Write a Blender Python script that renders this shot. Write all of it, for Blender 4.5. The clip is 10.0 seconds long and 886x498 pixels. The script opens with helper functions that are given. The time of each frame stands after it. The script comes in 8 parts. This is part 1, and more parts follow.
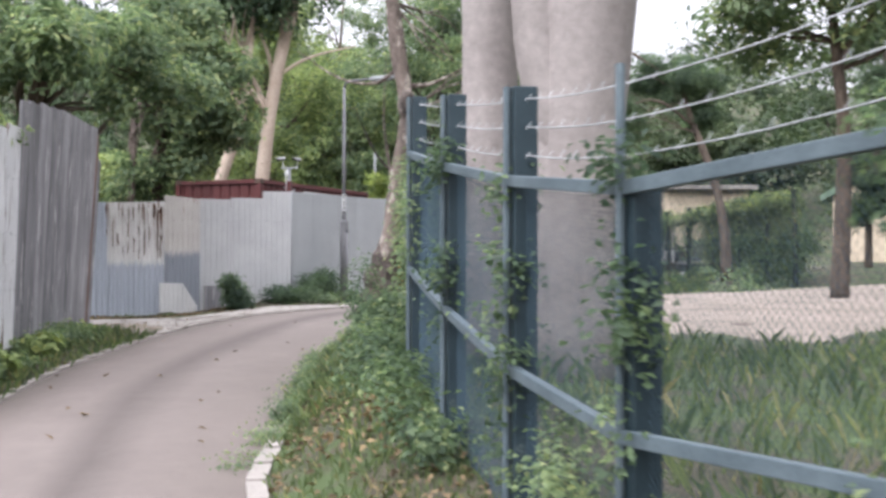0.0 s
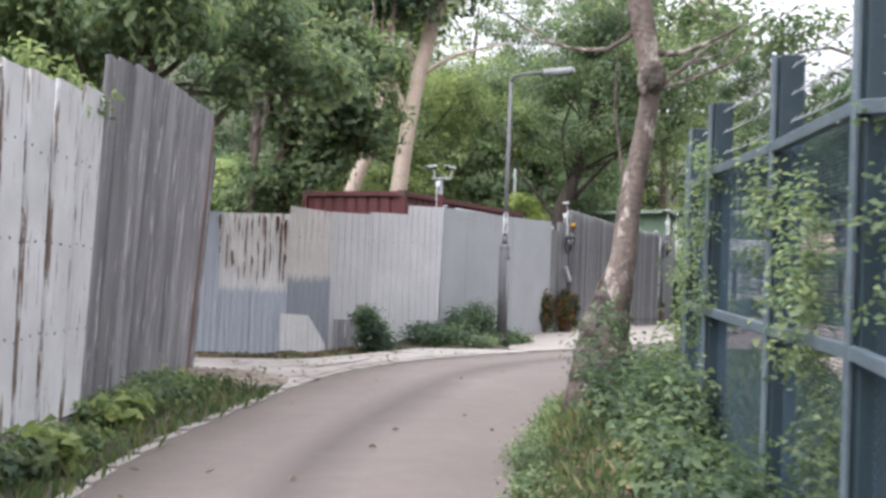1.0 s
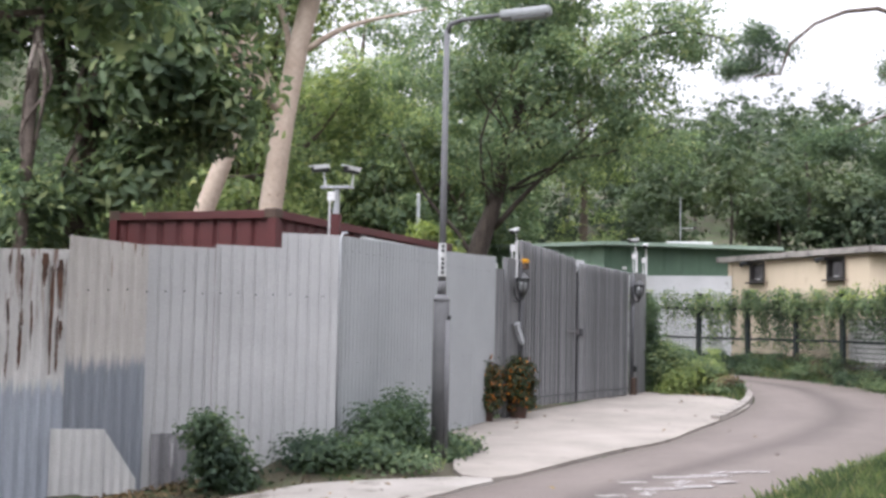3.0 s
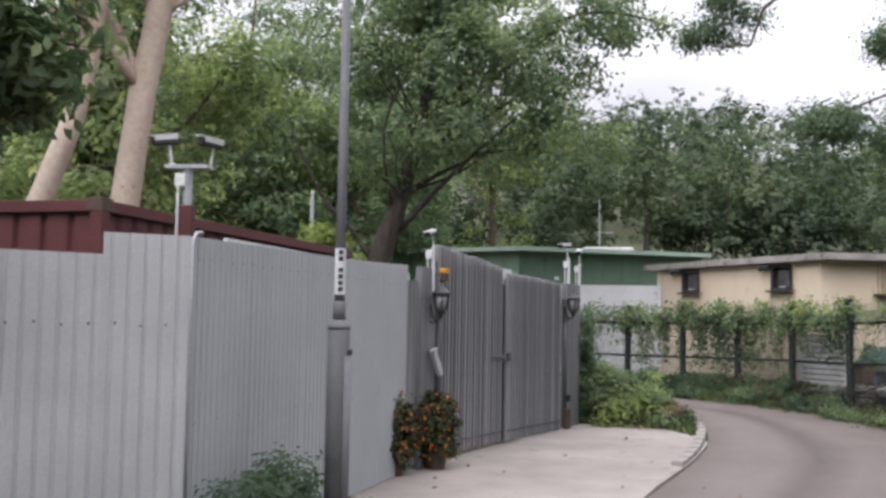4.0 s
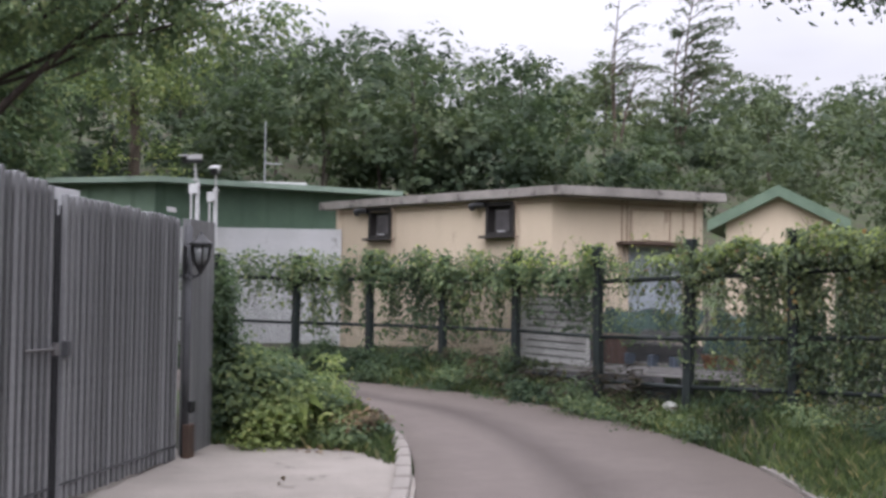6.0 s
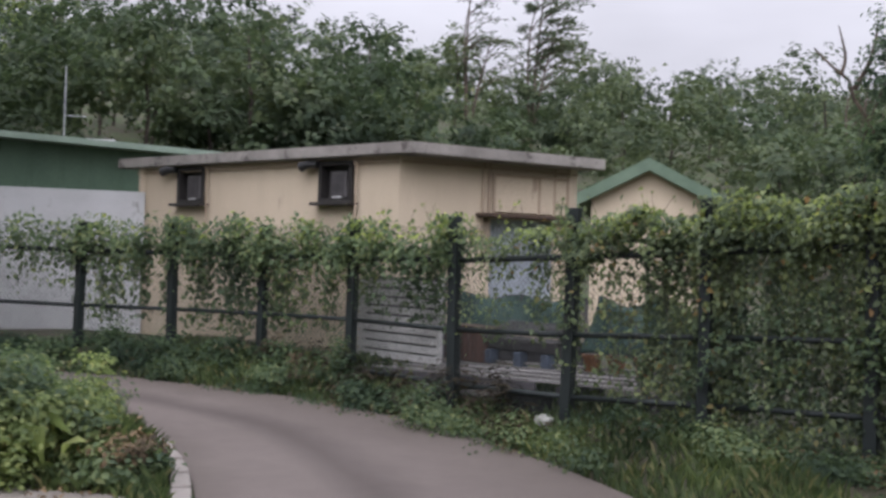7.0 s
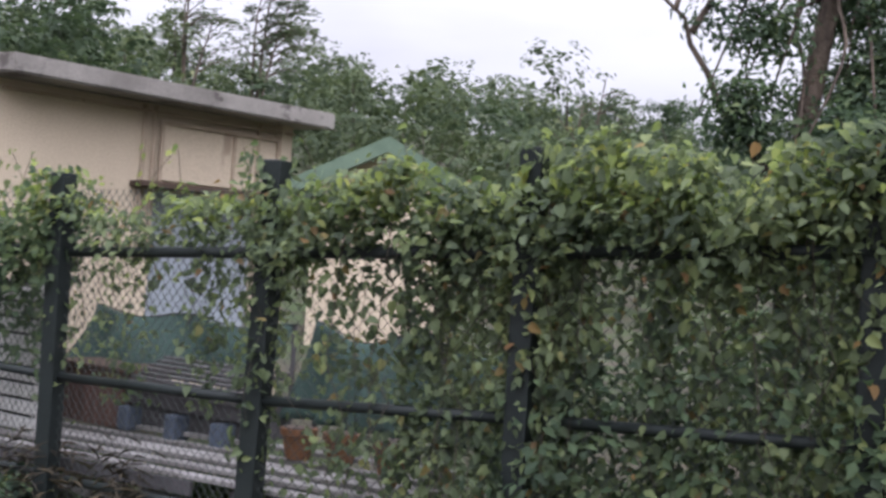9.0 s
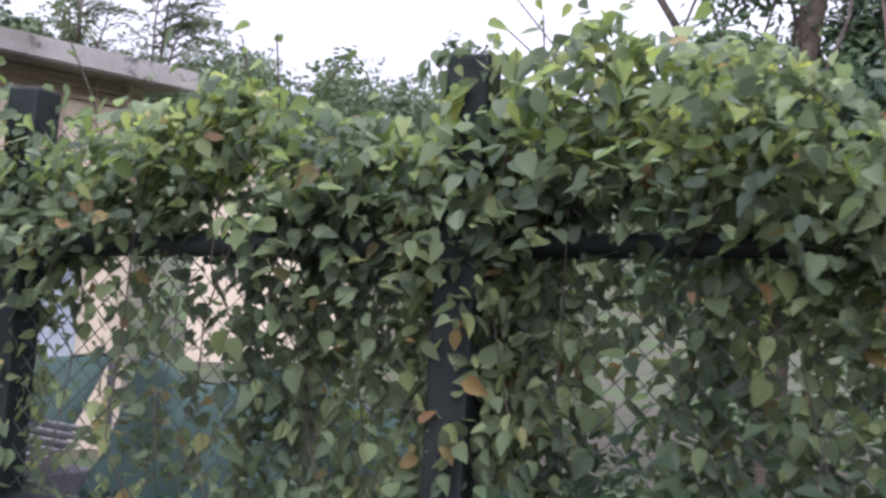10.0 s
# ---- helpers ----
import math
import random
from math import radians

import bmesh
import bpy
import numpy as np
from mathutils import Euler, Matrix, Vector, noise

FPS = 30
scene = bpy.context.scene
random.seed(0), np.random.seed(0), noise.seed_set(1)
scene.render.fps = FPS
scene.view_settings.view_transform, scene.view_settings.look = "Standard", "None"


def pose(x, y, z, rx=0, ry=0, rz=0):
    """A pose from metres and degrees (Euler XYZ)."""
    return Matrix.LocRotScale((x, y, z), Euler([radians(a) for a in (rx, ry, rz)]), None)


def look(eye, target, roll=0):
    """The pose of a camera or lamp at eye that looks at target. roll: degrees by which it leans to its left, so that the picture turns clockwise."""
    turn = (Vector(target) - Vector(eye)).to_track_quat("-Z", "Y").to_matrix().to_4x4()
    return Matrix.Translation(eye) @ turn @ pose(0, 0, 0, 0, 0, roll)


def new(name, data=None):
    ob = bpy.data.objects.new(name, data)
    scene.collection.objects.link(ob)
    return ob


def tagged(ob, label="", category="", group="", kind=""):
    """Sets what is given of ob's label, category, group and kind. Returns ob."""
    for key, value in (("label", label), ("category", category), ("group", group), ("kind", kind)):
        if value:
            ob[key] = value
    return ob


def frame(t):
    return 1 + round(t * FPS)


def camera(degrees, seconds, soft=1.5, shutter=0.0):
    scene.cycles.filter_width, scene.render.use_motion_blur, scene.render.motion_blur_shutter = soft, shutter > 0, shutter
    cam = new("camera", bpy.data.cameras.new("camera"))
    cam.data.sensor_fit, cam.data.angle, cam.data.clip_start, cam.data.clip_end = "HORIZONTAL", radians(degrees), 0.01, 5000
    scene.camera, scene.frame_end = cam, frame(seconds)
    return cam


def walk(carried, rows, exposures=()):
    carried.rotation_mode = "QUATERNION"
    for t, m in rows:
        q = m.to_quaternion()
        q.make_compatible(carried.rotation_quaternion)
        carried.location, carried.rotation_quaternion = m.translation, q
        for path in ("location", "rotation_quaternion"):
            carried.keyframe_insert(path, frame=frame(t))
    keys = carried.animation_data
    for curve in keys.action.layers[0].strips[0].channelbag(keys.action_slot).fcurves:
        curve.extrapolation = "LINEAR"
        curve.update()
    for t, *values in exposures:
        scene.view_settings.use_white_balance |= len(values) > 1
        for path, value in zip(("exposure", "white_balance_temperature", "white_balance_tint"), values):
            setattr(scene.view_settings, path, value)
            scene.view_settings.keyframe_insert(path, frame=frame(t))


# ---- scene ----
cam = camera(42.5, 10.0, soft=3.0, shutter=0.15)
PATH = [
    (0, (10.625, -16.653, 0.865), (10.258, -14.687, 0.882), 0.1),
    (0.5, (9.325, -14.197, 0.918), (8.816, -12.263, 0.963), 1.4),
    (1, (8.187, -11.885, 0.983), (7.639, -9.963, 1.043), 2.3),
    (1.5, (7.275, -9.641, 1.045), (6.752, -7.712, 1.111), 2.4),
    (2, (6.525, -7.484, 1.137), (6.048, -5.543, 1.22), 2.1),
    (2.5, (6.011, -5.466, 1.286), (5.59, -3.514, 1.4), 1.5),
    (4, (4.892, 0.307, 1.724), (4.727, 2.295, 1.867), 1.0),
    (4.5, (4.724, 2.251, 1.819), (4.649, 4.245, 1.95), 0.8),
    (5, (4.777, 4.206, 1.869), (4.82, 6.202, 1.982), 0.4),
    (5.5, (5.113, 6.102, 1.899), (5.326, 8.088, 1.988), 0.2),
    (6, (5.656, 7.883, 1.912), (6.05, 9.843, 1.976), 0.8),
    (7.5, (7.204, 12.67, 1.907), (7.964, 14.52, 1.932), 2.3),
    (8, (7.809, 13.928, 1.92), (8.683, 15.726, 1.955), 2.8),
    (8.5, (8.466, 15.019, 1.911), (9.454, 16.757, 1.958), 3.1),
    (9, (9.167, 16.063, 1.953), (10.252, 17.742, 2.015), 3.8),
    (9.5, (9.963, 17.097, 1.973), (11.143, 18.71, 2.043), 3.9),
    (10, (10.588, 18.033, 2.0), (11.799, 19.622, 2.079), 3.9),
]
walk(cam, [(t, look(eye, target, roll)) for t, eye, target, roll in PATH],
     exposures=[(0, 1.80, 5900, 15), (2.5, 1.80, 5900, 15), (4, 1.27, 5950, 16), (6, 1.14, 5850, 18), (7.5, 0.78, 5850, 18),
                (9, 1.14, 5750, 19), (9.5, 1.32, 5650, 21), (10, 1.58, 5530, 24)])

# ---- light ----
world = bpy.data.worlds.new("overcast")
scene.world = world
world.use_nodes = True
wn = world.node_tree.nodes
wl = world.node_tree.links
sky = wn.new("ShaderNodeTexSky")
sky.sky_type = 'NISHITA'
sky.sun_disc = False
sky.sun_elevation = radians(58)
sky.sun_rotation = radians(200)
sky.dust_density = 6.0
sky.air_density = 1.0
hsv = wn.new("ShaderNodeHueSaturation")
hsv.inputs["Saturation"].default_value = 0.12
hsv.inputs["Value"].default_value = 1.0
wl.new(sky.outputs[0], hsv.inputs["Color"])
cloud = wn.new("ShaderNodeMix")
cloud.data_type = 'RGBA'
cloud.inputs[0].default_value = 0.86
cloud.inputs[7].default_value = (6.36, 6.18, 6.07, 1)
wl.new(hsv.outputs[0], cloud.inputs[6])
# an overcast sky is about three times as bright overhead as at the horizon
up_dir = wn.new("ShaderNodeTexCoord")
up_z = wn.new("ShaderNodeSeparateXYZ")
wl.new(up_dir.outputs["Generated"], up_z.inputs[0])
rise = wn.new("ShaderNodeMapRange")
rise.inputs["From Min"].default_value = 0.0
rise.inputs["From Max"].default_value = 1.0
rise.inputs["To Min"].default_value = 0.192
rise.inputs["To Max"].default_value = 1.62
wl.new(up_z.outputs[2], rise.inputs["Value"])
billow = wn.new("ShaderNodeTexNoise")
billow.inputs["Scale"].default_value = 3.2
billow.inputs["Detail"].default_value = 4.0
stretch_map = wn.new("ShaderNodeMapping")
stretch_map.inputs["Scale"].default_value = (1.0, 1.0, 3.0)
stretch_map.inputs["Location"].default_value = (1.7, 0.4, 0.0)
wl.new(up_dir.outputs["Generated"], stretch_map.inputs["Vector"])
wl.new(stretch_map.outputs[0], billow.inputs["Vector"])
soft_cloud = wn.new("ShaderNodeMapRange")
soft_cloud.inputs["From Min"].default_value = 0.3
soft_cloud.inputs["From Max"].default_value = 0.7
soft_cloud.inputs["To Min"].default_value = 0.86
soft_cloud.inputs["To Max"].default_value = 1.12
wl.new(billow.outputs[0], soft_cloud.inputs["Value"])
level = wn.new("ShaderNodeMath")
level.operation = 'MULTIPLY'
wl.new(rise.outputs[0], level.inputs[0])
wl.new(soft_cloud.outputs[0], level.inputs[1])
graded = wn.new("ShaderNodeVectorMath")
graded.operation = 'SCALE'
wl.new(cloud.outputs[2], graded.inputs[0])
wl.new(level.outputs[0], graded.inputs["Scale"])
wl.new(graded.outputs[0], wn["Background"].inputs["Color"])
wn["Background"].inputs["Strength"].default_value = 0.15

sun_data = bpy.data.lights.new("sun", 'SUN')
sun_data.energy = 1.4
sun_data.angle = radians(60)
sun_data.color = (1.0, 0.97, 0.93)
sun = new("sun", sun_data)
sun.matrix_world = look((-24, -34, 40), (0, 0, 0))


# ---- materials ----
def nodes_of(name):
    m = bpy.data.materials.new(name)
    m.use_nodes = True
    nt = m.node_tree
    return m, nt.nodes, nt.links, nt.nodes["Principled BSDF"]


def noise_node(n, l, coord, scale, detail=4.0, stretch=None, rough=0.6):
    t = n.new("ShaderNodeTexNoise")
    t.inputs["Scale"].default_value = scale
    t.inputs["Detail"].default_value = detail
    t.inputs["Roughness"].default_value = rough
    if stretch:
        mp = n.new("ShaderNodeMapping")
        mp.inputs["Scale"].default_value = stretch
        l.new(coord, mp.inputs["Vector"])
        l.new(mp.outputs[0], t.inputs["Vector"])
    else:
        l.new(coord, t.inputs["Vector"])
    return t


def ramp(n, l, fac, stops):
    r = n.new("ShaderNodeValToRGB")
    e = r.color_ramp.elements
    while len(e) < len(stops):
        e.new(0.5)
    for el, (p, c) in zip(e, stops):
        el.position = p
        el.color = (*c, 1) if len(c) == 3 else c
    l.new(fac, r.inputs[0])
    return r


def mix(n, l, fac, a, b, mode='MIX'):
    m = n.new("ShaderNodeMix")
    m.data_type = 'RGBA'
    m.blend_type = mode
    for sock, val in ((m.inputs[0], fac), (m.inputs[6], a), (m.inputs[7], b)):
        if hasattr(val, "is_linked"):
            l.new(val, sock)
        elif isinstance(val, (int, float)):
            sock.default_value = val
        else:
            sock.default_value = (*val, 1)
    return m.outputs[2]


def bump(n, l, height, strength, dist, bsdf):
    b = n.new("ShaderNodeBump")
    b.inputs["Strength"].default_value = strength
    b.inputs["Distance"].default_value = dist
    l.new(height, b.inputs["Height"])
    l.new(b.outputs[0], bsdf.inputs["Normal"])


def surface(name, light, dark, grain=40.0, stain=1.5, rough=0.7, metal=0.0, relief=0.3, depth=0.01,
            spots=None, spot_scale=6.0, spot_at=0.62, stretch=None, spec=0.3, vary=0.0):
    """A weathered surface: large stains and fine grain, with worn or rusty spots on top."""
    m, n, l, p = nodes_of(name)
    tc = n.new("ShaderNodeTexCoord").outputs["Object"]
    big = noise_node(n, l, tc, stain, 6.0, stretch)
    fine = noise_node(n, l, tc, grain, 5.0)
    base = ramp(n, l, big.outputs[0], [(0.3, dark), (0.68, light)]).outputs[0]
    tint = ramp(n, l, fine.outputs[0], [(0.25, (0.78, 0.78, 0.78)), (0.75, (1.1, 1.1, 1.1))]).outputs[0]
    col = mix(n, l, 1.0, base, tint, 'MULTIPLY')
    if spots:
        sp = noise_node(n, l, tc, spot_scale, 8.0, stretch, 0.7)
        f = ramp(n, l, sp.outputs[0], [(spot_at, (0, 0, 0)), (spot_at + 0.06, (1, 1, 1))]).outputs[0]
        col = mix(n, l, f, col, spots)
    if vary:
        oi = n.new("ShaderNodeObjectInfo")
        r = ramp(n, l, oi.outputs["Random"], [(0.0, (1 - vary,) * 3), (1.0, (1 + vary,) * 3)]).outputs[0]
        col = mix(n, l, 1.0, col, r, 'MULTIPLY')
    l.new(col, p.inputs["Base Color"])
    p.inputs["Roughness"].default_value = rough
    p.inputs["Metallic"].default_value = metal
    p.inputs["Specular IOR Level"].default_value = spec
    bump(n, l, fine.outputs[0], relief, depth, p)
    return m


def leaf_material(name, stops, rough=0.6, trans=0.52, patch=0.9, single=False):
    m, n, l, p = nodes_of(name)
    geo = n.new("ShaderNodeNewGeometry")
    tc = n.new("ShaderNodeTexCoord").outputs["Object"]
    big = noise_node(n, l, tc, patch, 3.0)
    pick = n.new("ShaderNodeObjectInfo").outputs["Random"] if single else geo.outputs["Random Per Island"]
    c1 = ramp(n, l, pick, stops).outputs[0]
    c2 = ramp(n, l, big.outputs[0], [(0.34, (0.55, 0.6, 0.6)), (0.66, (1.4, 1.34, 1.12))]).outputs[0]
    col = mix(n, l, 1.0, c1, c2, 'MULTIPLY')
    l.new(col, p.inputs["Base Color"])
    p.inputs["Roughness"].default_value = rough
    p.inputs["Specular IOR Level"].default_value = 0.22
    tr = n.new("ShaderNodeBsdfTranslucent")
    l.new(mix(n, l, 1.0, col, (1.15, 1.2, 0.95), 'MULTIPLY'), tr.inputs["Color"])
    ms = n.new("ShaderNodeMixShader")
    ms.inputs[0].default_value = trans
    l.new(p.outputs[0], ms.inputs[1])
    l.new(tr.outputs[0], ms.inputs[2])
    l.new(ms.outputs[0], n["Material Output"].inputs["Surface"])
    return m


def road_material():
    m, n, l, p = nodes_of("worn_asphalt")
    tcn = n.new("ShaderNodeTexCoord")
    tc = tcn.outputs["Object"]
    sep = n.new("ShaderNodeSeparateXYZ")
    l.new(tcn.outputs["UV"], sep.inputs[0])
    big = noise_node(n, l, tc, 0.5, 6.0)
    mid = noise_node(n, l, tc, 5.0, 6.0)
    fine = noise_node(n, l, tc, 140.0, 3.0)
    base = ramp(n, l, big.outputs[0], [(0.3, (0.109, 0.090, 0.080)), (0.7, (0.135, 0.112, 0.100))]).outputs[0]
    wob = n.new("ShaderNodeMath")
    wob.operation = 'MULTIPLY_ADD'
    l.new(big.outputs[0], wob.inputs[0])
    wob.inputs[1].default_value = 0.12
    l.new(sep.outputs[0], wob.inputs[2])
    track = ramp(n, l, wob.outputs[0], [(0.10, (0.82, 0.82, 0.80)), (0.24, (1, 1, 1)), (0.40, (1, 1, 1)),
                                         (0.52, (0.62, 0.61, 0.61)), (0.68, (0.98, 0.98, 0.98)), (0.98, (0.9, 0.9, 0.88))]).outputs[0]
    col = mix(n, l, 1.0, base, track, 'MULTIPLY')
    blot = ramp(n, l, mid.outputs[0], [(0.3, (0.94, 0.94, 0.94)), (0.7, (1.05, 1.05, 1.05))]).outputs[0]
    col = mix(n, l, 1.0, col, blot, 'MULTIPLY')
    grit = ramp(n, l, fine.outputs[0], [(0.3, (0.8, 0.8, 0.8)), (0.7, (1.15, 1.15, 1.15))]).outputs[0]
    col = mix(n, l, 1.0, col, grit, 'MULTIPLY')
    l.new(col, p.inputs["Base Color"])
    p.inputs["Roughness"].default_value = 0.8
    p.inputs["Specular IOR Level"].default_value = 0.25
    bump(n, l, fine.outputs[0], 0.35, 0.006, p)
    return m


def rusty_sheet(name, paint, bare, rust_at=0.6, bare_to=1.0, paint2=None):
    """Old painted iron: rust streaks from the top, bare galvanised metal where the paint is gone low down."""
    m, n, l, p = nodes_of(name)
    tcn = n.new("ShaderNodeTexCoord")
    tc = tcn.outputs["Object"]
    sep = n.new("ShaderNodeSeparateXYZ")
    l.new(tc, sep.inputs[0])
    big = noise_node(n, l, tc, 1.3, 5.0)
    fine = noise_node(n, l, tc, 60.0, 4.0)
    streak = noise_node(n, l, tc, 1.0, 7.0, (26.0, 26.0, 1.6), 0.65)
    base = ramp(n, l, big.outputs[0], [(0.3, paint2 or tuple(c * 0.8 for c in paint)), (0.7, paint)]).outputs[0]
    wob = n.new("ShaderNodeMath")
    wob.operation = 'MULTIPLY_ADD'
    l.new(streak.outputs[0], wob.inputs[0])
    wob.inputs[1].default_value = -0.55
    l.new(sep.outputs[2], wob.inputs[2])
    z = wob.outputs[0]
    mr = n.new("ShaderNodeMapRange")
    mr.inputs["From Min"].default_value = bare_to - 0.30
    mr.inputs["From Max"].default_value = bare_to - 0.16
    mr.inputs["To Min"].default_value = 1.0
    mr.inputs["To Max"].default_value = 0.0
    l.new(z, mr.inputs["Value"])
    metal_col = ramp(n, l, streak.outputs[0], [(0.3, tuple(c * 0.75 for c in bare)), (0.7, bare)]).outputs[0]
    col = mix(n, l, mr.outputs[0], base, metal_col)
    rust = ramp(n, l, streak.outputs[0], [(rust_at, (0, 0, 0)), (rust_at + 0.05, (1, 1, 1))]).outputs[0]
    up = n.new("ShaderNodeMapRange")
    up.inputs["From Min"].default_value = 0.7
    up.inputs["From Max"].default_value = 1.9
    l.new(z, up.inputs["Value"])
    f = n.new("ShaderNodeMath")
    f.operation = 'MULTIPLY'
    l.new(rust, f.inputs[0])
    l.new(up.outputs[0], f.inputs[1])
    rc = ramp(n, l, fine.outputs[0], [(0.3, (0.05, 0.03, 0.022)), (0.7, (0.20, 0.10, 0.06))]).outputs[0]
    col = mix(n, l, f.outputs[0], col, rc)
    grit = ramp(n, l, fine.outputs[0], [(0.25, (0.86, 0.86, 0.86)), (0.75, (1.06, 1.06, 1.06))]).outputs[0]
    col = mix(n, l, 1.0, col, grit, 'MULTIPLY')
    l.new(col, p.inputs["Base Color"])
    p.inputs["Roughness"].default_value = 0.6
    p.inputs["Specular IOR Level"].default_value = 0.3
    bump(n, l, fine.outputs[0], 0.2, 0.004, p)
    return m


def peeling_board():
    """White paint that flakes to brown at a board's edges and along its grain."""
    m, n, l, p = nodes_of("peeling_white_board")
    tcn = n.new("ShaderNodeTexCoord")
    sep = n.new("ShaderNodeSeparateXYZ")
    l.new(tcn.outputs["Generated"], sep.inputs[0])
    streak = noise_node(n, l, tcn.outputs["Object"], 1.0, 7.0, (16, 16, 1.3), 0.7)
    big = noise_node(n, l, tcn.outputs["Object"], 1.1, 5.0)
    fine = noise_node(n, l, tcn.outputs["Object"], 50.0, 4.0)
    edge = ramp(n, l, sep.outputs[0], [(0.0, (0.09, 0.09, 0.09)), (0.12, (0.0, 0.0, 0.0)), (0.85, (0.0, 0.0, 0.0)), (1.0, (0.10, 0.10, 0.10))]).outputs[0]
    add = mix(n, l, 1.0, streak.outputs[0], edge, 'ADD')
    rot = ramp(n, l, add, [(0.59, (0, 0, 0)), (0.625, (1, 1, 1))]).outputs[0]
    paint = ramp(n, l, big.outputs[0], [(0.3, (0.38, 0.38, 0.38)), (0.65, (0.53, 0.53, 0.53))]).outputs[0]
    wood = ramp(n, l, fine.outputs[0], [(0.3, (0.07, 0.05, 0.038)), (0.7, (0.20, 0.145, 0.105))]).outputs[0]
    l.new(mix(n, l, rot, paint, wood), p.inputs["Base Color"])
    p.inputs["Roughness"].default_value = 0.75
    bump(n, l, streak.outputs[0], 0.4, 0.006, p)
    return m


M = {}
M["road"] = road_material()
M["concrete"] = surface("concrete", (0.285, 0.262, 0.238), (0.165, 0.148, 0.128), 70, 0.9, 0.88, spots=(0.10, 0.086, 0.07), spot_scale=2.1, spot_at=0.545)
M["pad"] = surface("pale_concrete", (0.27, 0.241, 0.212), (0.165, 0.146, 0.126), 70, 0.55, 0.85, spots=(0.129, 0.11, 0.095), spot_scale=1.6, spot_at=0.6)
M["sand"] = surface("pale_sand", (0.274, 0.228, 0.19), (0.182, 0.152, 0.122), 40, 0.8, 0.95)
M["kerb"] = surface("kerb_concrete", (0.289, 0.262, 0.236), (0.182, 0.163, 0.144), 50, 1.6, 0.9, vary=0.04, spots=(0.122, 0.114, 0.084), spot_scale=3.0, spot_at=0.6)
M["dirt"] = surface("washed_dirt", (0.205, 0.172, 0.138), (0.105, 0.086, 0.064), 60, 2.2, 0.95, spots=(0.27, 0.24, 0.205), spot_scale=2.4, spot_at=0.56)
M["mark"] = surface("road_paint", (0.36, 0.352, 0.335), (0.25, 0.238, 0.228), 60, 4, 0.8, spots=(0.135, 0.115, 0.107), spot_scale=14, spot_at=0.46)
M["soil"] = surface("soil_and_litter", (0.076, 0.061, 0.042), (0.034, 0.04, 0.021), 30, 0.7, 0.95, relief=0.8, depth=0.03, spots=(0.046, 0.065, 0.023), spot_scale=1.1, spot_at=0.48)
M["gf_grey"] = surface("weathered_board", (0.225, 0.22, 0.225), (0.082, 0.079, 0.082), 45, 1.0, 0.85, stretch=(3.4, 3.4, 0.42), vary=0.24, spots=(0.31, 0.30, 0.30), spot_scale=2.6, spot_at=0.56)
M["gf_white"] = peeling_board()
M["rust_white"] = rusty_sheet("rusted_white_iron", (0.52, 0.505, 0.485), (0.30, 0.322, 0.358), 0.54, 0.70)
M["rust_edge"] = rusty_sheet("rusted_edge_iron", (0.46, 0.41, 0.365), (0.30, 0.322, 0.358), 0.50, 0.66)
M["galv_blue"] = rusty_sheet("bluish_galvanised_iron", (0.32, 0.343, 0.385), (0.31, 0.333, 0.37), 0.72, 1.2)
M["rust_beige"] = rusty_sheet("beige_painted_iron", (0.42, 0.395, 0.365), (0.195, 0.21, 0.235), 0.60, 0.93)
M["iron_patch"] = rusty_sheet("pale_patch_iron", (0.471, 0.464, 0.448), (0.418, 0.418, 0.41), 0.8, -1.0)
M["iron_white"] = rusty_sheet("white_painted_iron", (0.375, 0.373, 0.368), (0.355, 0.354, 0.350), 0.9, -1.0, (0.318, 0.317, 0.314))
M["iron_lgrey"] = rusty_sheet("pale_grey_painted_iron", (0.292, 0.300, 0.303), (0.280, 0.288, 0.291), 0.9, -1.0, (0.252, 0.260, 0.263))
M["rust"] = surface("flaking_rust", (0.122, 0.065, 0.042), (0.038, 0.023, 0.017), 60, 6, 0.9)
M["rust_board"] = surface("rusted_brown_paint", (0.152, 0.087, 0.068), (0.068, 0.042, 0.034), 50, 1.6, 0.85, stretch=(6, 6, 0.5), spots=(0.228, 0.198, 0.182), spot_scale=2.0, spot_at=0.62)
# Near-black: the shade in the gate's gaps is put into this colour.
M["gate_gap_shade"] = surface("painted_gap_shade", (0.034, 0.033, 0.036), (0.023, 0.023, 0.024), 60, 2, 0.7)
M["gate_grey"] = surface("grey_painted_iron", (0.192, 0.192, 0.194), (0.096, 0.096, 0.097), 60, 1.3, 0.45, stretch=(9, 9, 0.45), vary=0.3)
M["gate_dark"] = surface("dark_grey_paint", (0.072, 0.072, 0.076), (0.046, 0.046, 0.049), 60, 2, 0.6)
M["post_grey"] = surface("grey_lamp_paint", (0.122, 0.121, 0.124), (0.080, 0.079, 0.082), 60, 2.5, 0.7)
M["lamp_head"] = surface("lamp_head_paint", (0.228, 0.236, 0.236), (0.167, 0.175, 0.175), 40, 3, 0.5)
M["galv"] = surface("galvanised_steel", (0.357, 0.365, 0.372), (0.274, 0.281, 0.289), 60, 4, 0.5, metal=0.4)
M["red"] = surface("container_red", (0.087, 0.023, 0.022), (0.057, 0.015, 0.015), 40, 1.4, 0.55, spots=(0.053, 0.023, 0.015), spot_at=0.66)
M["white"] = surface("white_plastic", (0.532, 0.532, 0.524), (0.426, 0.426, 0.418), 30, 3, 0.4)
M["bag"] = surface("dull_plastic_film", (0.35, 0.35, 0.319), (0.228, 0.228, 0.198), 40, 9, 0.35)
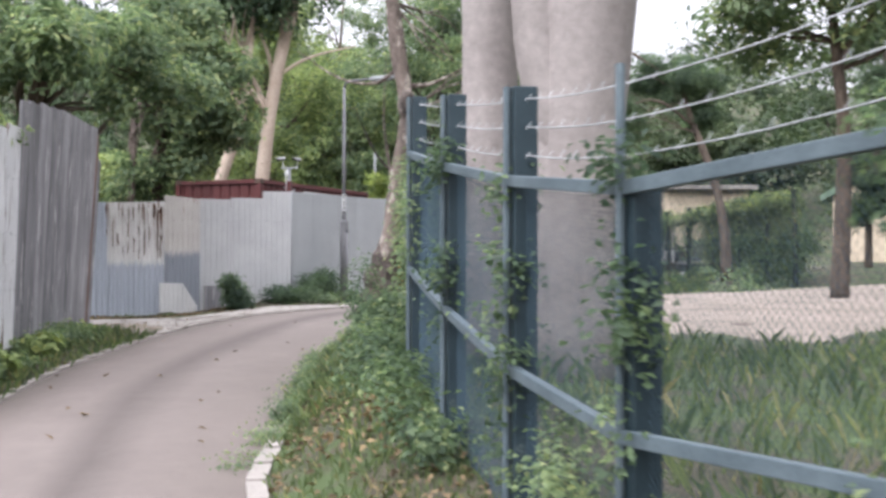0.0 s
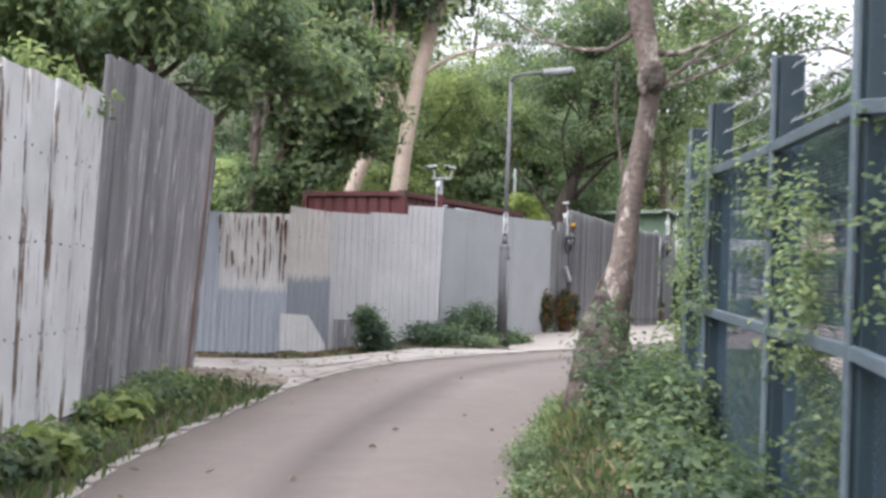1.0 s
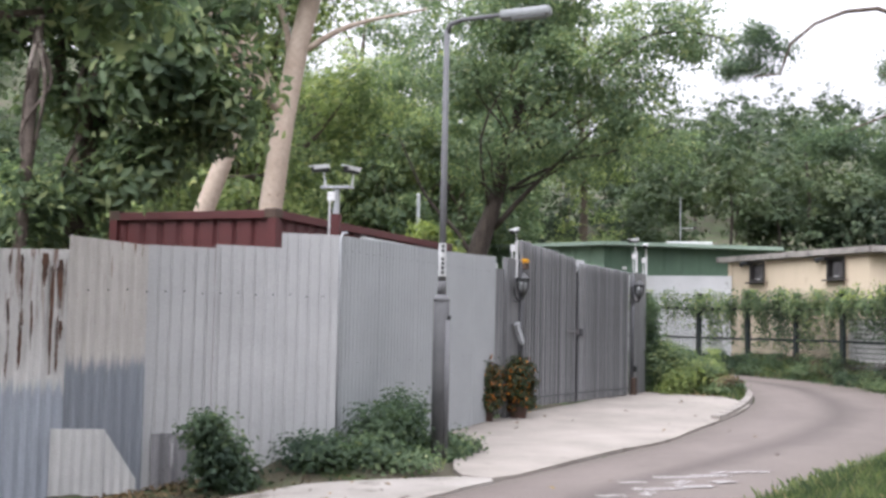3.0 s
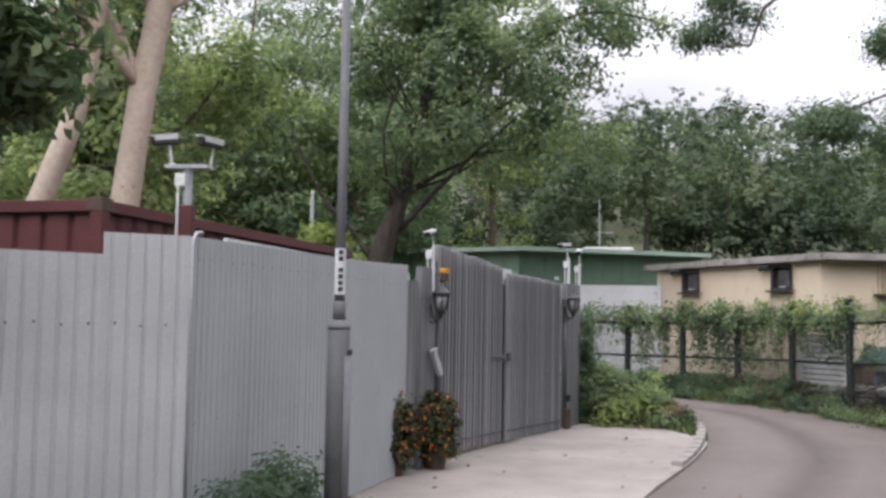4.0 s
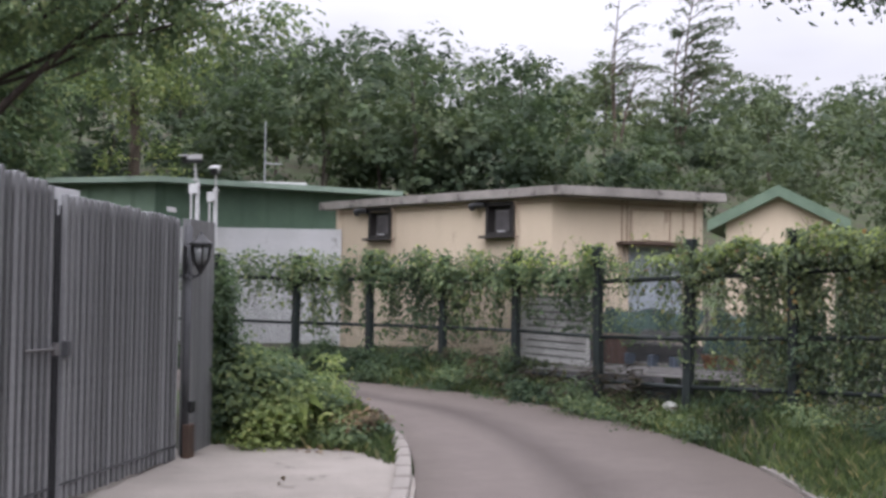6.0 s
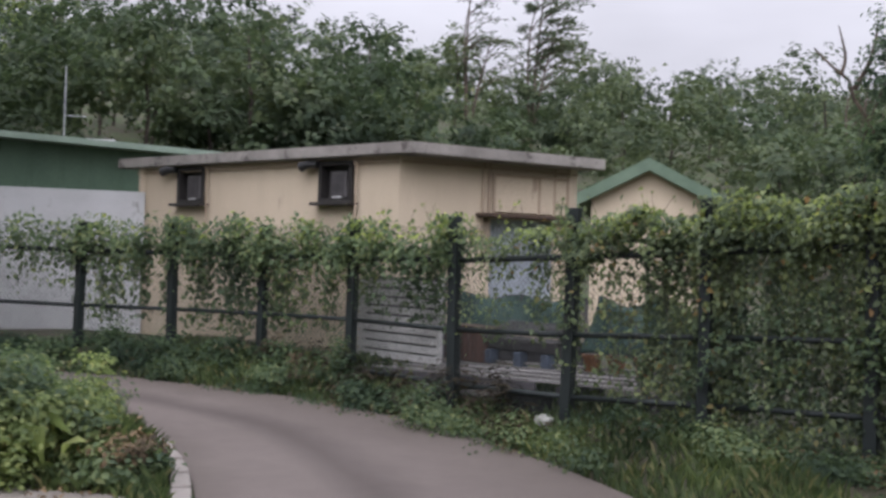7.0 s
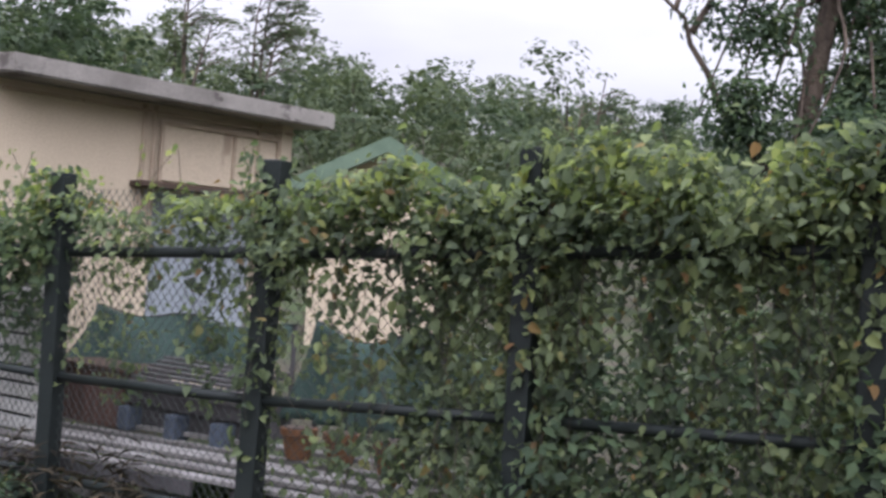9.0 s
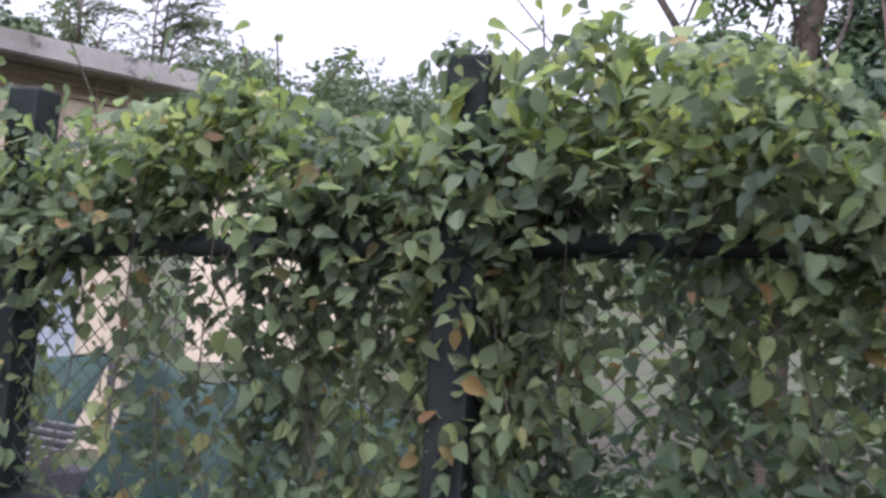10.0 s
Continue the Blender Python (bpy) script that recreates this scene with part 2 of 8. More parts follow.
M["black"] = surface("black_plastic", (0.023, 0.023, 0.024), (0.015, 0.015, 0.015), 40, 3, 0.4)
M["yellow"] = surface("amber_plastic", (0.57, 0.274, 0.015), (0.471, 0.213, 0.015), 30, 3, 0.3)
M["lens"] = surface("lantern_glass", (0.15, 0.155, 0.155), (0.11, 0.115, 0.115), 30, 3, 0.12, spec=0.6)
M["cream"] = surface("cream_render", (0.532, 0.445, 0.331), (0.456, 0.376, 0.277), 60, 0.8, 0.85, stretch=(1.6, 1.6, 0.4), spots=(0.327, 0.258, 0.19), spot_scale=1.5, spot_at=0.63)
M["pipe_tan"] = surface("stained_tan_paint", (0.395, 0.319, 0.236), (0.289, 0.22, 0.156), 40, 3, 0.8, spots=(0.137, 0.087, 0.061), spot_at=0.62)
M["slab"] = surface("roof_slab_concrete", (0.304, 0.281, 0.255), (0.167, 0.152, 0.137), 50, 1.6, 0.9, spots=(0.091, 0.08, 0.072), spot_at=0.57, spot_scale=2.6)
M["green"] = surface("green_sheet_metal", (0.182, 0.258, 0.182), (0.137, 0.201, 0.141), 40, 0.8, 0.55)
# Same green dimmed: the shed's shaded side is put into the colour.
M["green_shaded"] = surface("shaded_green_sheet_metal", (0.103, 0.163, 0.11), (0.076, 0.125, 0.084), 40, 0.8, 0.55)
M["eave"] = surface("pale_green_fascia", (0.274, 0.342, 0.274), (0.205, 0.266, 0.213), 40, 1.5, 0.6)
M["white_wall"] = surface("whitewashed_wall", (0.532, 0.532, 0.532), (0.418, 0.418, 0.41), 60, 1.0, 0.85, spots=(0.266, 0.258, 0.236), spot_scale=2.0, spot_at=0.62)
M["roof_green"] = surface("green_roof_felt", (0.129, 0.179, 0.125), (0.091, 0.133, 0.091), 50, 2.0, 0.7)
M["window"] = surface("dark_window_box", (0.042, 0.038, 0.036), (0.023, 0.021, 0.021), 40, 4, 0.4)
M["brown"] = surface("brown_timber", (0.076, 0.049, 0.034), (0.046, 0.03, 0.023), 40, 4, 0.7)
M["shutter"] = surface("blue_grey_shutter", (0.319, 0.35, 0.38), (0.258, 0.281, 0.312), 40, 2, 0.5)
M["fence_dark"] = surface("dark_green_fence_paint", (0.021, 0.027, 0.026), (0.011, 0.015, 0.015), 50, 3, 0.55, spots=(0.046, 0.038, 0.027), spot_at=0.68)
M["fence_blue"] = surface("blue_green_fence_paint", (0.019, 0.033, 0.040), (0.011, 0.021, 0.027), 50, 2, 0.5, spots=(0.075, 0.09, 0.085), spot_at=0.66)
M["rail_blue"] = surface("pale_blue_rail_paint", (0.090, 0.115, 0.128), (0.045, 0.062, 0.072), 50, 3, 0.5)
M["wire"] = surface("chain_link_wire", (0.053, 0.061, 0.057), (0.034, 0.04, 0.038), 50, 3, 0.55)
M["wire_blue"] = surface("blue_coated_wire", (0.016, 0.036, 0.050), (0.010, 0.024, 0.034), 50, 3, 0.75)
M["barb"] = surface("bright_wire", (0.319, 0.327, 0.327), (0.228, 0.236, 0.236), 50, 3, 0.5, metal=0.4)
M["bark_brown"] = surface("brown_bark", (0.129, 0.099, 0.076), (0.046, 0.036, 0.03), 14, 2.2, 0.95, relief=0.9, depth=0.05, stretch=(3, 3, 0.7))
M["stem"] = surface("creeper_stem", (0.091, 0.076, 0.057), (0.046, 0.038, 0.03), 30, 4, 0.9)
M["bark_knob"] = surface("grey_brown_bark", (0.20, 0.158, 0.132), (0.055, 0.043, 0.037), 18, 2.2, 0.95, relief=1.0, depth=0.06, spots=(0.33, 0.285, 0.245), spot_scale=2.6, spot_at=0.54, stretch=(1.4, 1.4, 0.7))
M["bark_dark"] = surface("dark_brown_bark", (0.072, 0.057, 0.046), (0.027, 0.021, 0.018), 14, 2.2, 0.95, relief=0.9, depth=0.05, stretch=(3, 3, 0.7))
M["bark_burl"] = surface("dark_burl_bark", (0.125, 0.101, 0.087), (0.032, 0.026, 0.023), 16, 4.0, 0.95, relief=1.0, depth=0.06, spots=(0.22, 0.185, 0.16), spot_scale=3.5, spot_at=0.55)
M["bark_pale"] = surface("pale_peeling_bark", (0.426, 0.35, 0.281), (0.304, 0.236, 0.182), 12, 1.2, 0.9, relief=0.5, depth=0.02, spots=(0.167, 0.114, 0.084), spot_scale=5, spot_at=0.64)
M["bark_grey"] = surface("smooth_grey_bark", (0.262, 0.232, 0.216), (0.172, 0.150, 0.139), 12, 1.2, 0.9, relief=0.5, depth=0.02)
M["blue_plastic"] = surface("blue_plastic", (0.098, 0.118, 0.158), (0.07, 0.085, 0.115), 30, 3, 0.4)
M["terracotta"] = surface("terracotta", (0.225, 0.108, 0.05), (0.15, 0.07, 0.036), 40, 3, 0.7)
M["net"] = surface("green_shade_net", (0.036, 0.066, 0.054), (0.018, 0.035, 0.028), 90, 1.4, 0.8)
M["plank_white"] = surface("worn_white_plank", (0.60, 0.59, 0.57), (0.43, 0.42, 0.40), 40, 2, 0.8, spots=(0.2, 0.175, 0.15), spot_at=0.62)
M["slate"] = surface("dark_slatted_timber", (0.099, 0.091, 0.095), (0.057, 0.053, 0.055), 40, 2, 0.8)
M["plank_grey"] = surface("weathered_pale_plank", (0.30, 0.285, 0.275), (0.15, 0.14, 0.13), 40, 2, 0.85, spots=(0.09, 0.075, 0.06), spot_at=0.6, vary=0.2)
M["slat_grey"] = surface("greyed_timber", (0.135, 0.128, 0.126), (0.07, 0.065, 0.064), 40, 2, 0.85)
M["pot"] = surface("brown_clay_pot", (0.076, 0.042, 0.03), (0.046, 0.027, 0.023), 40, 3, 0.6)

# Greens are greyed past the leaves' own colour: haze put into the tint.
M["leaf_dark"] = leaf_material("dark_green_leaves", [(0.0, (0.048, 0.072, 0.052)), (0.5, (0.070, 0.106, 0.070)), (0.9, (0.098, 0.142, 0.084)), (1.0, (0.15, 0.19, 0.10))])
M["leaf_mid"] = leaf_material("mid_green_leaves", [(0.0, (0.085, 0.12, 0.078)), (0.5, (0.120, 0.168, 0.102)), (0.85, (0.168, 0.214, 0.120)), (1.0, (0.24, 0.265, 0.145))])
M["leaf_light"] = leaf_material("yellow_green_leaves", [(0.0, (0.115, 0.155, 0.078)), (0.5, (0.172, 0.222, 0.102)), (0.9, (0.238, 0.284, 0.126)), (1.0, (0.31, 0.32, 0.145))])
M["leaf_far"] = leaf_material("hillside_leaves", [(0.0, (0.066, 0.088, 0.056)), (0.5, (0.082, 0.107, 0.066)), (1.0, (0.108, 0.132, 0.075))], 0.7, 0.38, 0.16)
M["leaf_far_dark"] = leaf_material("dark_hillside_leaves", [(0.0, (0.041, 0.060, 0.038)), (0.5, (0.053, 0.077, 0.047)), (1.0, (0.072, 0.097, 0.054))], 0.7, 0.38, 0.16)
M["leaf_far_pale"] = leaf_material("pale_hillside_leaves", [(0.0, (0.085, 0.112, 0.085)), (0.5, (0.118, 0.148, 0.102)), (0.9, (0.155, 0.182, 0.118)), (1.0, (0.19, 0.20, 0.12))], 0.7, 0.42, 0.16)
VINE = [(0.0, (0.094, 0.120, 0.083)), (0.45, (0.147, 0.185, 0.118)), (0.8, (0.195, 0.242, 0.136)), (0.965, (0.271, 0.313, 0.153)), (0.99, (0.27, 0.18, 0.09)), (1.0, (0.212, 0.130, 0.077))]
M["leaf_vine"] = leaf_material("vine_leaves", VINE, 0.55, 0.5, 1.6)
M["leaf_young"] = leaf_material("young_vine_leaves", [(0.0, (0.15, 0.20, 0.08)), (0.5, (0.22, 0.28, 0.095)), (0.9, (0.30, 0.35, 0.11)), (1.0, (0.38, 0.38, 0.13))], 0.5, 0.5, 1.6)
M["leaf_single"] = leaf_material("single_vine_leaves", VINE, 0.55, 0.5, 1.6, True)
M["grass"] = leaf_material("grass_blades", [(0.0, (0.05, 0.074, 0.038)), (0.5, (0.085, 0.118, 0.054)), (0.85, (0.13, 0.16, 0.07)), (1.0, (0.24, 0.21, 0.12))])
M["litter"] = leaf_material("dry_leaves", [(0.0, (0.06, 0.045, 0.03)), (0.6, (0.125, 0.088, 0.056)), (1.0, (0.20, 0.15, 0.09))], 0.8, 0.1)
M["dry_stems"] = leaf_material("dry_undergrowth", [(0.0, (0.032, 0.026, 0.021)), (0.5, (0.064, 0.051, 0.039)), (0.88, (0.115, 0.09, 0.064)), (1.0, (0.085, 0.11, 0.05))], 0.85, 0.15)
M["fruit"] = leaf_material("orange_and_green_leaves", [(0.0, (0.02, 0.03, 0.012)), (0.62, (0.035, 0.045, 0.016)), (0.84, (0.04, 0.05, 0.02)), (0.88, (0.26, 0.085, 0.012)), (1.0, (0.46, 0.17, 0.02))], 0.5, 0.2)


# ---- building helpers ----
def part(name, bm, material, parent, label=""):
    me = bpy.data.meshes.new(name)
    if isinstance(bm, bmesh.types.BMesh):
        bmesh.ops.recalc_face_normals(bm, faces=bm.faces)
        bm.to_mesh(me)
        bm.free()
    else:
        verts, faces = bm
        me.from_pydata(verts, [], faces)
    me.materials.append(material)
    ob = new(name, me)
    ob.parent = parent
    if label:
        tagged(ob, label)
    return ob


def shared(name, me, parent, m):
    ob = new(name, me)
    ob.parent = parent
    ob.matrix_local = m
    return ob


def thing(name, m, label, category, group="", kind=""):
    ob = new(name)
    ob.matrix_world = m
    ob.empty_display_size = 0.2
    return tagged(ob, label, category, group, kind)


def smooth(ob, on=True):
    ob.data.polygons.foreach_set("use_smooth", [on] * len(ob.data.polygons))
    return ob


def box(bm, x, y, z, sx, sy, sz, bevel=0.0, m=None):
    """A box with its centre at x, y and its foot at z."""
    r = bmesh.ops.create_cube(bm, size=1.0)
    vs = r["verts"]
    bmesh.ops.scale(bm, vec=(sx, sy, sz), verts=vs)
    bmesh.ops.translate(bm, vec=(x, y, z + sz / 2), verts=vs)
    if bevel:
        es = list({e for v in vs for e in v.link_edges})
        g = bmesh.ops.bevel(bm, geom=es, offset=bevel, segments=2, affect='EDGES', profile=0.6)
        vs = list({v for f in g["faces"] for v in f.verts} | {v for v in vs if v.is_valid})
    if m is not None:
        bmesh.ops.transform(bm, matrix=m, verts=vs)
    return vs


def tube(bm, pts, radii, seg=8, cap=True, rough=0.0, rnd=None):
    """A tapered tube along points."""
    rings = []
    pts = [Vector(p) for p in pts]
    if not hasattr(radii, "__len__"):
        radii = [radii] * len(pts)
    side = None
    for i, p in enumerate(pts):
        a = pts[max(i - 1, 0)]
        b = pts[min(i + 1, len(pts) - 1)]
        d = (b - a).normalized()
        if side is None:
            side = d.orthogonal().normalized()
        side = (side - d * side.dot(d)).normalized()
        up = d.cross(side)
        ring = []
        for k in range(seg):
            t = 2 * math.pi * k / seg
            r = radii[i] * (1 + (rnd.uniform(-rough, rough) if rnd else 0))
            ring.append(bm.verts.new(p + (side * math.cos(t) + up * math.sin(t)) * r))
        rings.append(ring)
    for a, b in zip(rings, rings[1:]):
        for k in range(seg):
            bm.faces.new((a[k], a[(k + 1) % seg], b[(k + 1) % seg], b[k]))
    if cap:
        bm.faces.new(rings[0][::-1])
        bm.faces.new(rings[-1])


def bent(points, n=40):
    """Points evenly along a smooth curve through the given ones."""
    p = np.array(points, float)
    q = np.vstack([2 * p[0] - p[1], p, 2 * p[-1] - p[-2]])
    out = []
    for i in range(1, len(q) - 2):
        for t in np.linspace(0, 1, 12, endpoint=False):
            a, b, c, d = q[i - 1], q[i], q[i + 1], q[i + 2]
            out.append(0.5 * (2 * b + (c - a) * t + (2 * a - 5 * b + 4 * c - d) * t * t + (3 * b - a - 3 * c + d) * t ** 3))
    out.append(p[-1])
    out = np.array(out)
    s = np.concatenate([[0], np.cumsum(np.linalg.norm(np.diff(out, axis=0), axis=1))])
    u = np.linspace(0, s[-1], n)
    return np.stack([np.interp(u, s, out[:, k]) for k in range(out.shape[1])], 1)


def corrugated(u0, u1, zb0, zb1, zt0, zt1, pitch, amp, y=0.0, thick=0.003, ragged=0.0, rnd=None, flat=False):
    """A ribbed sheet in the fence's own plane, from u0 to u1, with its foot and top heights at both ends."""
    n = max(6, int((u1 - u0) / pitch * (10 if flat else 6)))
    us = np.linspace(u0, u1, n + 1)
    if flat:
        ph = (us / pitch) % 1.0
        w = np.interp(ph, [0, 0.1, 0.2, 0.3, 0.4, 1.0], [0, 0, 1, 1, 0, 0]) * amp
    else:
        w = np.sin(us * 2 * math.pi / pitch) * amp / 2
    k = (us - u0) / (u1 - u0)
    zb = zb0 + (zb1 - zb0) * k
    zt = zt0 + (zt1 - zt0) * k
    if ragged and rnd:
        zb = zb + np.array([rnd.uniform(0, ragged) for _ in us])
    v, f = [], []
    for off in (thick / 2, -thick / 2):
        for a, b, c, d in zip(us, w, zb, zt):
            v.append((a, y + b + off, c))
            v.append((a, y + b + off, d))
    m = 2 * (n + 1)
    for i in range(n):
        a = 2 * i
        f.append((a, a + 2, a + 3, a + 1))
        f.append((m + a, m + a + 1, m + a + 3, m + a + 2))
        f.append((a + 1, a + 3, m + a + 3, m + a + 1))
        f.append((a, m + a, m + a + 2, a + 2))
    f.append((0, 1, m + 1, m))
    f.append((2 * n, m + 2 * n, m + 2 * n + 1, 2 * n + 1))
    return v, f


def along(p, q, z=0.0):
    """The pose of a fence that starts at p and runs to q; its y axis points to its left."""
    return pose(p[0], p[1], z, 0, 0, math.degrees(math.atan2(q[1] - p[1], q[0] - p[0])))


rng = np.random.default_rng(7)


def leaves(centres, normals, length, width, fold=0.25, jitter=0.35):
    """One pointed, folded leaf at each centre."""
    n = len(centres)
    nm = normals + rng.normal(0, jitter, (n, 3))
    nm /= np.linalg.norm(nm, axis=1, keepdims=True) + 1e-9
    t = rng.normal(0, 1, (n, 3))
    t -= nm * np.sum(t * nm, 1, keepdims=True)
    t /= np.linalg.norm(t, axis=1, keepdims=True) + 1e-9
    b = np.cross(nm, t)
    L = (length * rng.uniform(0.65, 1.25, n))[:, None]
    W = (width * rng.uniform(0.7, 1.2, n))[:, None]
    base = centres - t * L * 0.5
    tip = centres + t * L * 0.5 - nm * L * 0.12
    mid = centres - t * L * 0.08
    lf = mid + b * W * 0.5 + nm * W * fold
    rt = mid - b * W * 0.5 + nm * W * fold
    v = np.stack([base, rt, tip, lf], 1).reshape(-1, 3)
    k = np.arange(n)[:, None] * 4
    f = np.concatenate([k + np.array([[0, 1, 2]]), k + np.array([[0, 2, 3]])], 0)
    return v, f


def mesh_np(name, v, f, material):
    me = bpy.data.meshes.new(name)
    nf, side = f.shape
    me.vertices.add(len(v))
    me.vertices.foreach_set("co", np.asarray(v, np.float32).ravel())
    me.loops.add(nf * side)
    me.loops.foreach_set("vertex_index", f.astype(np.int32).ravel())
    me.polygons.add(nf)
    me.polygons.foreach_set("loop_start", np.arange(0, nf * side, side, dtype=np.int32))
    me.polygons.foreach_set("loop_total", np.full(nf, side, np.int32))
    me.update(calc_edges=True)
    me.materials.append(material)
    return me


def clumped(blobs, clusters, per, spread, shell=0.55):
    """Leaf places in twig clusters inside ellipsoids (x, y, z, rx, ry, rz), and their outward directions."""
    vol = np.array([b[3] * b[4] * b[5] for b in blobs]) ** 0.7
    pick = rng.choice(len(blobs), clusters, p=vol / vol.sum())
    bl = np.array(blobs)[pick]
    d = rng.normal(0, 1, (clusters, 3))
    d /= np.linalg.norm(d, axis=1, keepdims=True)
    r = rng.uniform(shell, 1.0, clusters)[:, None] ** 0.7
    r *= rng.uniform(0.8, 1.14, clusters)[:, None]
    c = bl[:, :3] + d * r * bl[:, 3:]
    off = rng.normal(0, spread, (clusters, per, 3)) * np.array([1, 1, 0.7])
    p = (c[:, None, :] + off).reshape(-1, 3)
    n = np.repeat(d, per, 0) * 0.6 + np.array([0, 0, 0.8]) + off.reshape(-1, 3) / spread * 0.3
    return p, n


def billow(blobs, clusters, per, spread, lump=0.40, up=0.3):
    """Leaf places on the rounded lumps that make up a crown's ellipsoids, fuller on top, and their outward directions."""
    centre, radius = [], []
    for b in np.array(blobs, float):
        r = np.cbrt(b[3] * b[4] * b[5])
        n = int(np.clip(5 + 5 * r, 5, 16))
        d = rng.normal(0, 1, (n, 3))
        d /= np.linalg.norm(d, axis=1, keepdims=True)
        centre.append(b[:3] + d * b[3:] * 0.82 * rng.uniform(0.3, 1.0, (n, 1)) ** 0.6)
        radius.append(lump * r * rng.uniform(0.65, 1.3, n))
    centre, radius = np.vstack(centre), np.concatenate(radius)
    pick = rng.choice(len(radius), clusters, p=radius ** 2 / np.sum(radius ** 2))
    d = rng.normal(0, 1, (clusters, 3)) + np.array([0, 0, up])
    d /= np.linalg.norm(d, axis=1, keepdims=True)
    c = centre[pick] + d * (radius[pick] * rng.uniform(0.7, 1.06, clusters))[:, None] * np.array([1, 1, 0.82])
    off = rng.normal(0, spread, (clusters, per, 3)) * np.array([1, 1, 0.65])
    p = (c[:, None, :] + off).reshape(-1, 3)
    n = np.repeat(d, per, 0) * 0.8 + np.array([0, 0, 0.55]) + off.reshape(-1, 3) / spread * 0.3
    return p, n


# ---- ground ----
ROAD_L = [(20, -36), (15, -26), (11, -19), (8.8, -15.5), (7, -12.5), (5.4, -9.5), (4.25, -7), (3.6, -5), (3.06, -2.8), (2.7, 0.2), (2.57, 1.8),
          (2.6, 3.2), (2.8, 4.3), (3.03, 5.3), (3.35, 6.6), (3.8, 7.95), (4.55, 9.9), (5.6, 12.2), (6.4, 14.4), (7.2, 17.0), (7.72, 19.5),
          (7.88, 21.3), (7.7, 22.8), (7.1, 24.2), (6.0, 25.3), (4.0, 26.5), (0.5, 28.0)]
ROAD_R = [(25, -36), (19, -27), (15, -21.5), (12.6, -17.3), (11.3, -15), (10.1, -13), (8.95, -11), (7.82, -9.05), (7.35, -7.2), (6.6, -4.4), (6.12, -1.9),
          (5.87, 0.5), (5.85, 2.3), (6.0, 4.5), (6.3, 6.8), (7.2, 9.3), (8.6, 12), (10.0, 14.6), (10.9, 16.8), (11.33, 18.6), (11.38, 19.8),
          (11.27, 21.1), (10.98, 22.8), (10.28, 24.6), (9.15, 26.05), (7.9, 27.2), (6.3, 28.3), (4.4, 29.3), (1.0, 30.8)]
APRON = [(2.62, 1.2), (2.57, 2.2), (2.6, 3.25), (2.8, 4.3), (3.03, 5.3), (3.35, 6.6), (3.8, 7.95), (4.08, 8.72), (3.6, 8.72), (2.5, 8.0), (1.72, 7.15), (1.2, 6.6), (0.1, 5.95), (-1.1, 5.0), (-1.4, 3.6), (0.2, 2.0), (1.6, 1.0)]
PAD = [(2.78, 13.1), (3.25, 11.8), (3.32, 10.7), (3.45, 9.6), (3.68, 8.85), (4.13, 8.85), (4.66, 10.2), (5.22, 11.5), (5.9, 12.75), (6.4, 14.4), (7.2, 17.0), (7.62, 19.1), (7.2, 20.3), (5.55, 20.95), (4.4, 18.0), (3.3, 15.0)]
FY = [(-60, -2.2), (-30, -1.25), (-16, -1.0), (-10, -0.85), (-3, -0.58), (1, -0.40), (5, -0.25), (10, -0.22), (15, -0.10), (20, 0.04), (25, 0.20), (30, 0.38), (40, 0.7), (600, 1.0)]


def profile(y):
    return np.interp(y, [a for a, b in FY], [b for a, b in FY])


EDGE_L = bent(ROAD_L, 150)
EDGE_R = bent(ROAD_R, 150)


def dip(x, y):
    """The strip before the iron fence lies a little lower than the lane."""
    return 0.2 * np.clip((2.2 - x) / 1.6, 0, 1) * np.clip((y - 2.2) / 1.8, 0, 1) * np.clip((9.0 - y) / 1.4, 0, 1)


def distance_to(poly, x, y, closed=False):
    p = np.array(poly, float)[:, :2]
    q = np.roll(p, -1, 0) if closed else p[1:]
    p = p if closed else p[:-1]
    best = np.full(x.shape, 1e9)
    for (ax, ay), (bx, by) in zip(p, q):
        dx, dy = bx - ax, by - ay
        t = np.clip(((x - ax) * dx + (y - ay) * dy) / (dx * dx + dy * dy + 1e-9), 0, 1)
        best = np.minimum(best, np.hypot(x - ax - t * dx, y - ay - t * dy))
    return best


def inside(poly, x, y):
    p = np.array(poly, float)[:, :2]
    q = np.roll(p, -1, 0)
    c = np.zeros(x.shape, bool)
    for (ax, ay), (bx, by) in zip(p, q):
        hit = ((ay > y) != (by > y)) & (x < (bx - ax) * (y - ay) / ((by - ay) if by != ay else 1e-9) + ax)
        c ^= hit
    return c


ROAD_POLY = np.vstack([EDGE_L, EDGE_R[::-1]])


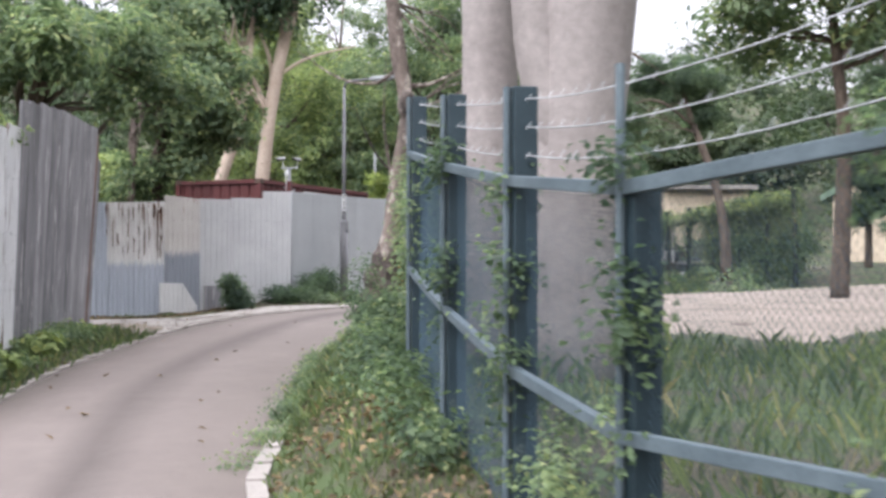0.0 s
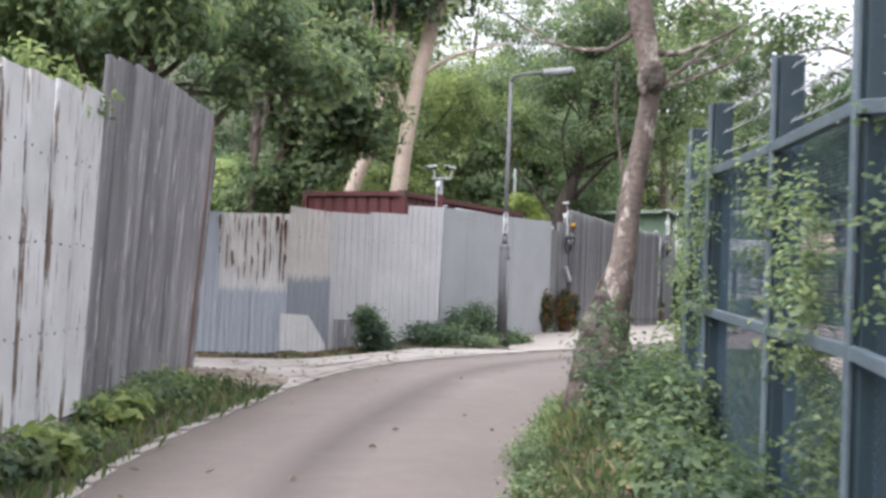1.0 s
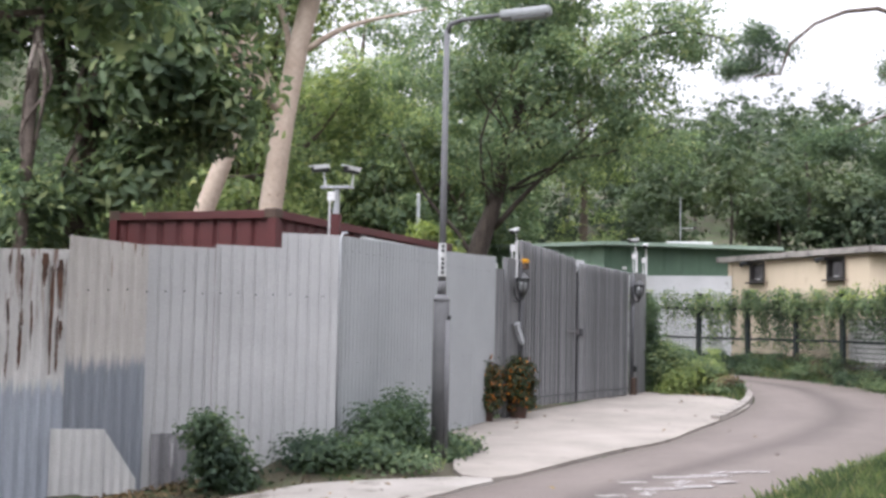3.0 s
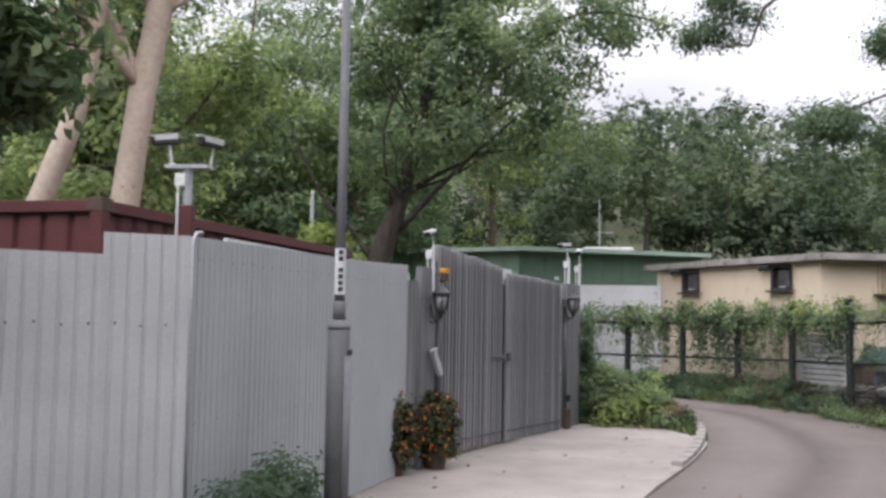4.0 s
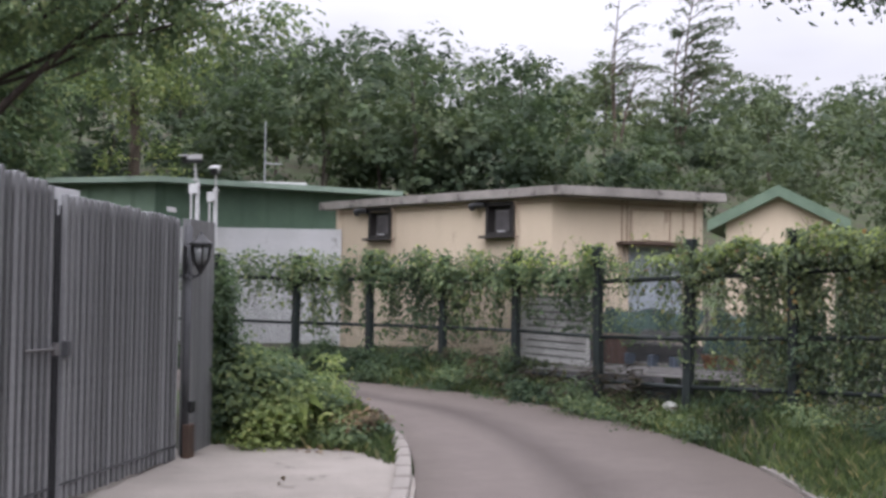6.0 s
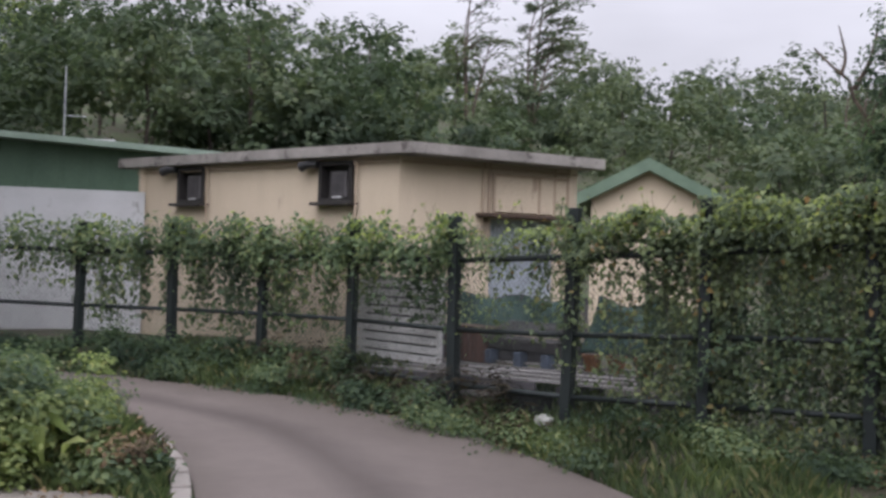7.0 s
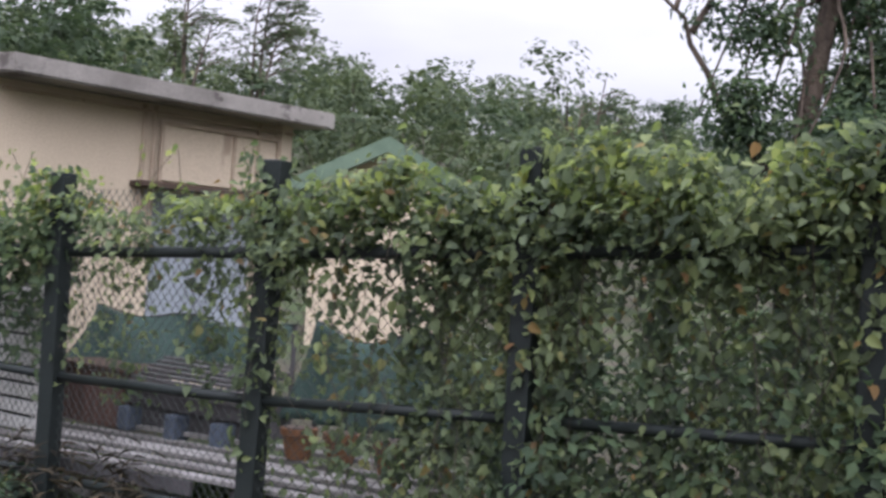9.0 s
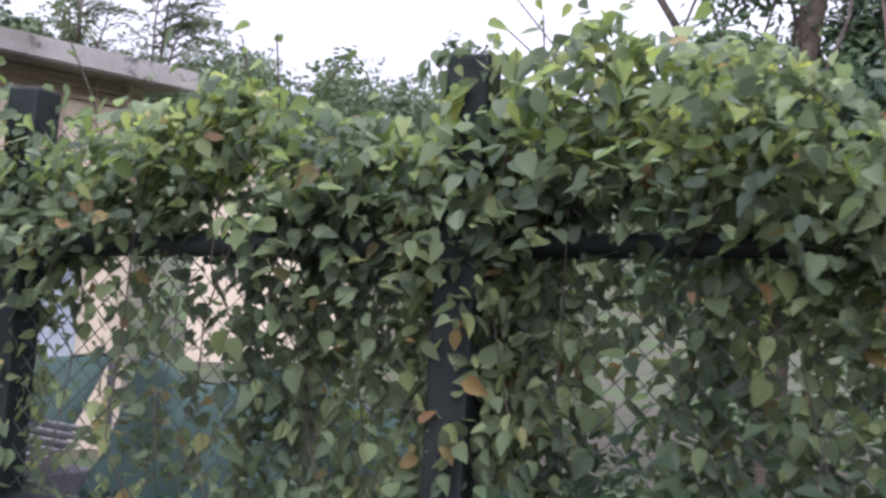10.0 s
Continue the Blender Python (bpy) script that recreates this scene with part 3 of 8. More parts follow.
def ground_z(x, y):
    """Height of the ground sheet."""
    x, y = np.asarray(x, float), np.asarray(y, float)
    dl, dr = distance_to(EDGE_L, x, y), distance_to(EDGE_R, x, y)
    paved = inside(ROAD_POLY, x, y) | inside(PAD, x, y) | inside(APRON, x, y)
    d = np.minimum(dl, dr)
    for poly in (PAD, APRON):
        d = np.minimum(d, distance_to(poly, x, y, True))
    right = dr < dl
    br = np.interp(y, [-20, -13, -10, -7, -3, 0, 6, 12, 18, 21, 26, 40], [0.1, 0.08, 0.3, 0.5, 0.45, 0.3, 0.22, 0.15, 0.25, 0.42, 0.42, 0.1])
    bl = np.interp(y, [-20, 8, 10, 14, 19, 21, 23, 25, 40], [0.06, 0.12, 0.2, 0.1, 0.05, 0.35, 0.35, 0.1, 0.0])
    t = np.clip((d - 0.05) / 0.7, 0, 1)
    t = t * t * (3 - 2 * t)
    z = profile(y) - dip(x, y) + np.where(right, br, bl * np.where(dip(x, y) > 0.02, 0.2, 1.0)) * t
    z = z + np.where(d > 0.6, 0.05 * np.sin(1.7 * x + 0.4 * y) * np.cos(1.3 * y - 0.6 * x), 0) * (d < 40)
    hill = np.clip(y - 40, 0, 130) * 0.205 + np.clip(-x - 24 - np.maximum(0, 10 - y) * 0.5, 0, 90) * 0.26 * np.clip((y + 30) / 40, 0, 1)
    return np.where(paved, profile(y) - dip(x, y) - 0.07, z + np.minimum(hill * (1 + 0.12 * np.clip((42 - x) / 20, 0, 1)), 38))


def axis(fine0, fine1, step, far):
    a = list(np.arange(fine0, fine1, step))
    g, s = [], step
    v = fine1
    while v < far:
        g.append(v)
        s *= 1.25
        v += s
    lo, s, v = [], step, fine0 - step
    while v > -far:
        lo.append(v)
        s *= 1.25
        v -= s
    return np.array(lo[::-1] + a + g + [far])


gx, gy = axis(-3, 15, 0.22, 700), axis(-18, 31, 0.22, 700)
X, Y = np.meshgrid(gx, gy)
Z = ground_z(X, Y)
gv = np.stack([X.ravel(), Y.ravel(), Z.ravel()], 1)
w, h = len(gx), len(gy)
i = (np.arange(h - 1)[:, None] * w + np.arange(w - 1)[None, :]).ravel()
ground = new("ground", mesh_np("ground", gv, np.stack([i, i + 1, i + w + 1, i + w], 1), M["soil"]))
smooth(ground)
tagged(ground, "rough soil with weeds and leaf litter along a lane", "ground", kind="structure")

# road: a strip between its two edges, with its own across and along coordinates
n_along, n_across = 150, 10
v, f = [], []
for a, b in zip(EDGE_L, EDGE_R):
    for k in range(n_across + 1):
        u = k / n_across
        x, y = a * (1 - u) + b * u
        v.append((x, y, float(profile(y)) + 0.03 * (1 - (2 * u - 1) ** 2)))
w2 = n_across + 1
for r in range(n_along - 1):
    for k in range(n_across):
        f.append((r * w2 + k, r * w2 + k + 1, (r + 1) * w2 + k + 1, (r + 1) * w2 + k))
me = bpy.data.meshes.new("road")
me.from_pydata(v, [], f)
uv = me.uv_layers.new(name="lane")
for lp in me.loops:
    uv.data[lp.index].uv = ((lp.vertex_index % w2) / n_across, lp.vertex_index // w2 * 0.5)
me.materials.append(M["road"])
road = smooth(new("road", me))
tagged(road, "narrow worn grey lane with darker wheel tracks", "road", kind="structure")


def slab(name, poly, material, lift, label):
    """A thin paved slab with soft edges that follows the slope of the lane."""
    bm = bmesh.new()
    pts = bent(list(poly) + [poly[0]], 70)[:-1]
    vs = [bm.verts.new((x, y, 0)) for x, y in pts]
    bm.faces.new(vs)
    bmesh.ops.triangulate(bm, faces=bm.faces)
    for _ in range(3):
        long_edges = [e for e in bm.edges if e.calc_length() > 0.6]
        if long_edges:
            bmesh.ops.subdivide_edges(bm, edges=long_edges, cuts=1)
            bmesh.ops.triangulate(bm, faces=bm.faces)
    for q in bm.verts:
        q.co.z = float(profile(q.co.y) - dip(q.co.x, q.co.y)) + lift
    g = bmesh.ops.extrude_face_region(bm, geom=list(bm.faces))
    bmesh.ops.translate(bm, vec=(0, 0, -0.1), verts=[e for e in g["geom"] if isinstance(e, bmesh.types.BMVert)])
    ob = part(name, bm, material, None)
    return tagged(ob, label, "pavement", kind="structure")


slab("pavement_apron", APRON, M["concrete"], 0.035, "stained concrete strip beside the lane")
DIRT = [(2.45, 1.35), (2.2, 1.95), (1.85, 2.1), (1.6, 2.5), (1.15, 2.55), (0.85, 2.95), (0.4, 3.1), (0.5, 2.3), (1.0, 1.6), (1.5, 1.05), (2.1, 1.0)]
slab("pavement_dirt", DIRT, M["dirt"], 0.043, "brown dirt washed over the concrete strip")
slab("pavement_forecourt", PAD, M["pad"], 0.04, "pale concrete forecourt before the gate")

TRACK = [(8.9, 6.2), (9.2, 1.5), (10.3, -2.6), (12.6, -4.2), (15.0, -1.2), (17.0, 3.0), (20.5, 9.0), (23.0, 16.0), (20.5, 19.5), (17.0, 15.0), (12.4, 10.0)]
slab("pavement_track", TRACK, M["sand"], 0.34, "pale sandy clearing behind the blue fence")

# ---- kerbs ----
kerb_low = thing("kerb_edging", pose(0, 0, 0), "low pale concrete edging along the lane", "kerb", kind="structure")
kerb_high = thing("kerb_stones", pose(0, 0, 0), "raised rounded concrete kerb at the bend", "kerb", kind="structure")
kerb_right = thing("kerb_edging", pose(0, 0, 0), "low concrete edging half under weeds", "kerb", kind="structure")


def kerb(parent, line, length, width, height, rnd, soft_edge=0.02):
    bm = bmesh.new()
    box(bm, 0, 0, -0.12, length - 0.002, width, height + 0.12, soft_edge)
    me = bpy.data.meshes.new("kerbstone")
    bm.to_mesh(me)
    bm.free()
    me.materials.append(M["kerb"])
    s = np.concatenate([[0], np.cumsum(np.linalg.norm(np.diff(line, axis=0), axis=1))])
    for d in np.arange(length / 2, s[-1] - length / 2, length):
        a = [np.interp(d - length / 2, s, line[:, k]) for k in (0, 1)]
        b = [np.interp(d + length / 2, s, line[:, k]) for k in (0, 1)]
        m = along(a, b)
        m.translation = ((a[0] + b[0]) / 2, (a[1] + b[1]) / 2, float(profile((a[1] + b[1]) / 2)) + rnd.uniform(-0.003, 0.003))
        shared("kerbstone", me, parent, m @ pose(0, 0, 0, rnd.uniform(-0.6, 0.6), 0, rnd.uniform(-0.4, 0.4)))


rnd = random.Random(3)
off = EDGE_L + np.array([-0.05, 0.0])
kerb(kerb_low, off[(off[:, 1] > -14) & (off[:, 1] < 8.6)], 0.6, 0.11, 0.035, rnd, 0.008)
kerb(kerb_high, off[(off[:, 1] > 15.6) & (off[:, 1] < 24.5)] + np.array([-0.06, 0]), 0.55, 0.16, 0.10, rnd)
off = EDGE_R + np.array([0.05, 0])
kerb(kerb_right, off[(off[:, 1] > -14) & (off[:, 1] < -5.8)], 0.6, 0.15, 0.05, rnd, 0.01)
kerb(kerb_right, off[(off[:, 1] > 8.5) & (off[:, 1] < 19.5)], 0.6, 0.15, 0.05, rnd, 0.01)

# cracks and the open joint beside the edging
def ribbon(pts, width, lift):
    pts = bent(pts, max(8, len(pts) * 5))
    cr = random.Random(int(pts[0][0] * 1000))
    pts = pts + np.array([(cr.uniform(-0.022, 0.022), cr.uniform(-0.022, 0.022)) for _ in pts])
    v, f = [], []
    for k, (x, y) in enumerate(pts):
        a = pts[min(k + 1, len(pts) - 1)] - pts[max(k - 1, 0)]
        a = a / (np.hypot(*a) + 1e-9)
        hw = width * cr.uniform(0.08, 1.0) * 0.38
        z = float(profile(y) - dip(np.array(x), np.array(y))) + lift
        for sgn in (-1, 1):
            v.append((x - a[1] * hw * sgn, y + a[0] * hw * sgn, z))
            v.append((x - a[1] * hw * sgn, y + a[0] * hw * sgn, z - 0.02))
    for k in range(len(pts) - 1):
        a = 4 * k
        f += [(a, a + 2, a + 6, a + 4), (a, a + 4, a + 5, a + 1), (a + 2, a + 3, a + 7, a + 6)]
    return v, f


joint = [(x - 0.14, y) for x, y in EDGE_L[(EDGE_L[:, 1] > 1.3) & (EDGE_L[:, 1] < 8.3)][::4]]
for pts, width in ((joint, 0.05), ([(2.42, 2.1), (2.2, 2.5), (1.95, 3.1), (2.1, 3.6), (2.3, 4.3), (2.35, 5.0)], 0.035), ([(2.4, 2.2), (2.15, 2.0), (2.0, 2.15)], 0.03), ([(1.6, 4.1), (1.2, 4.0), (0.7, 4.1)], 0.03), ([(0.9, 3.2), (0.4, 3.35), (0.2, 3.5)], 0.04), ([(2.6, 6.4), (2.2, 6.5), (1.9, 6.9)], 0.03)):
    tagged(part("pavement_crack", ribbon(pts, width, 0.04), M["brown"], None), "dark crack in the concrete strip", "crack", kind="structure")

# worn paint on the lane
for k, (x, y, a, ln) in enumerate([(5.30, 7.9, 20, 0.30), (5.75, 8.5, 22, 0.55), (6.15, 8.8, 22, 0.40), (6.7, 10.1, 25, 0.75), (5.95, 9.45, 24, 0.5), (6.35, 9.7, 24, 0.45), (5.5, 8.9, 22, 0.3), (6.0, 9.05, 60, 0.35), (6.45, 9.25, 40, 0.3), (5.65, 8.15, 75, 0.3)]):
    bm = bmesh.new()
    zz = float(profile(y)) + 0.03
    vs = bmesh.ops.create_grid(bm, x_segments=6, y_segments=2, size=0.5)["verts"]
    for q in vs:
        q.co.x *= ln
        q.co.y = q.co.y * (0.13 + 0.03 * (k % 3)) + 0.015 * math.sin(q.co.x * 31 + k)
    ob = part("lane_marking", bm, M["mark"], None)
    ob.matrix_world = pose(x, y, zz + 0.004, 0, 0, a)
    tagged(ob, "worn white paint mark on the lane", "road marking", "lane markings", "structure")


# ---- corrugated and board fences ----
BEND = (2.145, 9.149)
GATE_A, GATE_B = (3.247, 14.689), (5.55, 20.7)
d_rf = Vector((2.445, 1.949)).normalized()
RF_START = (BEND[0] - d_rf.x * 6.2, BEND[1] - d_rf.y * 6.2)

old_fence = thing("iron_fence", along(RF_START, BEND), "patched corrugated iron fence with rust and peeling paint", "fence")
rnd = random.Random(5)
for u_l, u_r, zl, zr, mat, pitch, y, label in [
        (-0.02, 0.75, 2.06, 2.07, "rust_white", 0.085, 0.0, "white rusted sheet"),
        (0.70, 1.32, 2.07, 2.08, "rust_edge", 0.085, -0.012, "heavily rusted sheet"),
        (1.28, 1.62, 2.07, 2.10, "rust_edge", 0.085, 0.0, "heavily rusted sheet"),
        (1.58, 1.95, 2.09, 2.09, "galv_blue", 0.085, -0.012, "bluish bare sheet"),
        (1.91, 2.55, 2.09, 2.10, "rust_white", 0.085, 0.0, "white sheet with rust streaks"),
        (2.52, 3.20, 2.11, 2.13, "rust_white", 0.085, -0.012, "white sheet with rust streaks"),
        (3.20, 4.01, 2.28, 2.21, "rust_beige", 0.10, -0.026, "beige sheet worn to bare metal below"),
        (3.99, 4.74, 2.22, 2.22, "iron_white", 0.125, -0.012, "white painted sheet"),
        (4.74, 5.51, 2.26, 2.26, "iron_white", 0.125, -0.024, "white painted sheet"),
        (5.50, 6.2, 2.43, 2.44, "iron_white", 0.125, -0.012, "white painted sheet")]:
    zb = -0.44 if u_l < 4.7 else -0.34
    part("sheet", corrugated(u_l, u_r, zb, zb + 0.03, zl, zr, 0.132 if mat == "iron_white" else 0.115, 0.017 if mat == "iron_white" else 0.024, y, ragged=0.05, rnd=rnd, flat=mat == "iron_white"), M[mat], old_fence, label)
part("patch", corrugated(3.08, 3.62, -0.42, -0.42, 0.32, 0.30, 0.1, 0.018, -0.062), M["iron_patch"], old_fence, "pale patch sheet over the foot")
part("patch", corrugated(3.625, 3.95, -0.42, -0.42, 0.28, -0.22, 0.1, 0.018, -0.062), M["iron_patch"], old_fence, "torn pale patch sheet")
part("patch", corrugated(4.10, 4.53, -0.42, -0.4, 0.24, 0.24, 0.14, 0.034, -0.07), M["gf_grey"], old_fence, "small grey patch sheet")
# long rusted-through splits along the ribs
rr = random.Random(19)
seams = [(0.115 * rr.randint(17, 27) + rr.uniform(-0.012, 0.012), rr.uniform(1.0, 2.05), rr.uniform(0.12, 0.42), rr.uniform(0.010, 0.022)) for _ in range(20)]
for u, zt, ln, wd in seams + [(0.32, 2.0, 0.7, 0.03), (0.44, 1.9, 1.0, 0.035), (0.55, 1.6, 0.7, 0.04), (0.67, 1.75, 0.9, 0.03), (0.90, 2.0, 0.5, 0.03), (1.02, 1.5, 0.5, 0.035), (1.13, 1.9, 0.8, 0.03), (1.24, 1.7, 0.9, 0.035), (1.35, 1.45, 0.6, 0.05), (1.47, 1.9, 0.6, 0.03),
                      (1.93, 2.06, 0.32, 0.035), (1.94, 1.5, 0.16, 0.02), (2.17, 1.42, 0.3, 0.03), (2.28, 1.9, 0.14, 0.02), (2.40, 1.22, 0.3, 0.018), (2.51, 2.0, 0.34, 0.022), (2.52, 1.35, 0.4, 0.018), (2.63, 2.05, 0.2, 0.02), (2.75, 2.06, 0.42, 0.03), (2.75, 1.25, 0.35, 0.018), (2.86, 1.6, 0.5, 0.018),
                      (2.97, 2.08, 0.34, 0.06), (3.05, 1.95, 1.1, 0.032), (3.13, 2.02, 0.5, 0.04), (3.14, 1.4, 0.2, 0.03)]:
    n = 9
    v = []
    for j in range(n):
        t = j / (n - 1)
        hw = wd * 0.5 * (0.25 + math.sin(math.pi * min(1, t + 0.12)) ** 0.6) * rr.uniform(0.5, 1.2)
        cx = u + rr.uniform(-0.006, 0.006)
        v += [(cx - hw, -0.034, zt - ln * t), (cx + hw, -0.034, zt - ln * t), (cx + hw, -0.026, zt - ln * t), (cx - hw, -0.026, zt - ln * t)]
    f = []
    for j in range(n - 1):
        a = 4 * j
        f += [(a, a + 4, a + 5, a + 1), (a + 1, a + 5, a + 6, a + 2), (a + 2, a + 6, a + 7, a + 3), (a + 3, a + 7, a + 4, a)]
    f += [(0, 1, 2, 3), (4 * n - 1, 4 * n - 2, 4 * n - 3, 4 * n - 4)]
    part("rust_split", (v, f), M["rust"], old_fence, "dark rusted split in the sheet")
bm = bmesh.new()
for u in np.arange(0.3, 6.2, 1.45):
    box(bm, u, 0.06, -0.6, 0.06, 0.06, 2.6, 0.006)
for z in (0.35, 1.75):
    box(bm, 3.1, 0.055, z, 6.2, 0.04, 0.06, 0.004)
part("frame", bm, M["galv"], old_fence)
for k in range(14):
    bm = bmesh.new()
    bmesh.ops.create_uvsphere(bm, u_segments=8, v_segments=5, radius=0.011)
    part("bolt", bm, M["gate_dark"], old_fence).location = (3.4 + 0.2 * k, -0.045, 1.72 + 0.01 * (k % 3))

heap_at = along(RF_START, BEND)
for u, o, w9, hh in ((3.25, 0.16, 0.34, 0.07), (3.72, 0.13, 0.14, 0.05)):
    at = heap_at @ Vector((u, -o, 0))
    at.z = max(float(ground_z(np.array(at.x), np.array(at.y))), float(profile(at.y) - dip(np.array(at.x), np.array(at.y))) + 0.035)
    bm = bmesh.new()
    for q in bmesh.ops.create_icosphere(bm, subdivisions=3, radius=1.0)["verts"]:
        k = 0.8 + 0.35 * noise.noise(q.co * 2.3 + Vector((u, 0, 0)) * 5) + 0.2 * noise.noise(q.co * 6.0)
        q.co = Vector((q.co.x * w9 * k, q.co.y * w9 * 0.5 * k, q.co.z * hh * k))
    ob = smooth(part("soil_heap", bm, M["soil"], None))
    ob.matrix_world = Matrix.Translation(at) @ heap_at.to_3x3().to_4x4()
    tagged(ob, "small heap of dark soil against the iron fence", "soil heap", "soil heaps")

pale_fence = thing("iron_fence", along(BEND, GATE_A), "pale grey painted corrugated iron fence", "fence")
edges = [0.0, 1.15, 2.3, 3.45, 4.6, 5.66]
for k, (a, b) in enumerate(zip(edges, edges[1:])):
    za, zb2 = np.interp([a, b], [0, 4.4, 4.5, 5.66], [2.44, 2.5, 2.51, 2.55])
    part("sheet", corrugated(a - 0.02, b + 0.02, -0.16 + 0.02 * k, -0.14 + 0.02 * k, za, zb2, 0.10, 0.018 if k < 3 else 0.010, -0.010 * (k % 2), flat=True), M["iron_lgrey"], pale_fence)
bm = bmesh.new()
bmesh.ops.create_uvsphere(bm, u_segments=8, v_segments=5, radius=0.007)
rivet = bpy.data.meshes.new("rivet")
bm.to_mesh(rivet)
bm.free()
rivet.materials.append(M["post_grey"])
for row, z in enumerate((2.26, 0.95)):
    for k in range(0, 27, 1 + row):
        u = 0.12 + 0.2 * k
        shared("rivet", rivet, pale_fence, pose(u, -0.018, z + 0.02 * (u / 5.6) + 0.008 * (k % 3)))
bm = bmesh.new()
tube(bm, [(0, -0.02, -0.15), (0, -0.02, 2.40), (0.05, -0.02, 2.47), (0.15, -0.02, 2.48)], 0.015, 8)
smooth(part("corner_pipe", bm, M["galv"], pale_fence, "thin steel pipe at the corner"))
bm = bmesh.new()
box(bm, 1.9, 0.05, 2.44, 2.4, 0.05, 0.04, 0.005)
part("top_rail", bm, M["white"], pale_fence, "white rail showing over the sheets")
bm = bmesh.new()
for u in np.arange(0.4, 5.6, 1.3):
    box(bm, u, 0.06, -0.3, 0.06, 0.06, 2.6, 0.006)
for z in (0.4, 1.85):
    box(bm, 2.8, 0.055, z, 5.6, 0.04, 0.06, 0.004)
part("frame", bm, M["galv"], pale_fence)

# tall board fence
board_fence = thing("board_fence", along((0.98, 1.75), (2.25, -2.9)), "tall fence of grey and peeling white boards", "fence")
rnd = random.Random(11)


def slump(co):
    """The fence has sunk out of plumb: its foot stands back, most at the far end."""
    co[1] += float(np.interp(co[0], [-1.0, 0.0, 4.4, 6.5], [-0.22, -0.22, -0.12, 0.0])) * (3.0 - co[2]) / 3.4
    return co


def slumped(bm):
    for q in bm.verts:
        slump(q.co)
    return bm


def slumped_sheet(sheet):
    return [tuple(slump(list(c))) for c in sheet[0]], sheet[1]


u = -0.25
spans = []
while u < 9.0:
    grey = u < 4.35
    w3 = rnd.uniform(0.32, 0.62) if grey else rnd.uniform(0.42, 0.66)
    top = np.interp(u, [-0.3, 4.4], [3.15, 2.99]) + 0.07 * math.sin(math.pi * max(u, 0) / 4.4) if grey else np.interp(u, [4.4, 9], [2.64, 2.2]) + rnd.uniform(-0.05, 0.05)
    foot = np.interp(u, [0, 5, 9], [-0.5, -0.75, -0.9]) + (0 if grey else 0.34 + rnd.uniform(-0.04, 0.05))
    bm = bmesh.new()
    prof = [(0, 0), (0.02, 0.022), (w3 - 0.026, 0.022), (w3 - 0.006, 0.0), (w3 - 0.006, -0.016), (0, -0.016)]
    lo = [bm.verts.new((u + a, b + (0.009 if int(u * 9) % 2 else 0), foot)) for a, b in prof]
    hi = [bm.verts.new((u + a, b + (0.009 if int(u * 9) % 2 else 0), top + rnd.uniform(-0.012, 0.012))) for a, b in prof]
    for a in range(6):
        bm.faces.new((lo[a], lo[(a + 1) % 6], hi[(a + 1) % 6], hi[a]))
    bm.faces.new(hi)
    bm.faces.new(lo[::-1])
    bmesh.ops.rotate(bm, cent=(u, 0, foot), matrix=Matrix.Rotation(radians(rnd.uniform(-0.7, 0.7)), 3, 'Y'), verts=bm.verts)
    part("board", slumped(bm), M["gf_grey"] if grey else M["gf_white"], board_fence)
    spans.append((u, w3, grey))
    u += w3 + (rnd.uniform(0.002, 0.014) if grey else rnd.uniform(0.03, 0.07))
# Brown sheets added behind the boards so that the gaps look dark.
bm = bmesh.new()
box(bm, 6.7, -0.021, -0.9, 4.5, 0.008, 3.05)
box(bm, 2.05, -0.021, -0.6, 4.6, 0.008, 3.5)
part("lining", slumped(bm), M["brown"], board_fence, "brown sheet added behind the boards to darken the gaps")
bm = bmesh.new()
for z in (0.4, 1.9):
    box(bm, 4.4, -0.09, z, 9.2, 0.05, 0.09, 0.005)
for u in np.arange(0.0, 9, 1.8):
    box(bm, u, -0.14, -0.9, 0.1, 0.08, 3.2, 0.008)
part("frame", slumped(bm), M["brown"], board_fence, "dark timber rails and posts")
bm = bmesh.new()
box(bm, -0.37, -0.06, -0.55, 0.16, 0.12, 3.62, 0.012)
part("end_post", slumped(bm), M["rust_board"], board_fence, "reddish brown end post")
part("end_sheet", slumped_sheet(corrugated(-0.72, -0.38, -0.55, -0.55, 2.95, 3.0, 0.115, 0.024, -0.05)), M["rust_board"], board_fence, "rusted brown sheet at the end")
part("end_sheet", slumped_sheet(corrugated(-1.02, -0.70, -0.55, -0.55, 2.62, 2.7, 0.115, 0.024, -0.07)), M["gf_grey"], board_fence, "grey sheet at the end")
bm = bmesh.new()
box(bm, 6.75, -0.004, -1.15, 4.6, 0.02, 0.78, 0.004)
part("kick_board", slumped(bm), M["gf_grey"], board_fence, "grey board along the foot")
bm = bmesh.new()
bmesh.ops.create_uvsphere(bm, u_segments=7, v_segments=5, radius=0.015)
nail = bpy.data.meshes.new("nail")
bm.to_mesh(nail)
bm.free()
nail.materials.append(M["black"])
for u, w3, grey in spans:
    for z in (() if grey else (0.42, 1.18, 1.92)):
        for a in (0.09, 0.5, 0.88):
            shared("nail", nail, board_fence, Matrix.Translation(slump([u + a * w3, 0.022, z + rnd.uniform(-0.03, 0.03)])))

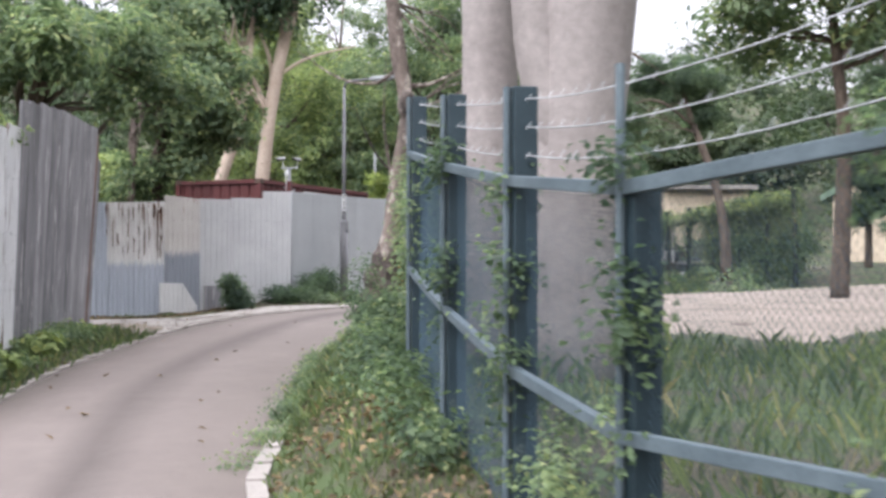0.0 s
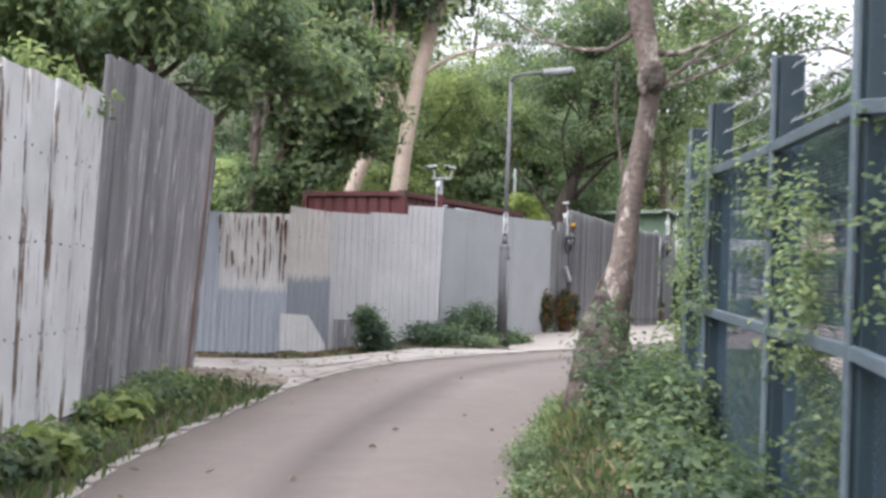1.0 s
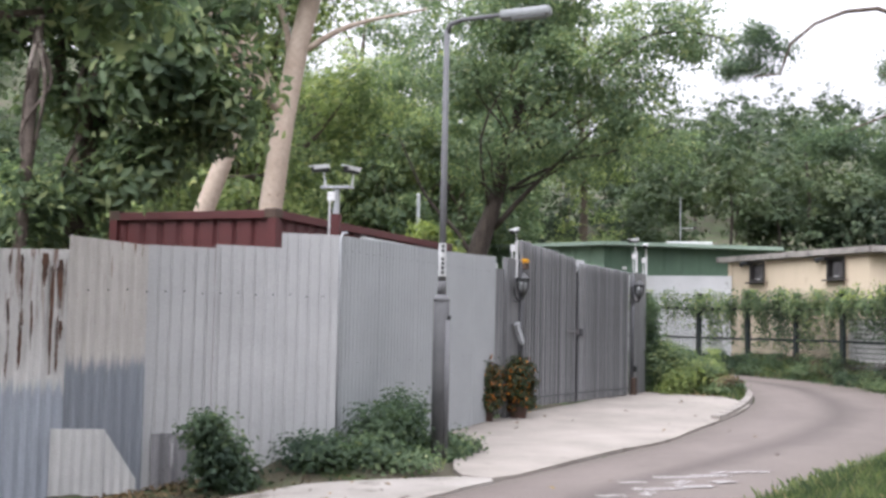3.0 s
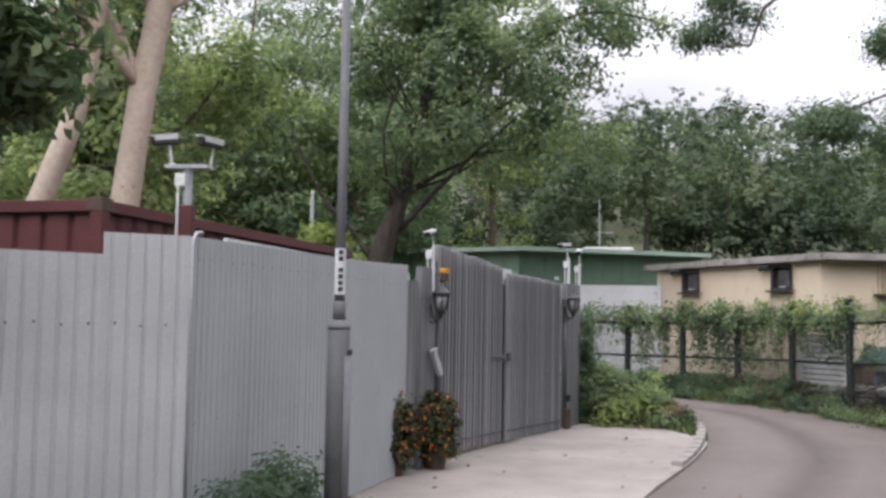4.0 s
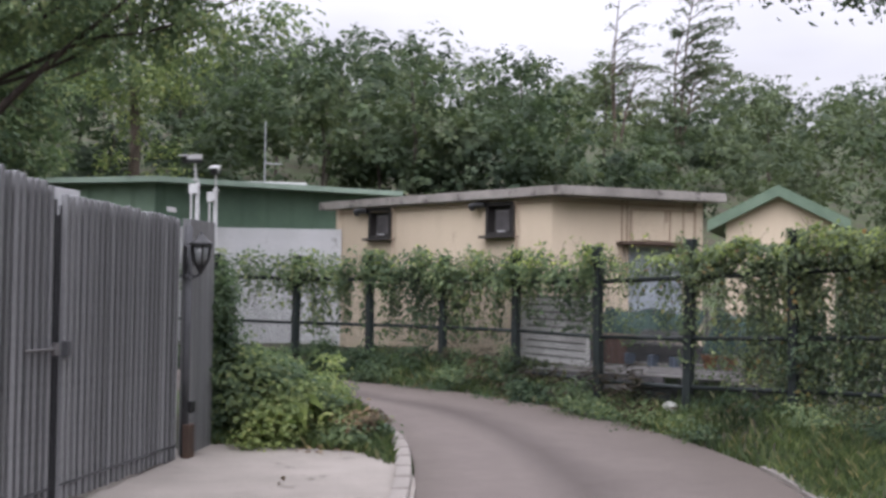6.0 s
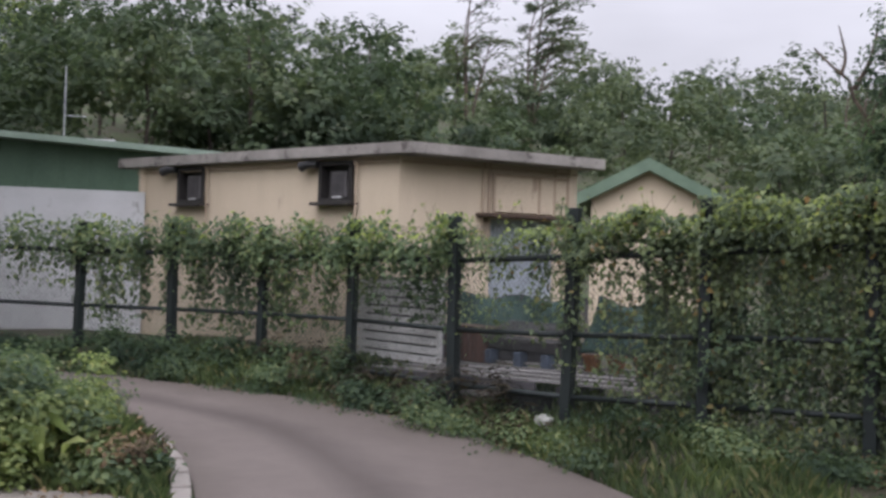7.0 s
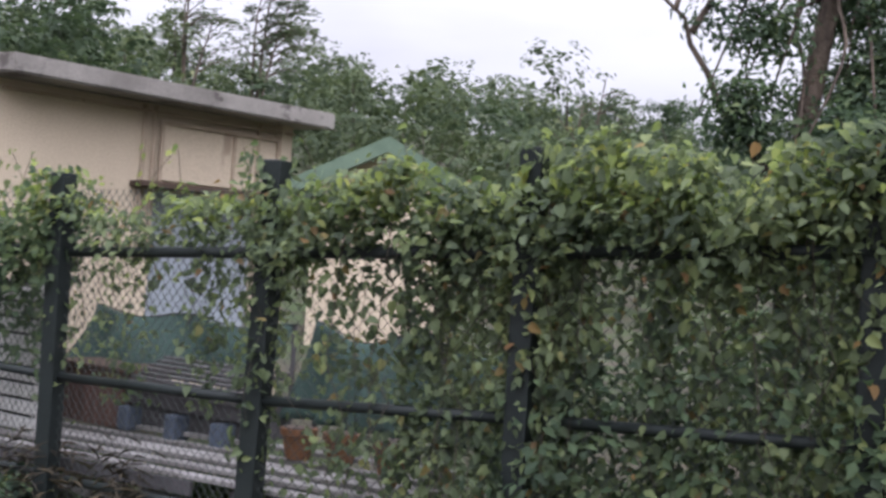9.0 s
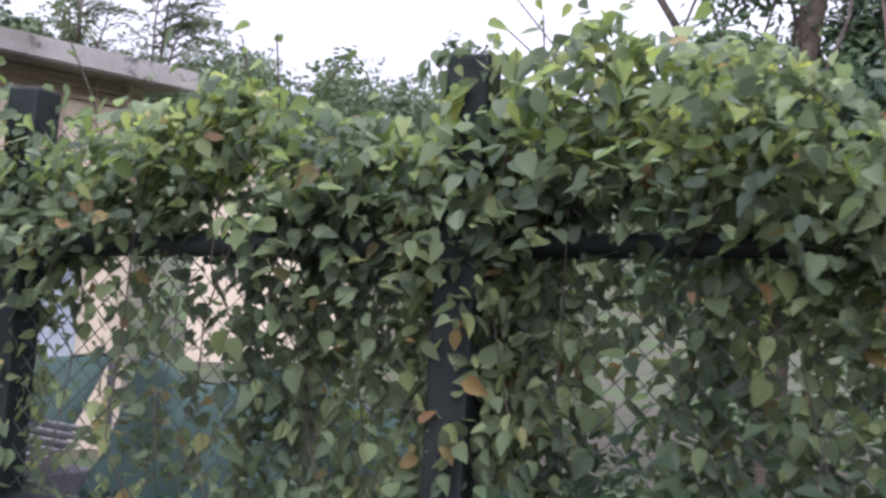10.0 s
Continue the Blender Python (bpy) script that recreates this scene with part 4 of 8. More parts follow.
# ---- gate ----
def gate_leaf(u0, u1, zt0, zt1, group="gate leaves"):
    g = thing("gate", along(GATE_A, GATE_B) @ pose(u0, 0, 0), "grey ribbed iron gate leaf, closed", "gate", group)
    w4 = u1 - u0
    # Near-black sheet added so that the gaps between slats look shaded.
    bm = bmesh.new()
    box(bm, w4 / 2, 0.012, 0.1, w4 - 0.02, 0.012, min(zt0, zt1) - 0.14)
    part("shade_backing", bm, M["gate_gap_shade"], g)
    bm = bmesh.new()
    box(bm, 0, 0, 0, 0.052, 0.055, 1.0, 0.012)
    slat = bpy.data.meshes.new("slat")
    bm.to_mesh(slat)
    bm.free()
    slat.materials.append(M["gate_grey"])
    r = random.Random(int(u0 * 100))
    n = int(w4 / 0.104)
    for k in range(n):
        x = (k + 0.5) * w4 / n
        hgt = zt0 + (zt1 - zt0) * x / w4 - 0.08 + r.uniform(-0.012, 0.012)
        shared("slat", slat, g, Matrix.Translation((x, -0.006 + r.uniform(-0.006, 0.004), 0.08 + r.uniform(-0.01, 0.01))) @ Matrix.Rotation(radians(r.uniform(-9, 9)), 4, 'Z') @ Matrix.Diagonal((r.uniform(0.85, 1.15), 1, hgt, 1)))
    bm = bmesh.new()
    for x in (0.04, w4 - 0.04):
        box(bm, x, 0.045, 0.05, 0.06, 0.05, 2.4, 0.005)
    for z in (0.2, 1.3, 2.3):
        box(bm, w4 / 2, 0.045, z, w4, 0.05, 0.06, 0.005)
    part("frame", bm, M["gate_dark"], g)
    bm = bmesh.new()
    box(bm, w4 / 2, -0.036, 0.22, w4 - 0.04, 0.008, 0.022, 0.002)
    part("kick_seam", bm, M["gate_dark"], g, "dark seam along the foot of the gate")
    return g


leaf_a = gate_leaf(0.84, 3.12, 2.88, 2.69)
leaf_b = gate_leaf(3.25, 5.72, 2.64, 2.57)
bm = bmesh.new()
box(bm, 2.28, -0.05, 1.30, 0.06, 0.05, 0.1, 0.01)
tube(bm, [(1.8, -0.05, 1.36), (2.32, -0.05, 1.35)], 0.012, 8)
part("latch", bm, M["slat_grey"], leaf_a, "steel sliding bolt")
# Added strip: the shade between the two leaves, painted near-black.
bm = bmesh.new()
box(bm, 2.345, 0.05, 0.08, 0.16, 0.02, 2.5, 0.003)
part("gap_shade_strip", bm, M["gate_gap_shade"], leaf_a, "near-black strip painted as the shade between the leaves")
bm = bmesh.new()
box(bm, 0.05, -0.05, 1.28, 0.07, 0.06, 0.13, 0.01)
part("lock", bm, M["gate_dark"], leaf_b, "dark padlock box")
bm = bmesh.new()
box(bm, 2.2, -0.03, 2.62, 0.22, 0.01, 0.05, 0.003)
part("sticker", bm, M["white"], leaf_b, "white strip on the top edge")

gate_wall = thing("gate_post", along(GATE_A, GATE_B), "grey panelled post beside the gate", "gate post", "gate posts")
part("panel", corrugated(0.0, 0.34, 0.0, 0.0, 2.36, 2.36, 0.11, 0.01, 0.02, flat=True), M["gate_grey"], gate_wall)
bm = bmesh.new()
box(bm, 0.55, 0.0, -0.1, 0.42, 0.10, 2.65, 0.006)
part("board", bm, M["gate_grey"], gate_wall)
bm = bmesh.new()
tube(bm, [(0.79, -0.07, -0.1), (0.79, -0.07, 2.5)], 0.045, 10)
smooth(part("pole", bm, M["gate_dark"], gate_wall))
bm = bmesh.new()
box(bm, 0, 0, -0.17, 0.10, 0.06, 0.34, 0.012)
box(bm, 0, -0.012, 0.17, 0.115, 0.085, 0.03, 0.01)
part("letter_holder", bm, M["galv"], gate_wall, "tilted pale metal letter holder").matrix_local = pose(0.62, -0.14, 1.30, -8, -24, 0)
bm = bmesh.new()
tube(bm, [(0.5, -0.06, 1.46), (0.55, -0.13, 1.45)], 0.012, 6)
part("hook", bm, M["gate_dark"], gate_wall)
gate_wall2 = thing("gate_post", along(GATE_A, GATE_B) @ pose(5.76, 0, 0), "grey panelled post beside the gate", "gate post", "gate posts")
bm = bmesh.new()
box(bm, 0.52, 0.0, 0.0, 0.72, 0.09, 2.58, 0.006)
part("board", bm, M["gate_grey"], gate_wall2)
bm = bmesh.new()
tube(bm, [(0.08, -0.06, 0.0), (0.08, -0.06, 2.5)], 0.04, 10)
smooth(part("pole", bm, M["gate_dark"], gate_wall2))
bm = bmesh.new()
box(bm, 0.08, -0.13, 0.55, 0.1, 0.05, 0.12, 0.008)
part("box", bm, M["black"], gate_wall2, "small black box")
bm = bmesh.new()
box(bm, 0.08, -0.10, 0.08, 0.14, 0.08, 0.35, 0.008)
part("hinge_block", bm, M["brown"], gate_wall2, "rusty hinge block")


white_edge = thing("white_panel", along(GATE_A, GATE_B), "white sheet edges showing behind the gate", "panel")
for u0, u1, zz in ((0.02, 0.36, 2.46), (3.18, 3.85, 2.70), (5.0, 5.72, 2.61)):
    bm = bmesh.new()
    box(bm, (u0 + u1) / 2, 0.16, 0.1, u1 - u0, 0.03, zz - 0.1, 0.006)
    part("sheet", bm, M["white_wall"], white_edge)


def lantern(m, label):
    g = thing("wall_lantern", m, label, "lantern", "gate lanterns")
    bm = bmesh.new()
    box(bm, 0, 0.03, -0.12, 0.09, 0.025, 0.36, 0.01)
    part("wall_plate", bm, M["black"], g)
    bm = bmesh.new()
    tube(bm, [(0, 0.02, 0.12), (0, -0.02, -0.04), (0, -0.07, -0.10), (0, -0.13, -0.08), (0, -0.15, -0.02), (0, -0.15, 0.03)], 0.017, 8)
    tube(bm, [(0, 0.02, -0.09), (0, -0.03, -0.13), (0, -0.07, -0.11), (0, -0.06, -0.07)], 0.011, 7)
    part("bracket", bm, M["black"], g)
    bm = bmesh.new()
    tube(bm, [(0, -0.15, -0.075), (0, -0.15, -0.05), (0, -0.15, 0.0), (0, -0.15, 0.035)], [0.008, 0.022, 0.05, 0.062], 12)
    part("finial", bm, M["black"], g)
    bm = bmesh.new()
    tube(bm, [(0, -0.15, 0.03), (0, -0.15, 0.10), (0, -0.15, 0.25)], [0.052, 0.082, 0.100], 12)
    glass = smooth(part("glass", bm, M["lens"], g, "grey lantern glass"))
    bm = bmesh.new()
    tube(bm, [(0, -0.15, 0.245), (0, -0.15, 0.27), (0, -0.15, 0.295), (0, -0.15, 0.34), (0, -0.15, 0.37), (0, -0.15, 0.40)], [0.128, 0.128, 0.10, 0.05, 0.018, 0.008], 12)
    part("cap", bm, M["black"], g)
    for k in range(6):
        a = 2 * math.pi * (k + 0.5) / 6
        ca, sa = math.cos(a), math.sin(a)
        bm = bmesh.new()
        tube(bm, [(0.06 * ca, -0.15 + 0.06 * sa, 0.03), (0.092 * ca, -0.15 + 0.092 * sa, 0.10), (0.112 * ca, -0.15 + 0.112 * sa, 0.255)], 0.013, 5)
        part("bar", bm, M["black"], glass)
    return g


GM = along(GATE_A, GATE_B)
lantern(GM @ pose(0.57, -0.065, 1.95) @ Matrix.Scale(0.98, 4), "black iron wall lantern on the gate post")
lantern(GM @ pose(5.78, -0.08, 2.06) @ Matrix.Scale(0.95, 4), "black iron wall lantern on the far gate post")
beacon = thing("warning_lamp", GM @ pose(0.80, -0.14, 2.38) @ Matrix.Scale(0.76, 4), "amber warning lamp on a small box", "lamp")
bm = bmesh.new()
box(bm, 0, 0, 0, 0.13, 0.10, 0.14, 0.01)
part("base", bm, M["brown"], beacon)
bm = bmesh.new()
box(bm, 0, 0, 0.143, 0.15, 0.12, 0.085, 0.015)
part("cover", bm, M["yellow"], beacon, "amber plastic cover")


def bullet_camera(m):
    """One bullet camera: body, visor, dark face and stem, looking along its own -y."""
    g = thing("security_camera", m, "white bullet security camera on a stem", "camera", "security cameras")
    bm = bmesh.new()
    box(bm, 0, 0, 0.262, 0.10, 0.24, 0.046, 0.012)
    body = part("body", bm, M["white"], g)
    bm = bmesh.new()
    box(bm, 0, 0, 0.215, 0.092, 0.23, 0.05, 0.016)
    part("lower_shell", bm, M["black"], body, "black lower shell")
    bm = bmesh.new()
    box(bm, 0, -0.03, 0.306, 0.11, 0.30, 0.014, 0.005)
    part("visor", bm, M["white"], body)
    bm = bmesh.new()
    box(bm, 0, -0.128, 0.225, 0.085, 0.03, 0.075, 0.01)
    part("face", bm, M["black"], body, "black glass face")
    bm = bmesh.new()
    tube(bm, [(0, 0.03, 0.0), (0, 0.03, 0.23)], 0.014, 8)
    tube(bm, [(0, 0.03, 0.0), (0, 0.03, 0.02)], 0.04, 10)
    part("stem", bm, M["white"], g)
    return g


def camera_pole(base, height, plate, name_label, foot_mat):
    g = thing("camera_pole", pose(*base), name_label, "pole")
    bm = bmesh.new()
    tube(bm, [(0, 0, 0), (0, 0, height)], 0.04 if plate else 0.026, 10)
    part("pole", bm, foot_mat, g)
    bm = bmesh.new()
    tube(bm, [(-0.065, -0.05, 0), (-0.065, -0.05, height - 0.08)], 0.011, 8)
    part("conduit", bm, M["white"], g, "white plastic conduit")
    bm = bmesh.new()
    box(bm, -0.05, -0.02, height - 0.15, 0.09, 0.08, 0.11, 0.01)
    part("junction_box", bm, M["white"], g)
    if plate:
        bm = bmesh.new()
        box(bm, 0, 0, height, plate, 0.12, 0.03, 0.004)
        part("plate", bm, M["galv"], g)
    return g


camera_pole((2.05, 9.32, 1.6), 1.40, 0.36, "steel pole with a cross plate for two cameras", M["galv"])
bm = bmesh.new()
box(bm, 0, 0, 0, 0.11, 0.11, 1.15, 0.006)
stub = part("red_post", bm, M["red"], None)
stub.matrix_world = pose(2.05, 9.32, 1.55)
tagged(stub, "red steel post fixed to the container", "post")
bullet_camera(pose(1.90, 9.28, 3.02, 8, 0, -64) @ Matrix.Scale(0.8, 4))
bullet_camera(pose(2.20, 9.36, 3.01, -4, 6, -36) @ Matrix.Scale(0.8, 4))
camera_pole((3.52, 15.28, 2.2), 0.62, 0.0, "thin white pole carrying one camera", M["white"])
bullet_camera(pose(3.52, 15.25, 2.82, 14, 0, -28) @ Matrix.Scale(0.72, 4))
camera_pole((5.46, 20.95, 2.3), 0.75, 0.0, "thin white pole carrying a camera", M["white"])
bullet_camera(pose(5.42, 20.92, 3.05, 6, 0, -50) @ Matrix.Scale(0.9, 4))
camera_pole((5.66, 21.15, 2.3), 0.68, 0.0, "thin white pole carrying a camera", M["white"])
bullet_camera(pose(5.66, 21.12, 2.95, 10, 0, -10) @ Matrix.Scale(0.9, 4))

# ---- street lamp ----
lamp = thing("street_lamp", pose(3.19, 10.077, 0.0), "grey steel street lamp with a wide base sleeve", "street lamp")
bm = bmesh.new()
tube(bm, [(0, 0, -0.15), (0, 0, 1.74), (0, 0, 1.80)], [0.097, 0.097, 0.065], 20)
smooth(part("sleeve", bm, M["post_grey"], lamp))
bm = bmesh.new()
tube(bm, [(0, 0, 1.78), (0, 0, 3.2), (0, 0, 5.05)], [0.045, 0.042, 0.036], 16)
smooth(part("column", bm, M["post_grey"], lamp))
bm = bmesh.new()
tube(bm, [(0, 0, 1.79), (0, 0, 1.95), (0, 0, 1.96)], [0.055, 0.055, 0.046], 16)
smooth(part("collar", bm, M["post_grey"], lamp))
bm = bmesh.new()
tube(bm, [(0, 0, 5.0), (0.04, -0.01, 5.12), (0.2, -0.03, 5.17), (0.75, -0.1, 5.2)], [0.035, 0.032, 0.03, 0.028], 12)
smooth(part("arm", bm, M["post_grey"], lamp))
bm = bmesh.new()
box(bm, 0, 0, -0.05, 0.62, 0.2, 0.11, 0.04)
hd = part("head", bm, M["lamp_head"], lamp, "flat pale lamp head")
hd.matrix_local = pose(0.98, -0.12, 5.2, 0, -3, -7)
bm = bmesh.new()
box(bm, 0, 0, -0.075, 0.42, 0.15, 0.04, 0.015)
part("lens", bm, M["lens"], lamp).matrix_local = pose(1.02, -0.125, 5.205, 0, -3, -7)
bm = bmesh.new()
box(bm, 0.10, -0.02, 1.50, 0.05, 0.06, 0.05, 0.01)
part("pipe_cap", bm, M["black"], lamp, "black cap of the side pipe")
bm = bmesh.new()
tube(bm, [(0.088, -0.05, -0.15), (0.088, -0.05, 1.49)], 0.034, 12)
smooth(part("side_pipe", bm, M["post_grey"], lamp, "thin grey pipe strapped to the sleeve"))
bm = bmesh.new()
tube(bm, [(0, 0, 1.72), (0, 0, 1.76)], 0.101, 20)
smooth(part("sleeve_rim", bm, M["post_grey"], lamp))
bm = bmesh.new()
tube(bm, [(0, 0, 2.02), (0, 0, 2.42)], 0.0475, 16)
plate_label = part("number_plate", bm, M["white"], lamp, "white plate with a dark column of marks")
to_cam = pose(0, 0, 0, 0, 0, 14)
for z, hh in ((2.39, 0.048), (2.335, 0.048), (2.235, 0.044), (2.18, 0.048), (2.125, 0.048), (2.07, 0.048)):
    bm = bmesh.new()
    box(bm, 0, -0.047, z - hh / 2, 0.04, 0.006, hh * 0.8, 0.0)
    part("mark", bm, M["black"], plate_label).matrix_local = to_cam

# ---- shipping container ----
CC = (1.2, 9.68)
con = thing("shipping_container", along(CC, (CC[0] + 1.1, CC[1] + 5.54)), "dark red corrugated shipping container behind the fence", "container")
Lc, Wc, Hc, Z0 = 6.06, 2.44, 2.77, 0.02
bm = bmesh.new()
for x, y in ((0, 0), (Lc, 0), (0, Wc), (Lc, Wc)):
    box(bm, x + (0.06 if x == 0 else -0.06), y + (0.06 if y == 0 else -0.06), Z0, 0.12, 0.12, Hc, 0.006)
for y in (0.04, Wc - 0.04):
    for z in (Z0, Z0 + Hc - 0.1):
        box(bm, Lc / 2, y, z, Lc, 0.08, 0.1, 0.005)
for x in (0.04, Lc - 0.04):
    for z in (Z0, Z0 + Hc - 0.1):
        box(bm, x, Wc / 2, z, 0.08, Wc, 0.1, 0.005)
part("frame", bm, M["red"], con)
for y in (0.05, Wc - 0.05):
    part("side_wall", corrugated(0.1, Lc - 0.1, Z0 + 0.05, Z0 + 0.05, Z0 + Hc - 0.05, Z0 + Hc - 0.05, 0.27, 0.035, y, flat=True), M["red"], con)
for x in (0.05, Lc - 0.05):
    v, f = corrugated(0.1, Wc - 0.1, Z0 + 0.05, Z0 + 0.05, Z0 + Hc - 0.05, Z0 + Hc - 0.05, 0.27, 0.035, 0, flat=True)
    part("end_wall", ([(x + b, a, c) for a, b, c in v], f), M["red"], con)
bm = bmesh.new()
box(bm, Lc / 2, Wc / 2, Z0 + Hc - 0.03, Lc - 0.1, Wc - 0.1, 0.02)
part("roof", bm, M["red"], con)
for x in (0.08, Lc - 0.08):
    for y in (0.08, Wc - 0.08):
        bm = bmesh.new()
        box(bm, x, y, Z0 + Hc - 0.1, 0.17, 0.17, 0.12, 0.01)
        part("corner_casting", bm, M["brown"], con)


# ---- vine-grown fence ----
VP = [(2.6, 30.6), (4.2, 29.9), (5.75, 29.15), (7.1, 28.45), (8.35, 27.65), (9.45, 26.7), (10.38, 25.45), (11.09, 23.46), (11.68, 21.72), (12.46, 20.39), (13.15, 18.95), (13.8, 17.4), (14.4, 15.8)]
RAIL_HI = [2.05, 2.03, 2.02, 2.0, 2.0, 2.0, 2.0, 2.0, 2.06, 2.13, 2.2, 2.25, 2.3]
FOOT = [float(ground_z(np.array(x), np.array(y))) for x, y in VP]


def fence_post(x, y, foot, top, size, mat, parent):
    bm = bmesh.new()
    box(bm, 0, 0, foot - 0.2, size, size, top - foot + 0.2, 0.01)
    ob = part("post", bm, mat, parent)
    ob.location = (x, y, 0)
    return ob


def chain_link(parent, p, q, z0, z1, mat, pitch=0.07, r=0.0022, rise=0.0):
    """Diamond wire between two posts: crossing wires, each a thin three-sided bar."""
    L = math.hypot(q[0] - p[0], q[1] - p[1])
    dx, dy = (q[0] - p[0]) / L, (q[1] - p[1]) / L
    H = z1 - z0
    v, f = [], []
    for sgn in (1, -1):
        for c in np.arange(-H, L, pitch):
            u0, u1 = max(c, 0), min(c + H, L)
            if u1 - u0 < 0.02:
                continue
            za, zb = (u0 - c), (u1 - c)
            if sgn < 0:
                za, zb = H - za, H - zb
            k = len(v)
            for (u, z) in ((u0, z0 + za), (u1, z0 + zb)):
                for a in (0, 2.1, 4.2):
                    o, hgt = r * math.cos(a), r * math.sin(a)
                    v.append((p[0] + dx * u - dy * (o + sgn * r), p[1] + dy * u + dx * (o + sgn * r), z + hgt + rise * u / L))
            f += [(k, k + 1, k + 4, k + 3), (k + 1, k + 2, k + 5, k + 4), (k + 2, k, k + 3, k + 5)]
    return tagged(part("mesh", (v, f), mat, parent), kind="stuff")


vine_fence = thing("chain_link_fence", pose(0, 0, 0), "dark green chain-link fence overgrown with creeper", "fence")
for k, (x, y) in enumerate(VP):
    top = RAIL_HI[k] + (0.5 if k >= 6 else 0.42)
    ob = fence_post(x, y, FOOT[k], top, 0.115, M["fence_dark"], vine_fence)
    ob.rotation_euler = (radians((k * 37 % 5 - 2) * 0.5), radians((k * 23 % 5 - 2) * 0.4), math.atan2(-1, 0.6))
for k, (p, q) in enumerate(zip(VP, VP[1:])):
    za, zb = RAIL_HI[k], RAIL_HI[k + 1]
    for dz, r in ((0.0, 0.032), (-0.79, 0.028), (-1.42, 0.028)):
        if dz < -1 and k < 6:
            continue
        bm = bmesh.new()
        tube(bm, [(*p, za + dz), (*q, zb + dz)], r, 8)
        smooth(part("rail", bm, M["fence_dark"], vine_fence))
    chain_link(vine_fence, p, q, max(FOOT[k], FOOT[k + 1]) + 0.05, min(za, zb) + 0.4, M["wire"], 0.072, 0.0045 if k < 6 else 0.0028)


def heart_leaf(bm_scale=1.0):
    """One broad pointed creeper leaf, cupped along its midrib."""
    out = [(0, -0.46), (0.24, -0.47), (0.39, -0.22), (0.37, 0.06), (0.2, 0.40), (0.03, 0.70), (-0.19, 0.38), (-0.36, 0.08), (-0.40, -0.20), (-0.25, -0.46)]
    v = [(x, y, 0.28 * abs(x) - 0.18 * max(0, y) ** 2) for x, y in out]
    v.append((0, -0.1, -0.03))
    f = [(10, i, (i + 1) % 10) for i in range(10)]
    return np.array(v) * bm_scale, f


HV, HF = heart_leaf()
HF = np.array(HF)


def creeper(centres, normals, size):
    """Broad leaves hanging tip-down, faces turned outward."""
    n = len(centres)
    nm = normals + rng.normal(0, 0.58, (n, 3))
    nm /= np.linalg.norm(nm, axis=1, keepdims=True)
    down = np.array([0, 0, -1.0]) + rng.normal(0, 0.6, (n, 3))
    t = down - nm * np.sum(down * nm, 1, keepdims=True)
    t /= np.linalg.norm(t, axis=1, keepdims=True)
    b = np.cross(t, nm)
    s = (size * rng.uniform(0.4, 1.35, n))[:, None, None]
    loc = HV[None] * s * np.stack([rng.uniform(0.75, 1.15, n), np.ones(n), rng.uniform(-0.6, 2.6, n)], 1)[:, None, :]
    v = centres[:, None, :] + loc[..., 0:1] * b[:, None] + loc[..., 1:2] * t[:, None] + loc[..., 2:3] * nm[:, None]
    f = (np.arange(n) * 11)[:, None, None] + HF[None]
    return v.reshape(-1, 3), f.reshape(-1, 3), (b, t, nm, s)


# per bay: leaves at the crest, in the body, crest height, how far down the body leaves hang (0 crest .. 1 foot)
BAYS = [(150, 70, 0.30, 0.5), (160, 80, 0.30, 0.5), (210, 110, 0.28, 0.55), (330, 420, 0.30, 0.78), (430, 560, 0.32, 0.84), (440, 500, 0.32, 0.78), (430, 340, 0.30, 0.6),
        (230, 240, 0.20, 0.6), (760, 1020, 0.32, 0.97), (980, 1750, 0.34, 1.0), (1000, 1900, 0.36, 1.0), (900, 1500, 0.38, 1.0)]
plant = thing("creeper", pose(0, 0, 0), "leafy green creeper sprawling over the chain-link fence", "plant")
all_v, all_f, near, fresh, far_leaves = [], [], [], [], []
base = 0
stem = bmesh.new()
srnd = random.Random(21)
